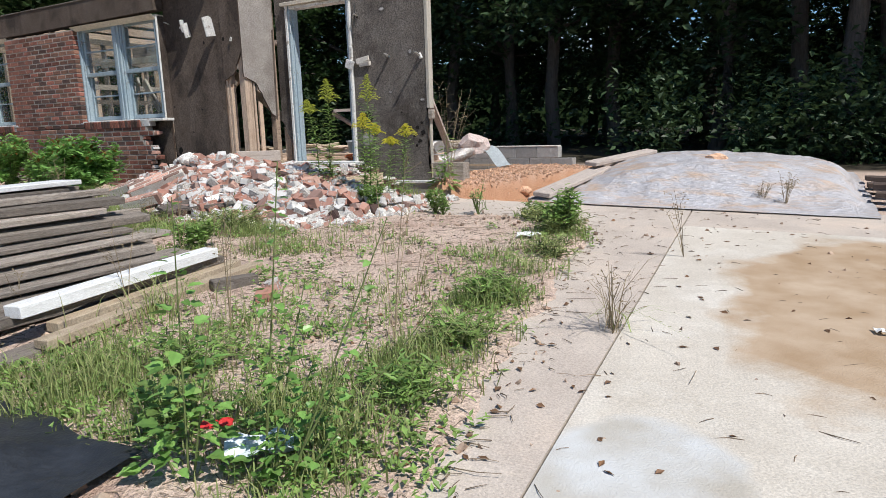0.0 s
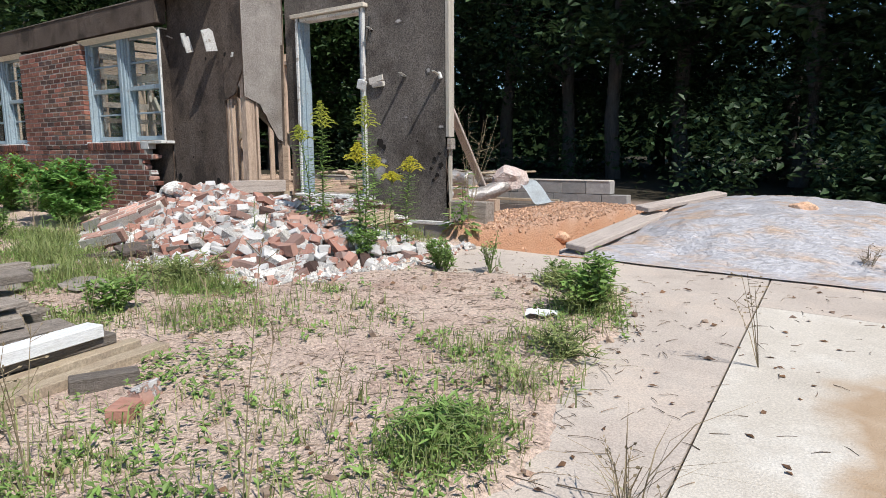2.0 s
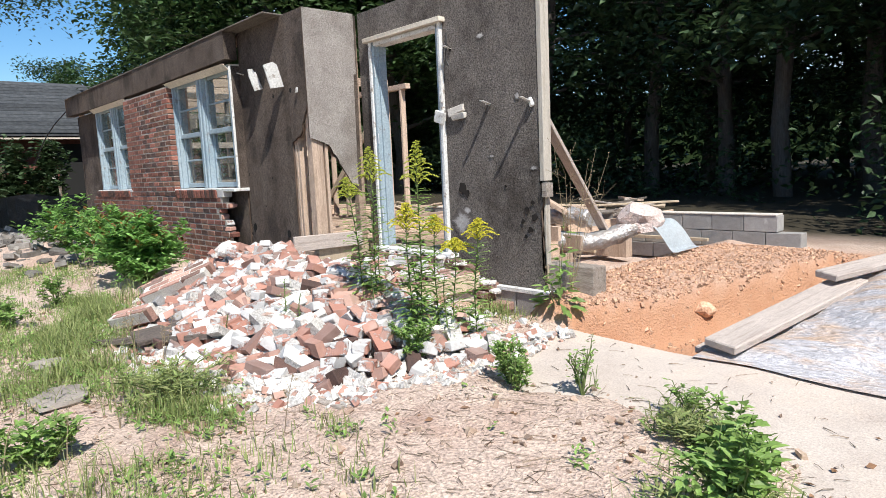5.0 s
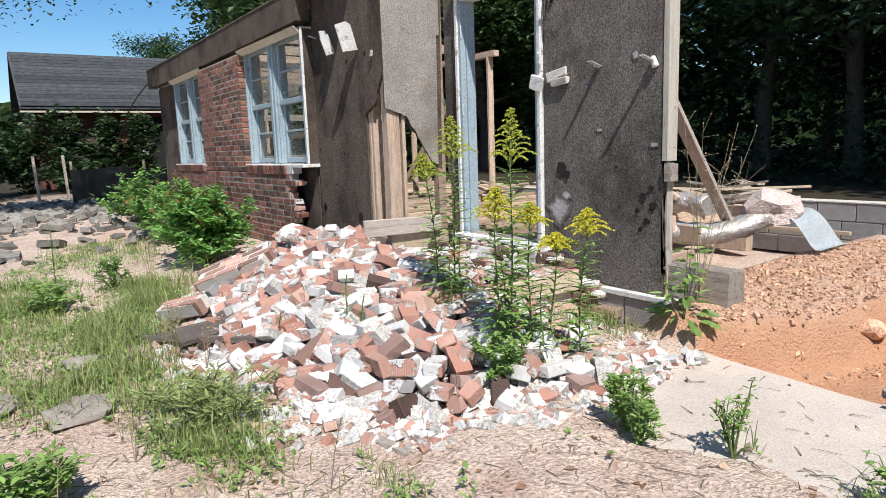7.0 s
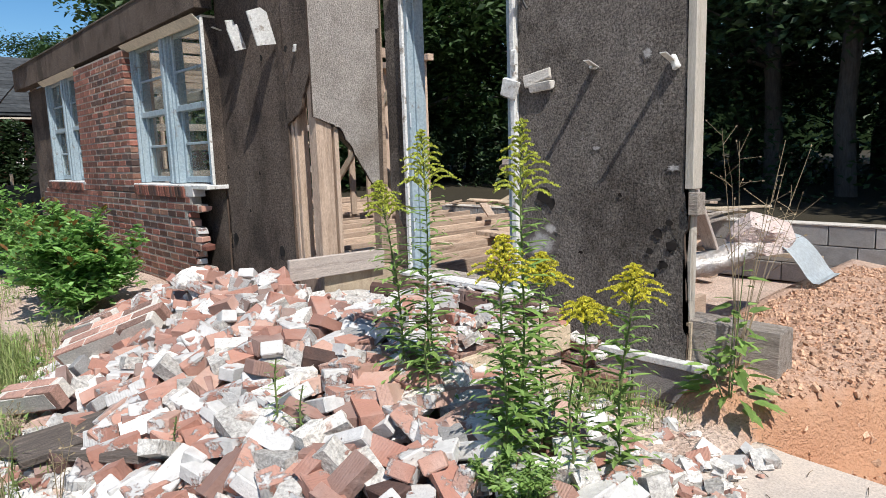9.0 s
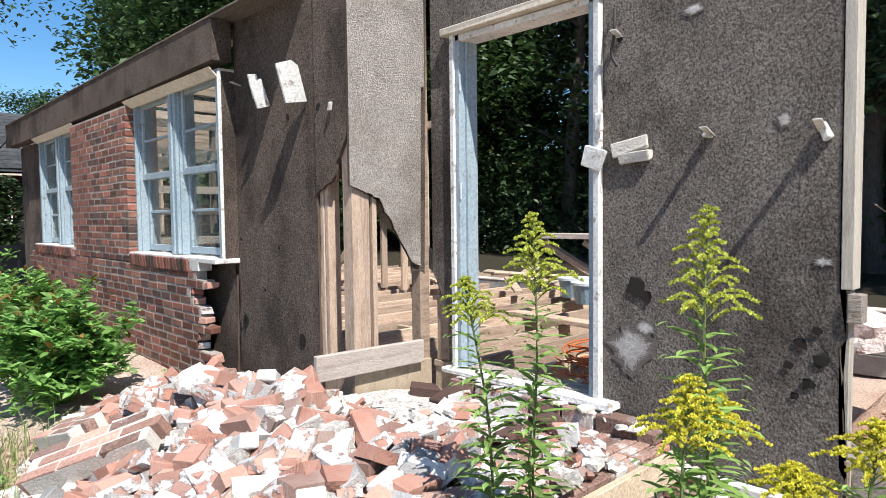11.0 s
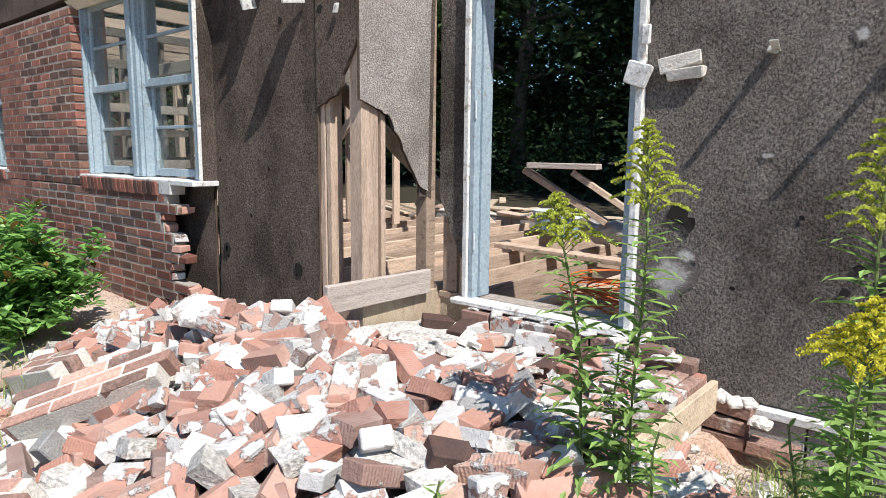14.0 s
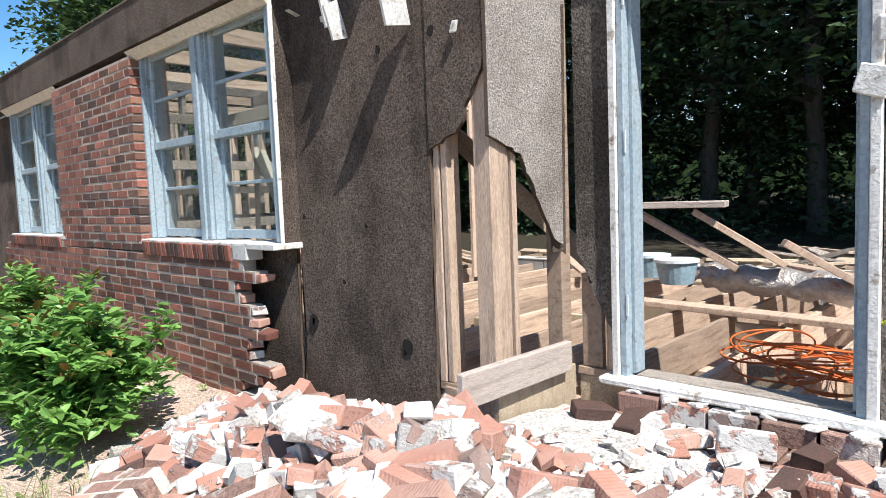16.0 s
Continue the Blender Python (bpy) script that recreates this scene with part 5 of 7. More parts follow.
for i in range(26):
    x, y = junk.uniform(-9.5, -5.0), junk.uniform(9.6, 12.0)
    a = junk.uniform(0, 180)
    L = junk.uniform(0.5, 1.4)
    tagged(board("board", (x, y, 0.75 + 0.03 * (i % 4)), (x + L * math.cos(radians(a)), y + L * math.sin(radians(a)), 0.75 + junk.uniform(0, 0.12)), 0.1, 0.03, junk.choice((WOOD, WOOD_GREY, WOOD_NEW)), None, "", junk.uniform(-20, 20)), "loose salvaged board on the open floor", "board", "loose boards")
BIN = mat("pale_blue_plastic", (0.30, 0.42, 0.48), (0.24, 0.35, 0.41), 4, 0.4, 0.1, 30)
for x, y in ((-6.72, 9.95), (-7.15, 10.3)):
    tub = thing("basin", "pale blue plastic tub standing on the joists", "tub", (x, y, 0.70))
    bm = bmesh.new()
    bmesh.ops.create_cone(bm, cap_ends=True, segments=20, radius1=0.15, radius2=0.19, depth=0.20, matrix=Matrix.Translation((0, 0, 0.10)))
    part("body", bm, BIN, tub)
    bm = bmesh.new()
    bmesh.ops.create_cone(bm, cap_ends=True, segments=20, radius1=0.205, radius2=0.205, depth=0.025, matrix=Matrix.Translation((0, 0, 0.213)))
    part("lid", bm, WHITE_METAL, tub, "white lid")


# ---- tarpaulin over the sand mound ----
def mound(x, y):
    r = ((x + 0.45) / 1.45) ** 2 + ((y - 8.35) / 1.65) ** 2
    h = 0.20 * max(0, 1 - r) ** 0.8
    h += 0.15 * smooth(-2.05, -1.5, x) * smooth(6.55, 7.6, y) * smooth(10.4, 9.4, y) * smooth(1.1, 0.75, x)
    e = smooth(-2.05, -1.85, x) * smooth(1.05, 0.90, x) * smooth(6.5, 6.7, y) * smooth(10.5, 10.2, y)
    return (h + 0.03 * N(x, y, 2.3) + 0.018 * N(x + 0.5 * y, y, 6) + 0.022 * abs(noise.noise((x * 1.6 + 3 * N(x, y, 1), y * 6 + 2 * N(x, y, 2), 3))) + 0.01 * abs(N(x * 2, y, 9, 5))) * e


TARP = mat("cloudy_plastic_sheet", (0.56, 0.55, 0.575), (0.47, 0.44, 0.44), 2.2, 0.33, 1.0, 16, (0.58, 0.43, 0.325), 2.2, 0.49, 0.66, stretch=(1, 2.8, 1), depth=0.035, spec=0.5, grain=0.22)
xs = list(np.arange(-2.1, 1.12, 0.035))
ys = list(np.arange(6.48, 10.5, 0.05))
vv = [(x + 0.03 * N(x, y, 3, 4), y + 0.05 * N(x, y, 2, 8) * (y < 6.7), G(x, y) + 0.012 + mound(x, y)) for y in ys for x in xs]
w = len(xs)
me = raw("plastic_sheet", vv, [(j * w + i, j * w + i + 1, (j + 1) * w + i + 1, (j + 1) * w + i) for j in range(len(ys) - 1) for i in range(w - 1)], TARP, True)
tagged(new("plastic_sheet", me), "cloudy plastic sheet draped over a sand mound", "plastic sheet")


for a, b, w_, lab in (((-1.97, 6.56, 0.365), (-1.70, 8.05, 0.565), 0.21, "wide weathered grey plank weighing down the plastic sheet"), ((-1.80, 7.80, 0.62), (-1.33, 9.05, 0.72), 0.17, "weathered grey plank lapped over another on the sheet"), ((-2.13, 6.62, 0.30), (-1.98, 7.6, 0.40), 0.05, "narrow grey lath beside the plank")):
    tagged(board("plank", a, b, w_, 0.05, WOOD_PALE, None, "", 6, 0.008), lab, "plank")
tagged(put("clay_clod", clump_mesh(0.10, CLAY_BITS, 31, "clay_clod"), None, pose(-0.40, 8.0, 0.66)), "lump of orange clay on the plastic sheet", "clay")
tagged(put("stone", clump_mesh(0.09, CLAY_BITS, 33, "stone"), None, pose(-2.66, 7.75, 0.28)), "clay-coated stone on the edge of the trench", "stone")
for i in range(5):
    tagged(board("board", (1.1, 7.4 + 0.35 * i, 0.35 + 0.05 * (i % 3)), (3.4, 7.2 + 0.4 * i, 0.36 + 0.06 * (i % 2)), 0.2, 0.05, mat("dark_wet_board", (0.06, 0.045, 0.04), (0.10, 0.07, 0.055), 5, 0.8, 0.4, 30)), "dark board stacked beside the sand mound", "board", "dark boards")
clods_v, clods_f = [], []
cq = random.Random(8)
for i in range(7500):
    y = cq.uniform(6.65, 10.6)
    b = bank_line(y)
    x = cq.uniform(-3.75, b + 0.02) if cq.random() < 0.9 else cq.gauss(b + 0.15, 0.08)
    s = cq.choice((0.004, 0.006, 0.006, 0.008, 0.010, 0.013, 0.020)) * cq.uniform(0.6, 1.3)
    joined_brick(pose(x, y, H(x, y) + 0.1 * s, cq.uniform(0, 90), cq.uniform(0, 90), cq.uniform(0, 360)), s * 1.5, s * 1.1, s * 0.8, (clods_v, clods_f))
tagged(new("clay_crumbs", raw("clay_crumbs", clods_v, clods_f, CLAY_BITS)), "loose orange clay crumbs on the dug bank", "clay", kind="stuff")



# ---- pile of salvaged lumber ----
lq = random.Random(21)
for layer in range(10):
    width = 1.75 - 0.12 * layer
    n = max(3, int(width / 0.19))
    for i in range(n):
        x = -3.05 - 0.19 * i - 0.065 * layer - lq.uniform(0, 0.04)
        y1 = 2.92 + lq.uniform(-0.40, 0.22) - 0.035 * layer + 0.02 * i
        L = lq.uniform(2.2, 3.4)
        skew = lq.gauss(0.10, 0.09)
        z = G(x, 2) + 0.04 + 0.062 * layer + lq.uniform(0, 0.012)
        t_ = lq.choice((0.028, 0.04, 0.05))
        tagged(board("board", (x - skew * 0.3, y1, z + lq.uniform(0, 0.03)), (x + skew, y1 - L, z + lq.uniform(-0.005, 0.03)), lq.choice((0.14, 0.18, 0.12)), t_, WOOD_GREY, None, "", lq.gauss(0, 4)), "weathered grey board in a stack of salvaged lumber", "board", "salvaged lumber")
for a, b, w_, h, mt, lab in (((-2.93, 2.92, 0.33), (-2.72, 1.55, 0.30), 0.12, 0.06, WOOD_WHITE, "white-painted board on the lumber stack"), ((-2.78, 3.18, 0.20), (-2.52, 1.55, 0.17), 0.09, 0.05, WOOD_NEW, "fresh pale board at the foot of the lumber stack"), ((-2.90, 3.10, 0.22), (-2.68, 1.70, 0.19), 0.09, 0.05, WOOD_NEW, "fresh pale board beside the lumber stack"), ((-2.83, 3.05, 0.14), (-2.55, 1.20, 0.12), 0.14, 0.04, WOOD_GREY, "grey board on the ground by the stack"), ((-2.97, 3.0, 0.27), (-2.78, 1.4, 0.25), 0.12, 0.05, WOOD_GREY, "grey board under the white board"), ((-4.05, 2.7, 0.80), (-3.75, 0.5, 0.78), 0.25, 0.03, WOOD_WHITE, "pale sheet of siding on the lumber stack")):
    tagged(board("board", a, b, w_, h, mt), lab, "board")
for x, y, rz, tl in ((-2.20, 2.66, 125, 0), (-2.27, 2.80, 112, 75)):
    tagged(put("brick", OB[3], None, pose(x, y, G(x, y) + 0.045, tl, 0, rz)), "loose red brick lying on the dirt", "brick", "loose bricks")
sb = boxed("block", (-0.14, -0.045, -0.05), (0.14, 0.045, 0.035), WOOD_GREY, None, 0.006, "", pose(-2.55, 2.75, G(-2.55, 2.75) + 0.05, 0, 0, 65))
tagged(sb, "short grey timber offcut on the ground", "timber")
# black plastic
xs = list(np.arange(-2.4, -1.25, 0.04))
ys = list(np.arange(0.2, 1.2, 0.04))
w = len(xs)
vv = [(x + 0.06 * N(x, y, 3), y + 0.05 * N(x, y, 3, 7), G(x, y) + 0.05 + 0.10 * smooth(-1.3, -1.8, x) * smooth(1.2, 0.8, y) + 0.02 * N(x, y, 6) + 0.02 * abs(N(x * 2, y, 3, 2))) for y in ys for x in xs]
tagged(new("plastic_sheet", raw("plastic_sheet", vv, [(j * w + i, j * w + i + 1, (j + 1) * w + i + 1, (j + 1) * w + i) for j in range(len(ys) - 1) for i in range(w - 1)], BLACK_PLASTIC, True)), "crumpled black plastic sheet on the ground", "plastic sheet")


def scrap(name, x, y, r, mt, label, cat, dz=0.02, rz=0):
    bm = bmesh.new()
    n = 7
    vs = [[bm.verts.new((r * (i / (n - 1) - 0.5) * 2, r * 0.6 * (j / (n - 1) - 0.5) * 2, 0.35 * r * noise.noise((x + i * 0.6, y + j * 0.6, 1)))) for j in range(n)] for i in range(n)]
    for i in range(n - 1):
        for j in range(n - 1):
            if noise.noise((x * 3 + i * 0.9, y + j * 0.9, 7)) > -0.32:
                bm.faces.new((vs[i][j], vs[i + 1][j], vs[i + 1][j + 1], vs[i][j + 1]))
    bmesh.ops.delete(bm, geom=[v for v in bm.verts if not v.link_faces], context="VERTS")
    bmesh.ops.solidify(bm, geom=bm.faces[:], thickness=0.003)
    return tagged(put(name, mesh_of(name, bm, mt), None, pose(x, y, H(x, y) + dz if slab_edge(x, y) < 0 else G(x, y) + dz, 0, 0, rz)), label, cat)


scrap("litter", -1.38, 4.72, 0.10, PAPER, "crumpled white plastic scrap on the dirt", "litter", 0.03, 20)
scrap("litter", 0.88, 3.42, 0.06, PAPER, "white paper scrap on the concrete", "litter", 0.02, 10)
scrap("litter", -0.95, 1.35, 0.12, WHITE_METAL, "crumpled pale bag among weeds", "litter", 0.06, 40)
scrap("litter", -1.12, 1.32, 0.05, RED, "red and white packaging among weeds", "litter", 0.10, 40)
scrap("litter", -7.6, 3.2, 0.14, plain("blue_plastic", (0.05, 0.28, 0.5)), "crumpled blue plastic on the ground", "litter", 0.05, 0)


# ---- plants ----
def leaf(v, f, at, way, up, L, W):
    """One pointed leaf of two bent halves."""
    way, up = way.normalized(), up.normalized()
    side = way.cross(up)
    if side.length < 1e-3:
        side = Vector((1, 0, 0))
    side.normalize()
    up = side.cross(way)
    k = len(v)
    for p in (at, at + way * L * 0.45 + side * W / 2 + up * 0.1 * W, at + way * L * 0.45 - side * W / 2 + up * 0.1 * W, at + way * L - up * 0.12 * L):
        v.append(tuple(p))
    f += [(k, k + 1, k + 3), (k, k + 3, k + 2)]


def oval_leaf(v, f, at, way, up, L, W):
    """A smooth oval leaf, folded a little along its rib."""
    way, up = way.normalized(), up.normalized()
    side = way.cross(up)
    if side.length < 1e-3:
        side = Vector((1, 0, 0))
    side.normalize()
    up = side.cross(way)
    k = len(v)
    v += [tuple(at), tuple(at + way * L * 0.5 - up * 0.03 * L), tuple(at + way * L - up * 0.14 * L)]
    for sg in (1, -1):
        for u, w in ((0.22, 0.36), (0.5, 0.5), (0.78, 0.34)):
            v.append(tuple(at + way * L * u + side * sg * W * w + up * (0.16 * W - 0.14 * L * u * u)))
    for o in (3, 6):
        f += [(k, k + o, k + o + 1, k + 1), (k + 1, k + o + 1, k + o + 2, k + 2)]


def broad_leaf(v, f, at, way, up, L, W):
    """A notched leaf of two cupped halves that droops to its tip."""
    way, up = way.normalized(), up.normalized()
    side = way.cross(up)
    if side.length < 1e-3:
        side = Vector((1, 0, 0))
    side.normalize()
    up = side.cross(way)
    k = len(v)
    v.append(tuple(at))
    for u in (0.5, 1.0):
        v.append(tuple(at + way * L * u - up * 0.16 * L * u * u))
    for sg in (1, -1):
        for u, w in ((0.14, 0.40), (0.34, 0.50), (0.44, 0.36), (0.66, 0.40), (0.74, 0.24)):
            v.append(tuple(at + way * L * u + side * sg * W * w + up * (0.22 * W * w - 0.16 * L * u * u)))
    for o in (3, 8):
        f += [(k, k + o, k + o + 1, k + 1), (k + 1, k + o + 1, k + o + 2), (k + 1, k + o + 2, k + o + 3), (k + 1, k + o + 3, k + o + 4, k + 2)]


def stalk(v, f, pts, r0, r1, seg=5):
    k0 = len(v)
    n = len(pts)
    for i, p in enumerate(pts):
        p = Vector(p)
        d = Vector(pts[min(n - 1, i + 1)]) - Vector(pts[max(0, i - 1)])
        q = d.to_track_quat("Z", "X").to_matrix()
        r = r0 + (r1 - r0) * i / (n - 1)
        for s in range(seg):
            v.append(tuple(p + q @ Vector((math.cos(2 * math.pi * s / seg), math.sin(2 * math.pi * s / seg), 0)) * r))
    for i in range(n - 1):
        for s in range(seg):
            a, b = k0 + i * seg + s, k0 + i * seg + (s + 1) % seg
            f.append((a, b, b + seg, a + seg))


def rand_dir(q, up=0.0):
    a = q.uniform(0, 2 * math.pi)
    return Vector((math.cos(a), math.sin(a), up))


def goldenrod(x, y, z0, z1, seed, bloom=0.25, lean=(0, 0), label="tall goldenrod in yellow bloom"):
    q = random.Random(seed)
    ob = thing("goldenrod", label, "plant", (x, y, z0), group="goldenrod")
    h = z1 - z0
    pts = [Vector((lean[0] * (i / 8) ** 1.5 + 0.01 * math.sin(i + seed), lean[1] * (i / 8) ** 1.5, h * i / 8)) for i in range(9)]

    def at(k):
        i = min(7, int(k * 8))
        return pts[i].lerp(pts[i + 1], k * 8 - i)

    v, f = [], []
    stalk(v, f, pts, 0.006, 0.003)
    put("stem", raw("stem", v, f, STEM), ob)
    v, f = [], []
    n = int(h * 100)
    small = min(1.0, h / 0.9)
    for i in range(n):
        k = 0.08 + (1 - bloom - 0.08) * (i / n)
        a = i * 2.399
        d = Vector((math.cos(a), math.sin(a), q.uniform(0.05, 0.5)))
        L = small * (0.135 - 0.06 * k) * q.uniform(0.7, 1.2)
        oval_leaf(v, f, at(k), d, Vector((0, 0, 1)), L, L * 0.22)
        leaf(v, f, at(k) + d * L * 0.9, d + Vector((0, 0, -0.7)), Vector((0, 0, 1)), L * 0.3, L * 0.14)
    put("foliage", raw("foliage", v, f, LEAF_WEED), ob)
    if bloom > 0.05:
        v, f = [], []
        fv, ff_ = [], []
        for i in range(44):
            k = 1 - bloom + bloom * (i / 44)
            a = i * 2.399
            L = (0.125 * (1 - i / 44) + 0.015) * q.uniform(0.65, 1.15)
            p0 = at(k)
            d = Vector((math.cos(a), math.sin(a), 0))
            arc = [p0 + d * L * s + Vector((0, 0, L * (0.18 * s + 0.30 * math.sin(s * 2.9)))) for s in (0, 0.25, 0.5, 0.75, 1)]
            stalk(fv, ff_, arc, 0.0015, 0.001, 3)
            for s in range(int(30 + L * 480)):
                t_ = q.uniform(0.15, 1.0) * 3.999
                p = arc[int(t_)].lerp(arc[int(t_) + 1], t_ % 1)
                leaf(v, f, p, Vector((q.gauss(0, 1), q.gauss(0, 1), 1.2)), rand_dir(q, 0.3), 0.011, 0.007)
        put("flower_plume", raw("flower_plume", v, f, GOLD if z1 < 1.4 else GOLD_GREEN), ob)
        put("flower_stalk", raw("flower_stalk", fv, ff_, STEM), ob)
    return ob


GOLD_GREEN = leafy("young_goldenrod_floret", (0.60, 0.62, 0.11), (0.46, 0.52, 0.09), 0.35)


def zr(x, y):
    return max(on_heap(x, y), H(x, y)) - 0.01


for i, (x, y, z1, bl, le) in enumerate(((-4.03, 5.60, 1.65, 0.22, (0.0, 0.0)), (-4.16, 5.58, 1.44, 0.18, (-0.12, -0.02)), (-3.48, 5.55, 1.66, 0.22, (0.0, 0.03)), (-3.49, 5.47, 1.27, 0.20, (0.02, -0.02)), (-3.52, 5.72, 1.17, 0.18, (-0.02, 0.02)), (-3.24, 5.80, 1.15, 0.18, (0.06, 0.0)), (-3.36, 5.72, 1.02, 0.15, (0.03, 0.02)), (-3.60, 5.62, 0.9, 0.0, (-0.03, 0.0)), (-3.95, 5.50, 0.85, 0.0, (0.05, -0.03)), (-3.30, 5.60, 0.80, 0.0, (0.03, -0.03)), (-4.12, 5.7, 0.95, 0.0, (-0.03, 0.02)))):
    goldenrod(x, y, zr(x, y), z1, 40 + i, bl, le, "tall goldenrod in yellow bloom" if bl else "leafy goldenrod stem not yet in bloom")
for i, (x, y, h) in enumerate(((-4.26, 4.98, 0.42), (-4.2, 5.05, 0.3), (-4.6, 4.7, 0.22), (-5.0, 4.2, 0.2), (-7.73, 3.79, 0.6))):
    goldenrod(x, y, zr(x, y), zr(x, y) + h, 80 + i, 0.0, (0.02, 0.01), "small feathery green weed")


def bushy(name, x, y, z, rx, ry, h, n, mt, seed, label, cat, L=0.06, Wk=0.5, tips=None, stems=9):
    q = random.Random(seed)
    ob = thing(name, label, cat, (x, y, z))
    v, f, lv, lf, tv, tf = [], [], [], [], [], []
    ends = []
    for i in range(stems):
        a = 2 * math.pi * i / stems + q.uniform(-0.4, 0.4)
        k = q.uniform(0.25, 1.0)
        e = Vector((rx * k * math.cos(a), ry * k * math.sin(a), h * (1.05 - 0.45 * k) * (q.uniform(0.75, 1.1) if i % 3 else q.uniform(0.2, 0.5))))
        pts = [e * s + Vector((0, 0, 0.15 * h * math.sin(s * 3))) for s in (0, 0.3, 0.6, 1.0)]
        stalk(v, f, pts, 0.006, 0.002, 4)
        ends.append(pts)
        for j in range(4):
            s = q.uniform(0.35, 0.9)
            p = e * s + Vector((0, 0, 0.15 * h * math.sin(s * 3)))
            e2 = p + Vector((q.uniform(-0.35, 0.35) * rx, q.uniform(-0.35, 0.35) * ry, q.uniform(0.05, 0.35) * h))
            stalk(v, f, [p, p.lerp(e2, 0.5) + Vector((0, 0, 0.02)), e2], 0.003, 0.0015, 3)
            ends.append([p, p.lerp(e2, 0.33), p.lerp(e2, 0.66), e2])
    for i in range(n):
        pts = q.choice(ends)
        t_ = min(2.999, max(0, q.betavariate(1.25, 1.0) * 3))
        p = pts[int(t_)].lerp(pts[int(t_) + 1], t_ % 1) + Vector((q.gauss(0, 0.25), q.gauss(0, 0.25), q.gauss(0, 0.2))) * L
        d = rand_dir(q, q.uniform(-0.2, 0.9))
        ll = L * q.uniform(0.6, 1.25)
        if tips and t_ > 2.8 and p.z > h * 0.65 and q.random() < 0.4:
            oval_leaf(tv, tf, p, d + Vector((0, 0, 0.8)), Vector((0, 0, 1)), ll, ll * Wk)
        else:
            oval_leaf(lv, lf, p, d, Vector((q.gauss(0, 0.35), q.gauss(0, 0.35), 1)), ll, ll * Wk)
    put("branch_frame", raw("branch_frame", v, f, STEM), ob)
    put("foliage", raw("foliage", lv, lf, mt), ob)
    if tips and tv:
        tagged(put("young_growth", raw("young_growth", tv, tf, tips), ob, None, "reddish young leaves"), kind="stuff")
    return ob


bushy("shrub", -7.98, 5.20, H(-7.98, 5.20) - 0.04, 0.80, 0.58, 0.70, 6200, LEAF_SHRUB, 1, "leafy green shrub with reddish tips by the brick wall", "shrub", 0.085, 0.50, LEAF_RED, 52)
bushy("shrub", -9.9, 5.35, H(-9.9, 5.35), 0.85, 0.6, 0.70, 4600, LEAF_SHRUB, 2, "leafy green shrub by the brick wall", "shrub", 0.08, 0.42, LEAF_RED, 20)
bushy("shrub", -12.0, 5.3, H(-12, 5.3), 0.8, 0.6, 0.7, 1800, LEAF_SHRUB, 3, "leafy green shrub by the brick wall", "shrub", 0.09, 0.42, None, 14)
for i, (x, y, rx, h, n, L) in enumerate(((-2.68, 5.50, 0.17, 0.26, 900, 0.032), (-1.15, 4.92, 0.16, 0.36, 420, 0.06), (-3.32, 5.35, 0.2, 0.28, 1500, 0.03), (-1.72, 5.72, 0.20, 0.15, 260, 0.035), (-2.27, 5.62, 0.11, 0.30, 150, 0.032), (-2.55, 5.42, 0.10, 0.2, 300, 0.03), (-7.3, 4.2, 0.2, 0.3, 400, 0.05), (-6.9, 3.7, 0.3, 0.25, 500, 0.05), (-3.6, 3.4, 0.2, 0.25, 500, 0.05))):
    bushy("weed", x, y, zr(x, y), rx, rx, h, n, LEAF_WEED, 20 + i, "low leafy green weed on sandy ground", "weed", L, 0.4)


for i, (x, y, rx, h, n) in enumerate(((-1.2, 4.95, 0.34, 0.20, 900), (-0.98, 3.15, 0.30, 0.17, 900), (-1.0, 4.2, 0.25, 0.14, 500), (-0.82, 2.5, 0.24, 0.14, 600), (-1.55, 5.45, 0.25, 0.14, 500), (-0.75, 1.9, 0.25, 0.15, 600), (-4.0, 4.1, 0.45, 0.24, 1100), (-1.75, 1.75, 0.3, 0.2, 600))):
    bushy("grass_tuft", x, y, zr(x, y), rx, rx * 0.8, h, n // 2, LEAF_WEED if i % 2 else GRASS, 120 + i, "sprawling tuft of green grass on sandy dirt", "grass", 0.06, 0.2, None, 16)


def tall_weed(x, y, h, seed, label, n=90, L=0.07, mt=None, lean=(0.03, 0.02), Wk=0.75):
    q = random.Random(seed)
    z = H(x, y)
    ob = thing("weed", label, "weed", (x, y, z))
    v, f, lv, lf = [], [], [], []
    for s in range(3):
        off = Vector((q.uniform(-0.12, 0.12), q.uniform(-0.12, 0.12), 0)) * (s > 0)
        hh = h * (1 if s == 0 else q.uniform(0.35, 0.75))
        pts = [off * (0.3 + i / 6) + Vector((lean[0] * i / 6, lean[1] * i / 6, hh * i / 6)) for i in range(7)]
        stalk(v, f, pts, 0.0042, 0.0015, 5)
        for i in range(int(n * hh / h)):
            k = q.betavariate(1.0, 1.5) * 5.999
            p = pts[int(k)].lerp(pts[int(k) + 1], k % 1)
            d = rand_dir(q, q.uniform(-0.3, 0.5))
            ll = L * q.uniform(0.5, 1.2) * (1.1 - 0.08 * k)
            p2 = p + d * 0.03 * (6 - k) / 2
            broad_leaf(lv, lf, p2, d, Vector((q.gauss(0, 0.3), q.gauss(0, 0.3), 1)), ll, ll * Wk)
    put("stem", raw("stem", v, f, STEM), ob)
    put("foliage", raw("foliage", lv, lf, mt or LEAF_WEED), ob)
    return ob


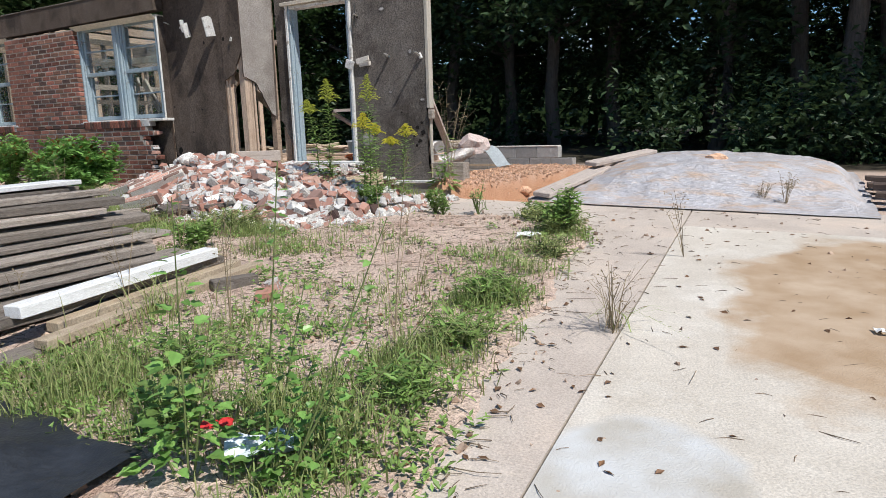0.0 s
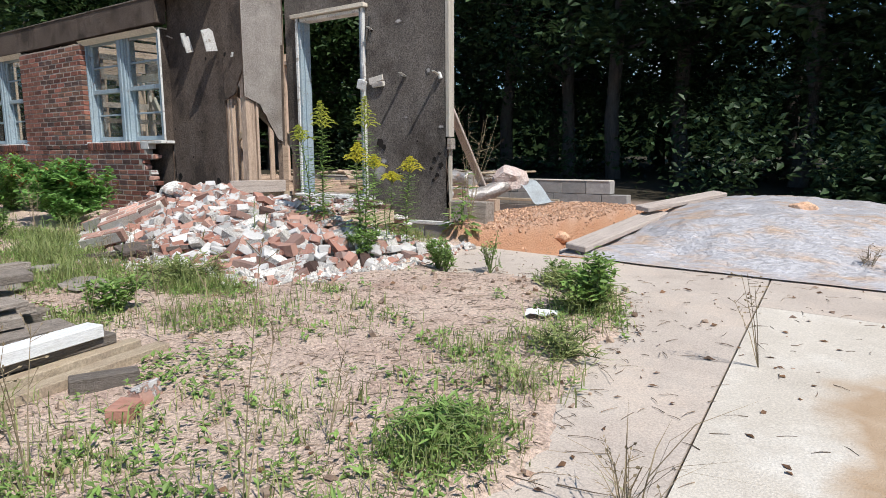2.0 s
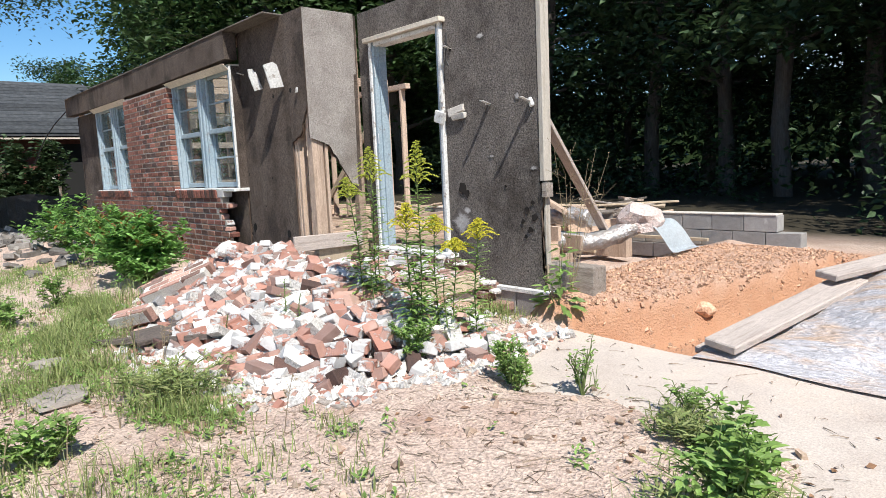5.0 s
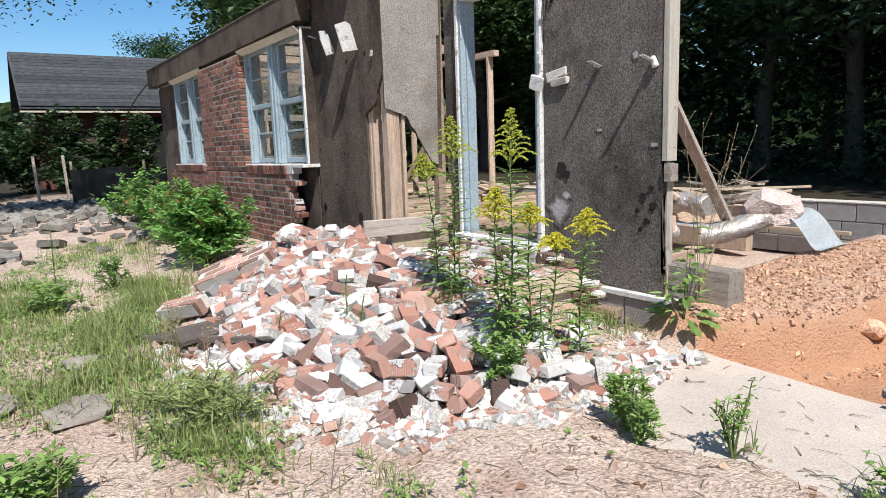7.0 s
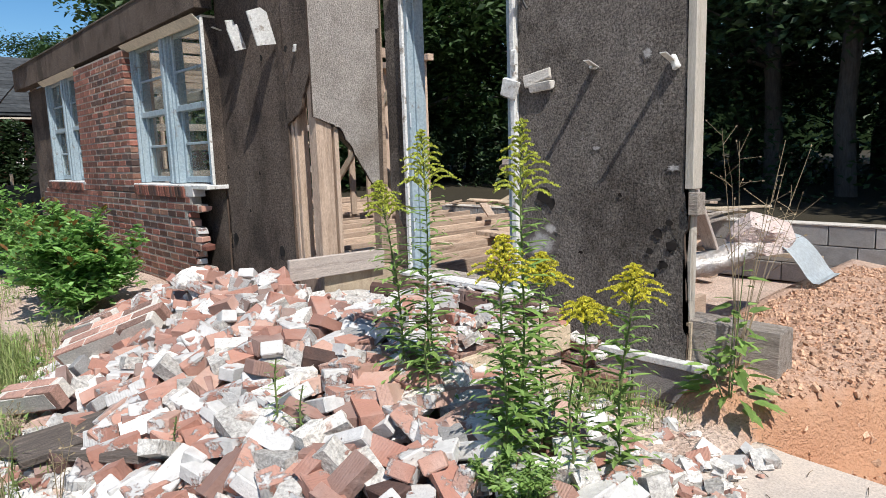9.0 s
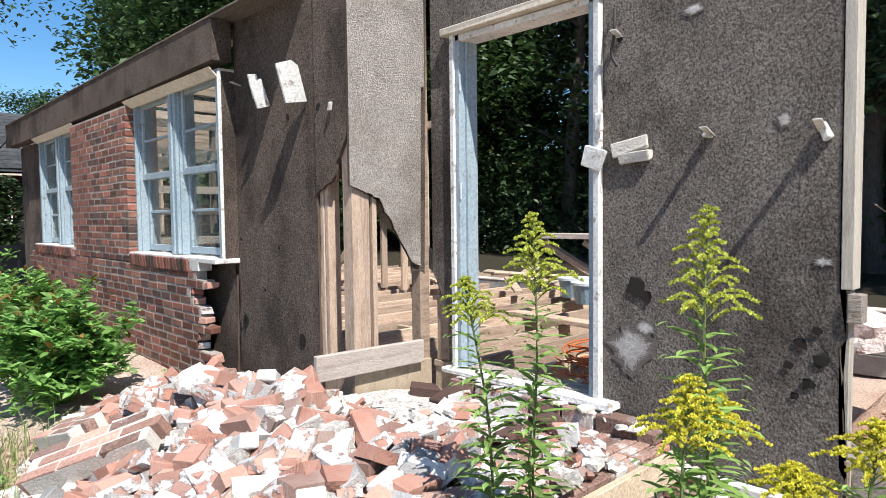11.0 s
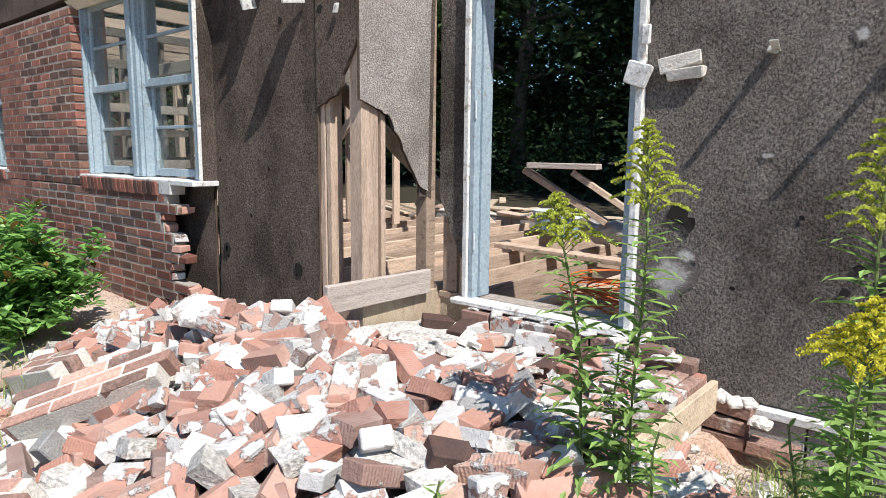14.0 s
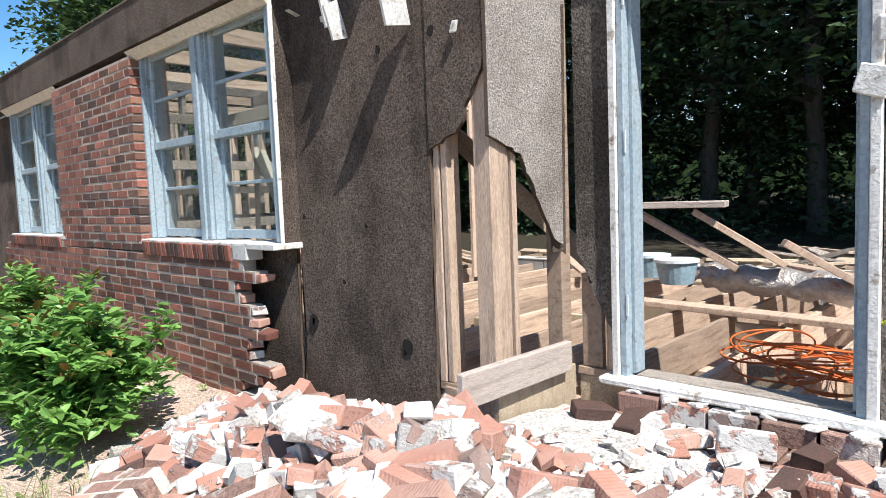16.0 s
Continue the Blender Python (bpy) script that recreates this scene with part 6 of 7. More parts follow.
tall_weed(-1.10, 1.18, 0.85, 3, "tall broad-leaved green weed", 62, 0.058, LEAF_SHRUB)
tall_weed(-0.88, 1.28, 0.95, 4, "tall ragged dark green weed", 95, 0.042, LEAF_SHRUB, (0.05, 0.1))
tall_weed(-0.80, 1.30, 0.80, 5, "leggy green weed leaning over the dirt", 48, 0.042, LEAF_SHRUB, (0.30, 0.14))
tall_weed(-1.4, 1.35, 0.35, 6, "yellow-green weed on the dirt", 60, 0.06)
tall_weed(-3.17, 6.60, 0.66, 7, "broad-leaved weed by the foundation corner", 42, 0.115, LEAF_WEED, (0.02, 0.05), 0.42)
tall_weed(-1.36, 5.36, 0.3, 8, "young broad-leaved weed at the walk's edge", 70, 0.08)


def dry_weed(x, y, h, seed, label, n=8):
    q = random.Random(seed)
    v, f = [], []
    for i in range(n):
        a = q.uniform(0, 6.28)
        k = q.uniform(0.05, 0.3)
        e = Vector((k * h * math.cos(a), k * h * math.sin(a), h * q.uniform(0.6, 1)))
        pts = [Vector((0, 0, 0)), e * 0.4 + Vector((0, 0, 0.08 * h)), e]
        stalk(v, f, pts, 0.003, 0.0012, 3)
        for j in range(7):
            s = q.uniform(0.5, 1)
            p = e * s + Vector((0, 0, 0.08 * h * (1 - s)))
            d = Vector((q.gauss(0, 0.05), q.gauss(0, 0.05), q.uniform(0.0, 0.09))) * h
            stalk(v, f, [p, p + d], 0.0015, 0.001, 3)
            leaf(v, f, p + d, d, rand_dir(q, 0.2), 0.016, 0.010)
    return tagged(put("dry_weed", raw("dry_weed", v, f, STEM_DRY), None, pose(x, y, zr(x, y))), label, "weed")


dry_weed(-3.25, 6.85, 1.15, 1, "spindly seeding weed by the corner post", 9)
dry_weed(-0.26, 2.95, 0.34, 2, "dry grassy stalk in the slab joint", 4)
dry_weed(-1.11, 2.35, 0.85, 3, "thin dry stalk on the dirt", 3)
dry_weed(-2.0, 2.2, 0.7, 4, "thin dry stalk on the dirt", 3)
dry_weed(-0.2, 4.6, 0.5, 5, "thin dry stalk in the slab joint", 4)
dry_weed(0.35, 6.85, 0.35, 6, "grey-green weed at the slab's end", 12)
dry_weed(0.15, 6.9, 0.28, 7, "grey-green weed at the slab's end", 10)
dry_weed(-7.2, 4.5, 0.6, 9, "dry seeding weed on sandy dirt", 7)
dry_weed(-4.6, 3.2, 0.5, 10, "dry seeding weed on sandy dirt", 6)
for i in range(22):
    q = random.Random(300 + i)
    x, y = q.uniform(-5.5, -1.2), q.uniform(1.2, 4.4)
    dry_weed(x, y, q.uniform(0.2, 0.6), 100 + i, "thin dry weed stalk on the sandy ground", q.choice((1, 2, 3)))


def tall_grass(x, y, h, n, seed, mt, label, out=0.5, r=0.1):
    q = random.Random(seed)
    v, f = [], []
    for i in range(n):
        a = q.uniform(0, 6.28)
        d = Vector((math.cos(a), math.sin(a), 0))
        hh = h * q.uniform(0.45, 1.0)
        o = out * q.uniform(0.3, 1.3) * hh
        b0 = Vector((q.gauss(0, r), q.gauss(0, r), 0))
        s = Vector((-d.y, d.x, 0)) * q.uniform(0.0018, 0.0038)
        pts = [b0 + d * o * k * k + Vector((0, 0, hh * (k - 0.45 * out * k ** 3))) for k in (0, 0.33, 0.66, 1.0)]
        k0 = len(v)
        for k, p in enumerate(pts[:3]):
            v += [tuple(p - s * (1 - 0.2 * k)), tuple(p + s * (1 - 0.2 * k))]
        v.append(tuple(pts[3]))
        f += [(k0, k0 + 1, k0 + 3, k0 + 2), (k0 + 2, k0 + 3, k0 + 5, k0 + 4), (k0 + 4, k0 + 5, k0 + 6)]
        if i % 4 == 0:
            for j in range(5):
                leaf(v, f, pts[2].lerp(pts[3], j / 5), d + rand_dir(q, 0.8) * 0.5, Vector((0, 0, 1)), 0.022, 0.005)
    return tagged(put("grass_clump", raw("grass_clump", v, f, mt), None, pose(x, y, zr(x, y) if slab_edge(x, y) < 0 else G(x, y))), label, "grass", kind="stuff")


for i, (x, y, h, n, o, r) in enumerate(((-5.6, 4.0, 0.28, 130, 0.7, 0.16), (-5.05, 4.05, 0.26, 110, 0.7, 0.14), (-4.7, 3.6, 0.32, 100, 0.7, 0.15), (-6.3, 4.3, 0.34, 120, 0.6, 0.18), (-6.9, 4.75, 0.38, 130, 0.6, 0.18), (-3.05, 3.45, 0.38, 60, 0.6, 0.10), (-4.1, 4.05, 0.30, 150, 0.9, 0.16), (-2.5, 2.2, 0.35, 80, 0.7, 0.12), (-1.2, 5.0, 0.30, 110, 1.0, 0.10), (-0.98, 3.7, 0.34, 60, 1.4, 0.08), (-1.15, 4.3, 0.30, 60, 1.2, 0.10), (-0.85, 2.4, 0.30, 90, 1.2, 0.10), (-1.75, 5.6, 0.2, 60, 1.0, 0.08))):
    tall_grass(x, y, h, n, 500 + i, GRASS, "clump of long arching green grass on the dirt", o, r)
tall_grass(-0.27, 3.0, 0.62, 26, 530, STEM_DRY, "spray of long dry grass stalks in the slab joint", 0.7, 0.03)
tall_grass(-0.24, 3.02, 0.30, 12, 531, GRASS, "tuft of sprawling grass in the slab joint", 1.6, 0.03)


# grass, twigs, pebbles: too many to count
def grassy(x, y):
    g = 0.0
    for cx, cy, rx, ry, k in ((-3.95, 4.1, 0.75, 0.32, 1.3), (-4.9, 3.9, 0.7, 0.3, 1.0), (-6.0, 4.1, 0.8, 0.35, 1.0), (-7.0, 4.4, 0.7, 0.4, 0.8), (-3.0, 3.6, 0.4, 0.3, 0.5), (-3.7, 6.3, 0.4, 0.2, 0.9), (-5.4, 3.6, 1.1, 0.5, 0.9), (-7.2, 3.3, 1.6, 0.9, 0.8), (-0.85, 2.1, 0.35, 0.5, 1.4), (-1.15, 4.9, 0.35, 0.4, 1.0), (-0.98, 3.2, 0.3, 0.35, 1.1), (-1.6, 1.6, 0.8, 0.5, 1.0), (-2.2, 2.0, 0.5, 0.8, 0.5), (-1.4, 2.8, 1.0, 0.7, 0.25), (-1.55, 5.5, 0.35, 0.15, 0.9), (-6.6, 4.4, 0.7, 0.35, 0.8), (-3.6, 3.0, 0.5, 0.5, 0.8), (-4.3, 2.2, 0.9, 0.9, 0.6), (-1.3, 3.9, 0.6, 0.5, 0.3), (-9.5, 4.4, 1.4, 0.8, 0.3), (-2.6, 4.0, 0.9, 0.5, 0.18), (-3.6, 6.45, 0.35, 0.12, 0.9), (-2.2, 1.1, 0.6, 0.4, 1.2), (-0.9, 1.5, 0.4, 0.5, 1.0), (-2.9, 4.5, 0.3, 0.1, 0.5)):
        r = ((x - cx) / rx) ** 2 + ((y - cy) / ry) ** 2
        g += k * max(0, 1 - r)
    return g * (0.35 + 1.3 * max(0, 0.35 + N(x, y, 2.4, 9)))


gq = random.Random(99)
v, f = [], []
count = 0
for i in range(400000):
    x, y = gq.uniform(-10.5, -0.3), gq.uniform(0.6, 6.6)
    if gq.random() > grassy(x, y) * 0.55:
        continue
    if slab_edge(x, y) > 0.02 and gq.random() < 0.93:
        continue
    count += 1
    if count > 56000:
        break
    near_ = x > -6
    h = gq.uniform(0.04, 0.16) * (1.2 if grassy(x, y) > 0.8 else 0.8)
    a = gq.uniform(0, 6.28)
    d = Vector((math.cos(a), math.sin(a), 0))
    s = Vector((-d.y, d.x, 0)) * gq.uniform(0.0016, 0.0035)
    b = Vector((x, y, zr(x, y)))
    bend = gq.uniform(0.1, 0.9)
    k = len(v)
    m_ = b + d * h * bend * 0.35 + Vector((0, 0, h * 0.62))
    e = b + d * h * bend + Vector((0, 0, h * (1 - 0.35 * bend)))
    v += [tuple(b - s), tuple(b + s), tuple(m_ - s * 0.8), tuple(m_ + s * 0.8), tuple(e)]
    f += [(k, k + 1, k + 3, k + 2), (k + 2, k + 3, k + 4)]
tagged(new("grass", raw("grass", v, f, GRASS)), "patchy green and straw-coloured grass on sandy dirt", "grass", kind="stuff")
v, f = [], []
for i in range(11000):
    x, y = gq.uniform(-6.5, 3.0), gq.uniform(0.8, 6.6)
    e = slab_edge(x, y)
    if e > 0.1 and gq.random() > (0.07 if x > 0 else 0.12):
        continue
    if heap(x, y) > 0.02:
        continue
    z = max(H(x, y), G(x, y) if e > 0 else -9) + 0.002
    a = gq.gauss(0.5, 0.9) if e < 0.05 else gq.uniform(0, 6.28)
    L = gq.uniform(0.02, 0.10) * (2.2 if gq.random() < 0.06 else 1)
    d = Vector((math.cos(a), math.sin(a), gq.uniform(-0.02, 0.08) if e < 0.05 else gq.uniform(0, 0.015))) * L
    p = Vector((x, y, z))
    stalk(v, f, [p, p + d * 0.5 + Vector((gq.gauss(0, 0.06) * L, gq.gauss(0, 0.06) * L, 0.003)), p + d], gq.uniform(0.0012, 0.003), 0.001, 3)
tagged(new("twigs", raw("twigs", v, f, TWIG)), "dry twigs and straw scattered on the ground", "twigs", kind="stuff")
v, f = [], []
for i in range(2600):
    x, y = gq.uniform(-7.5, 2.6), gq.uniform(0.9, 6.5)
    e = slab_edge(x, y)
    if e > 0.1 and gq.random() > 0.12:
        continue
    z = max(H(x, y), G(x, y) if e > 0 else -9)
    s = (0.5 if e > 0.1 else 1.0) * gq.choice((0.006, 0.009, 0.014, 0.03)) * gq.uniform(0.6, 1.3)
    joined_brick(pose(x, y, z + 0.2 * s, gq.uniform(0, 90), gq.uniform(0, 60), gq.uniform(0, 360)), s * 1.4, s, s * 0.6, (v, f))
PEBBLE = mat("pebbles", (0.42, 0.33, 0.25), (0.30, 0.20, 0.15), 10, 0.95, 0.5, 60, rand=0.4, island=True)
tagged(new("pebbles", raw("pebbles", v, f, PEBBLE)), "pebbles and brick crumbs strewn on the ground", "pebbles", kind="stuff")
v, f = [], []
for i in range(700):
    x, y = gq.choice((gq.gauss(-0.5, 0.5), gq.uniform(-5, 2.5))), gq.uniform(1.0, 6.5)
    if slab_edge(x, y) > 0.1 and gq.random() < 0.7:
        continue
    z = max(H(x, y), G(x, y) if slab_edge(x, y) > 0 else -9) + 0.004
    leaf(v, f, Vector((x, y, z)), rand_dir(gq, 0.1), Vector((gq.gauss(0, 0.4), gq.gauss(0, 0.4), 1)), gq.uniform(0.02, 0.055), gq.uniform(0.012, 0.03))
DEAD = leafy("dead_leaf", (0.22, 0.12, 0.06), (0.14, 0.08, 0.05), 0.1)
tagged(new("dead_leaves", raw("dead_leaves", v, f, DEAD)), "curled brown dead leaves on the ground", "leaves", kind="stuff")
# creeping weeds close to the soil
v, f = [], []
count = 0
for i in range(300000):
    x, y = gq.uniform(-10.5, -0.3), gq.uniform(0.6, 6.0)
    g = grassy(x, y) + 0.5 * smooth(0.18, 0.5, N(x, y, 1.5, 21)) * smooth(4.6, 3.4, y) + 0.10 * smooth(0.2, 0.45, N(x, y, 3.5, 33)) * (slab_edge(x, y) < -0.1)
    if gq.random() > 0.35 * g or slab_edge(x, y) > 0.05 or heap(x, y) > 0.05:
        continue
    count += 1
    if count > 5200:
        break
    z = zr(x, y)
    for k in range(5):
        d = rand_dir(gq, gq.uniform(0.1, 1.0))
        L = gq.uniform(0.02, 0.05)
        leaf(v, f, Vector((x + gq.gauss(0, 0.02), y + gq.gauss(0, 0.02), z + gq.uniform(0.005, 0.05))), d, Vector((0, 0, 1)), L, L * 0.45)
tagged(new("creeping_weeds", raw("creeping_weeds", v, f, LEAF_WEED)), "low creeping green weeds on the dirt", "weeds", kind="stuff")
# rubble strewn beyond the shrubs
v, f = [], []
for i in range(1500):
    x, y = gq.uniform(-19, -9.5), gq.uniform(2.2, 6.0)
    if gq.random() > 0.25 + 0.9 * smooth(-12.5, -14, x):
        continue
    s = gq.choice((0.03, 0.06, 0.1, 0.16)) * gq.uniform(0.6, 1.2)
    joined_brick(pose(x, y, H(x, y) + 0.25 * s, gq.uniform(-30, 30), gq.uniform(-30, 30), gq.uniform(0, 360)), s * 1.6, s, s * 0.5, (v, f))
# grey debris, darkened further to carry the trees' dappled shade in its colour
GREYBITS = mat("grey_debris", (0.26, 0.245, 0.225), (0.13, 0.115, 0.10), 10, 0.95, 0.5, 60, rand=0.5, island=True)
tagged(new("debris", raw("debris", v, f, GREYBITS)), "grey broken debris strewn over the yard", "debris", kind="stuff")
for x, y, r, rz in ((-4.5, 3.64, 0.16, 10), (-5.3, 3.75, 0.11, 40), (-4.9, 3.3, 0.12, 0)):
    tagged(put("stone", clump_mesh(r, STONE, int(-x * 10), "stone", 0.3), None, pose(x, y, H(x, y) + 0.02, 0, 0, rz)), "flat broken slab of stone on the dirt", "stone")


# ---- neighbouring house ----
nb = thing("neighbor_house", "low red brick neighbouring house with a dark shingle roof", "house", (-26, 4.6, 0.3))
NBRICK = mat("neighbor_brick", (0.16, 0.06, 0.045), (0.11, 0.045, 0.035), 12, 0.9, 0.4, 60)
bm = bmesh.new()
box(bm, (-6.5, 0.3, -0.3), (-0.6, 11, 2.9), None, 0.02)
nw = part("wall", bm, NBRICK, nb)
roofm = bmesh.new()
prof = [(0.0, 2.95), (-3.6, 5.1), (-7.2, 2.95), (-7.2, 2.80), (-3.6, 4.95), (0.0, 2.80)]
a_ = [roofm.verts.new((x, -0.1, z)) for x, z in prof]
b_ = [roofm.verts.new((x, 11.4, z)) for x, z in prof]
for i in range(6):
    roofm.faces.new((a_[i], b_[i], b_[(i + 1) % 6], a_[(i + 1) % 6]))
roofm.faces.new((a_[0], a_[1], a_[4], a_[5]))
roofm.faces.new((a_[1], a_[2], a_[3], a_[4]))
bmesh.ops.recalc_face_normals(roofm, faces=roofm.faces)
roof = part("roof", roofm, SHINGLE, nb, "dark weathered shingle roof")
sh = brick_mesh("shingle_course", 0.30, 11.4, 0.012, SHINGLE, 0, 0)
for i in range(15):
    put("shingle_course", sh, roof, Matrix.Translation((-0.1 - 0.24 * i, 5.65, 3.03 + 0.1433 * i)) @ Matrix.Rotation(radians(29), 4, "Y"))
gb = bmesh.new()
vs_ = [gb.verts.new(p) for p in ((-0.6, 0.3, 2.9), (-6.5, 0.3, 2.9), (-3.6, 0.3, 4.9))]
gb.faces.new(vs_)
part("gable", gb, mat("dark_siding", (0.10, 0.10, 0.10), (0.07, 0.07, 0.07), 5, 0.8, 0.3, 40), nb)
boxed("fascia", (-0.06, -0.1, 2.74), (0.0, 11.4, 2.86), CREAM, nb)
# the wall is uncut; a near-black panel paints the shade inside the porch
boxed("porch_opening", (-0.598, 3.8, 0.1), (-0.55, 5.4, 2.6), plain("opening_shade", (0.01, 0.01, 0.01), 0.9), nb, 0)
boxed("porch_post", (-0.5, 3.4, 0.0), (-0.3, 3.65, 2.8), PAINT_WHITE, nb)
boxed("window", (-0.598, 1.0, 1.0), (-0.56, 2.2, 2.2), GLASS, nb, 0)
boxed("step", (-0.5, 3.7, -0.2), (0.6, 5.5, 0.35), MORTAR, nb)
for i, (x, y, h, r) in enumerate(((-24.4, 5.4, 2.9, 1.0), (-24.2, 6.6, 2.6, 0.9), (-24.6, 4.4, 2.4, 1.0), (-23.6, 3.2, 2.0, 1.1), (-24.0, 7.6, 2.4, 0.7), (-22.5, 2.2, 1.6, 1.0), (-23.0, 5.6, 1.2, 0.9))):
    bushy("bush", x, y, 0.3, r, r, h, 1500, LEAF_DARK, 60 + i, "dark vine-covered bush before the neighbouring house", "bush", 0.22, 0.55, None, 16)
fence = thing("silt_fence", "black fabric silt fence on wooden stakes", "fence", (-17.5, 4.9, 0.50), 34)
bm = bmesh.new()
cols_ = [[bm.verts.new((0.25 * i, 0.05 * math.sin(i * 1.3), 0.78 * j / 3 - 0.012 * math.sin(i * 0.9) * j)) for j in range(4)] for i in range(18)]
for a, b in zip(cols_, cols_[1:]):
    for j in range(3):
        bm.faces.new((a[j], b[j], b[j + 1], a[j + 1]))
bmesh.ops.solidify(bm, geom=bm.faces[:], thickness=0.01)
part("fabric", bm, BLACK_PLASTIC, fence)
for x in (0.0, 2.1, 4.2):
    boxed("stake", (x - 0.02, 0.03, -0.1), (x + 0.02, 0.07, 0.95), WOOD_NEW, fence)
for x, y in ((-17.9, 4.3), (-18.2, 4.9)):
    tagged(boxed("stake", (-0.03, -0.03, 0), (0.03, 0.03, 1.3), WOOD_GREY, None, 0.004, "", pose(x, y, 0.3, 2, 3, 0)), "weathered wooden stake in the yard", "stake")


# ---- trees ----
def tree_mesh(seed, h, crown0, r, leaves, L, trunk_r):
    q = random.Random(seed)
    tv, tf, lv, lf = [], [], [], []
    pts = [Vector((0.15 * math.sin(i * 0.9 + seed), 0.15 * math.cos(i * 0.7 + seed), h * 0.92 * i / 10)) for i in range(11)]
    pts[0] = Vector((0, 0, -0.3))
    stalk(tv, tf, pts, trunk_r, trunk_r * 0.25, 10)
    clumps = []
    for i in range(26):
        k = crown0 + (1 - crown0) * (i + 0.5) / 26
        a = i * 2.4 + q.uniform(-0.5, 0.5)
        t_ = (k - crown0) / (1 - crown0)
        reach = r * (0.55 + 0.45 * math.sin(math.pi * min(1, t_ + 0.15))) * q.uniform(0.7, 1.1)
        b = pts[min(10, int(k * 10))]
        e = b + Vector((reach * math.cos(a), reach * math.sin(a), reach * q.uniform(0.0, 0.35)))
        mid = b.lerp(e, 0.5) + Vector((0, 0, 0.1 * reach))
        stalk(tv, tf, [b, mid, e], trunk_r * 0.28 * (1.2 - t_), 0.015, 5)
        clumps += [(e, 0.30 * r), (mid, 0.22 * r), (mid.lerp(e, 0.5) + Vector((q.gauss(0, 0.3), q.gauss(0, 0.3), q.gauss(0, 0.3))), 0.26 * r)]
    for i in range(leaves):
        c, cr = q.choice(clumps)
        d = Vector((q.gauss(0, 1), q.gauss(0, 1), q.gauss(0, 0.75)))
        p = c + d.normalized() * cr * q.random() ** 0.45
        ll = L * q.uniform(0.6, 1.3)
        leaf(lv, lf, p, rand_dir(q, q.uniform(-0.8, 0.4)), Vector((q.gauss(0, 0.5), q.gauss(0, 0.5), 1)), ll, ll * 0.6)
    return raw("trunk", tv, tf, BARK, True), lv, lf


def tree(kind_, mt, label):
    me, lv, lf = kind_
    ob = tagged(new("tree"), label, "tree", "trees around the lot")
    put("trunk", me, ob)
    put("crown", raw("crown", lv, lf, mt), ob)
    return ob


T = [tree(tree_mesh(1, 16, 0.22, 4.0, 11000, 0.22, 0.22), LEAF_DARK, "tall dark woodland tree with dense foliage"),
     tree(tree_mesh(2, 18, 0.24, 3.6, 11000, 0.22, 0.2), LEAF_DARK, "tall slender woodland tree with dark foliage"),
     tree(tree_mesh(3, 14, 0.20, 4.2, 10000, 0.22, 0.22), LEAF_DARK, "broad dark woodland tree"),
     tree(tree_mesh(4, 13, 0.18, 4.6, 22000, 0.24, 0.25), LEAF, "leafy green hardwood tree in sunlight")]
# the first three are added to shade the woods' edge, two out of view
places = [(0, 8.5, 13.6), (1, 1.2, 15.6), (1, 6.2, 16.8), (1, -6.0, 18.5), (1, 0.4, 18.6), (0, -8.0, 20.0), (1, -10.6, 20.8), (0, -14.1, 20.2), (1, -4.6, 20.0), (2, -1.7, 19.0), (1, 2.0, 19.5), (0, 5.0, 17.5), (2, 8.5, 18.0), (0, -6.2, 25), (2, -11.5, 26), (1, -2.5, 25), (2, 1.5, 26), (0, -17.5, 23), (2, -20.5, 20), (1, -16, 28), (0, 12, 22), (2, 6, 25), (1, -23, 25), (2, -8.5, 31), (0, -3.5, 32), (1, 3.5, 33), (2, -14, 34), (0, -20, 33), (1, -27, 31), (2, 10, 31), (0, -26, 21), (2, -30, 24)]
tq = random.Random(6)
used = set()
for k, x, y in places:
    m = pose(x, y, 0.3, tq.uniform(-2, 2), tq.uniform(-2, 2), tq.uniform(0, 360)) @ Matrix.Scale(tq.uniform(0.9, 1.15), 4)
    if k in used:
        c = copy_thing(T[k], m)
        c.scale = [tq.uniform(0.88, 1.18)] * 3
    else:
        T[k].matrix_basis = m
        used.add(k)
T[3].matrix_basis = pose(-21.0, 13.5, 0.3, 0, 0, 30)
# the first copy is added, mostly out of view, to shade the neighbouring yard
for x, y, s in ((-20.0, -0.6, 0.8), (-18.5, 12.6, 0.95), (-30, 14.5, 0.9), (-36, 17, 1.1), (-17.5, 16.5, 1.0), (-25, 17, 1.05), (-44, 13, 0.7), (-24, 21, 1.1)):
    c = copy_thing(T[3], pose(x, y, 0.3, 0, 0, tq.uniform(0, 360)))
    c.scale = [s] * 3
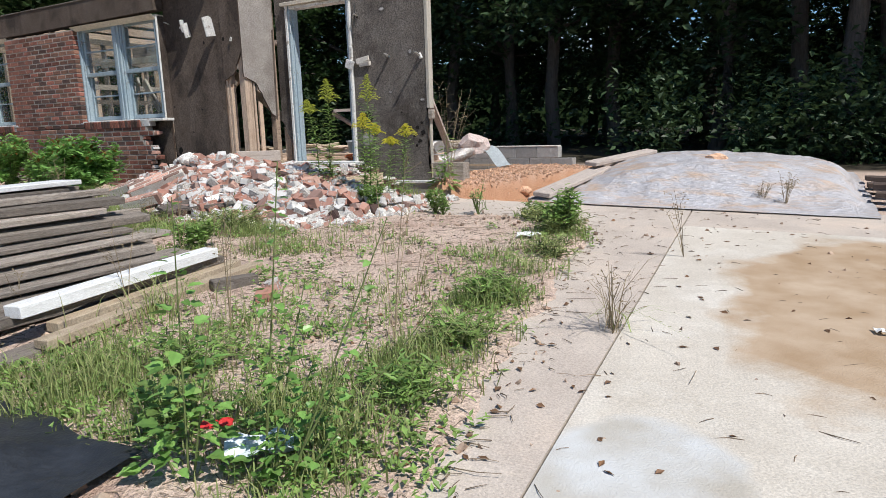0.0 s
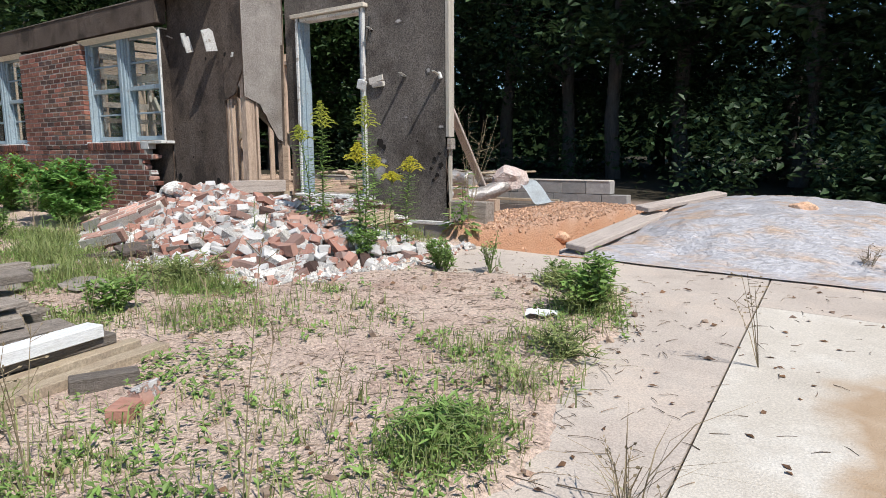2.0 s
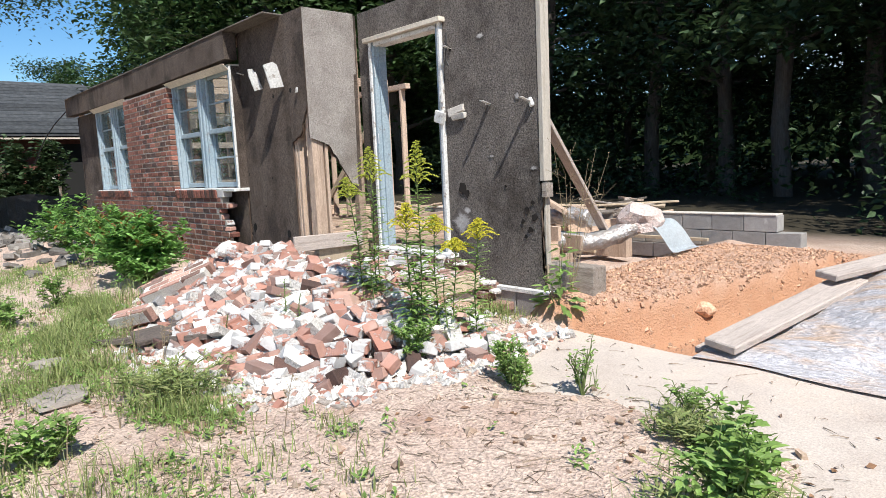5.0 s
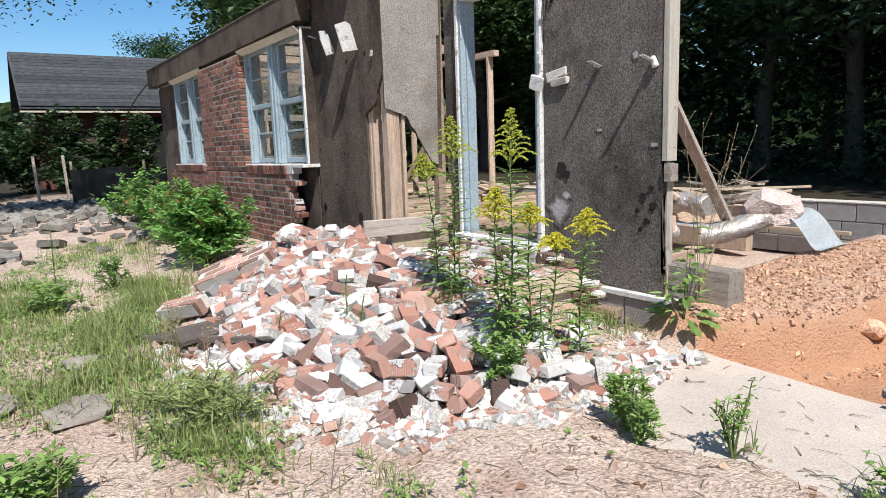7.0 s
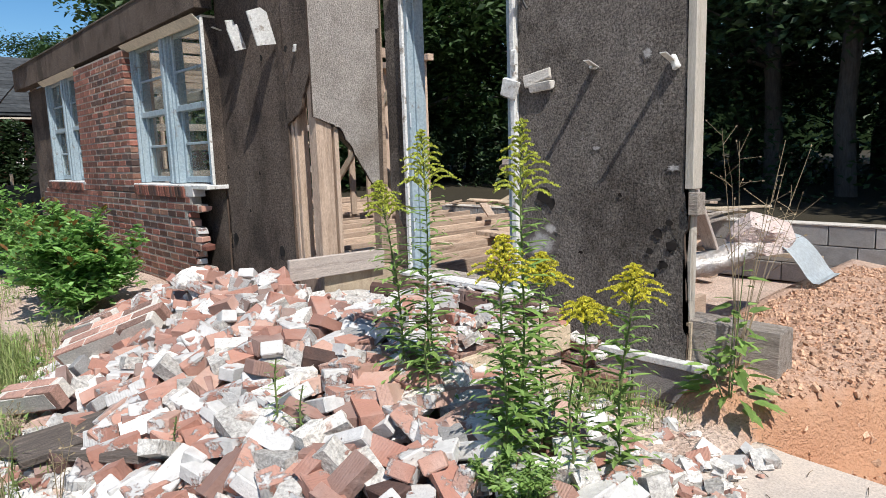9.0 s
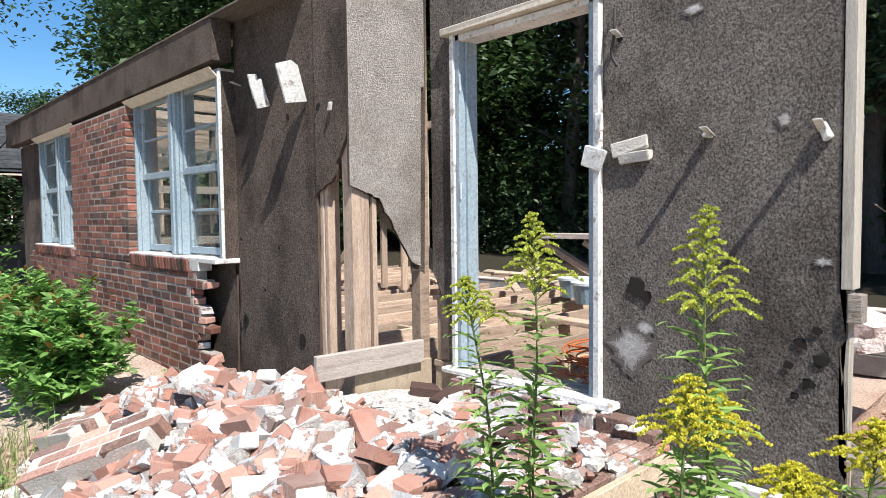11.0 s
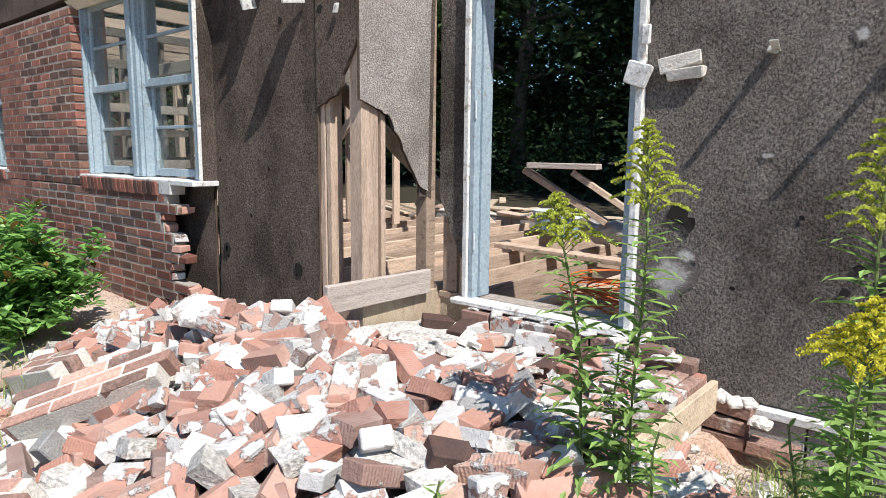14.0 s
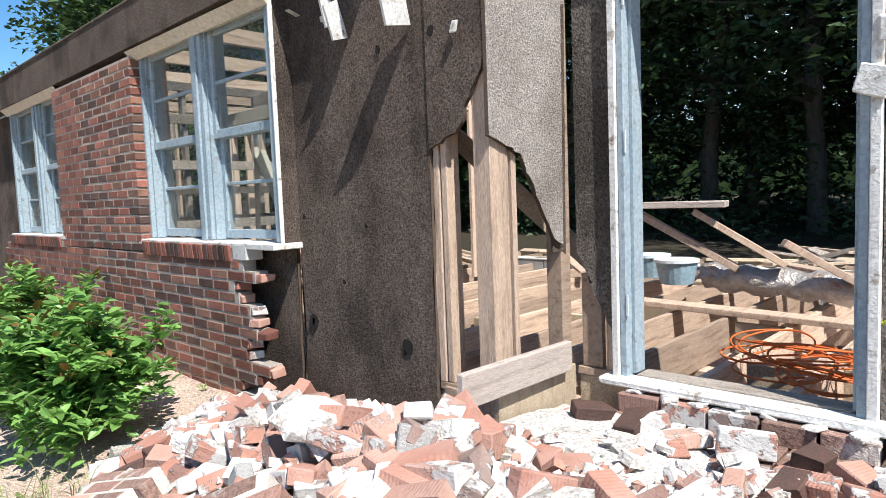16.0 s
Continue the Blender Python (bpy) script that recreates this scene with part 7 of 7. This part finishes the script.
# overhanging limb at the yard's edge
v, f, lv, lf = [], [], [], []
base = Vector((-15.5, 0.2, 0.3))
stalk(v, f, [base, base + Vector((0.1, 0.3, 3)), base + Vector((0.1, 1.0, 6)), base + Vector((0.2, 1.2, 8.5))], 0.24, 0.12, 9)
for i in range(12):
    a = tq.uniform(0, 6.28)
    s0 = base + Vector((0.1, 1.0, 5.2 + 0.28 * i))
    e = s0 + Vector((3.8 * math.cos(a), 3.8 * math.sin(a), tq.uniform(-0.5, 1.2)))
    if i < 5:
        e = Vector((-13.4 + 0.2 * i, 3.4 + 0.62 * i, 4.35 + 0.10 * i))
    stalk(v, f, [s0, s0.lerp(e, 0.5) + Vector((0, 0, 0.4)), e], 0.07, 0.015, 5)
    for j in range(2600 if i < 5 else 800):
        p = s0.lerp(e, tq.uniform(0.35, 1.05)) + Vector((tq.gauss(0, 0.35), tq.gauss(0, 0.35), tq.gauss(-0.1, 0.28)))
        leaf(lv, lf, p, rand_dir(tq, tq.uniform(-0.9, 0.2)), Vector((0, 0, 1)), 0.085 * tq.uniform(0.6, 1.2), 0.05)
ov = tagged(new("tree"), "hardwood tree with leafy boughs hanging over the yard", "tree", "trees around the lot")
put("trunk", raw("trunk", v, f, BARK, True), ov)
put("crown", raw("crown", lv, lf, LEAF), ov)


# undergrowth and far woods
def woods(name, n, xr, yr, zr_, L, mt, seed, label, dens):
    q = random.Random(seed)
    v, f = [], []
    while len(v) < 4 * n:
        x, y, z = q.uniform(*xr), q.uniform(*yr), q.uniform(*zr_)
        if dens(x, y, z) < q.random():
            continue
        ll = L * q.uniform(0.5, 1.4)
        leaf(v, f, Vector((x, y, z)), rand_dir(q, q.uniform(-0.9, 0.4)), Vector((q.gauss(0, 0.5), q.gauss(0, 0.5), 1)), ll, ll * 0.55)
    tagged(new(name, raw(name, v, f, mt)), label, "woods", kind="stuff")


def clumpy(x, y, z, s=0.55):
    return smooth(-0.12, 0.25, noise.noise((x * s, y * s, z * s)))


woods("undergrowth", 9000, (-30, 16), (16.5, 23), (0.3, 7), 0.17, LEAF, 7, "lighter green saplings among the woods", lambda x, y, z: smooth(0.12, 0.4, noise.noise((x * 0.45, y * 0.45, z * 0.4 + 9))))
woods("undergrowth", 30000, (-30, 16), (16.5, 22), (0.1, 4.5), 0.15, LEAF_DARK, 1, "dark leafy undergrowth at the edge of the woods", lambda x, y, z: smooth(0.05, 0.3, noise.noise((x * 0.55, y * 0.55, z * 0.55))) * smooth(3.2, 0.3, z - 0.4 * (y - 16.5)))
woods("undergrowth", 26000, (-4, 15), (12.4, 16.5), (0.1, 3.2), 0.15, LEAF_DARK, 11, "dark leafy brush just behind the lot", lambda x, y, z: smooth(-0.05, 0.25, noise.noise((x * 0.6, y * 0.6, z * 0.6 + 4))) * smooth(2.6, 0.2, z - 0.3 * (y - 12.4)) * smooth(-4, -1, x))
woods("far_woods", 52000, (-60, 40), (24, 46), (0.2, 15), 0.6, LEAF_DARK, 2, "deep shaded woods behind the lot", lambda x, y, z: 0.15 + clumpy(x, y, z, 0.3) * smooth(16, 9, z))
woods("far_woods", 14000, (-75, -48), (-30, 30), (0.2, 5.5), 0.6, LEAF, 3, "distant trees beyond the neighbouring house", lambda x, y, z: clumpy(x, y, z, 0.3) * smooth(5.5, 3, z))
bd = []
for i in range(61):
    a = radians(-20 + 4 * i)
    bd.append((80 * math.cos(a) - 5, 80 * math.sin(a)))
vv = []
for k, (x, y) in enumerate(bd):
    vv += [(x, y, -1), (x, y, 9 + 2.5 * N(k * 0.7, 1) + 1.5 * N(k * 2.3, 4))]
BACK = mat("far_foliage", (0.02, 0.035, 0.014), (0.035, 0.055, 0.02), 0.5, 1.0, 0.5, 2, spec=0.0)
structure("backdrop", raw("backdrop", vv, [(2 * i, 2 * i + 2, 2 * i + 3, 2 * i + 1) for i in range(60)], BACK), "distant line of dark trees", "backdrop")
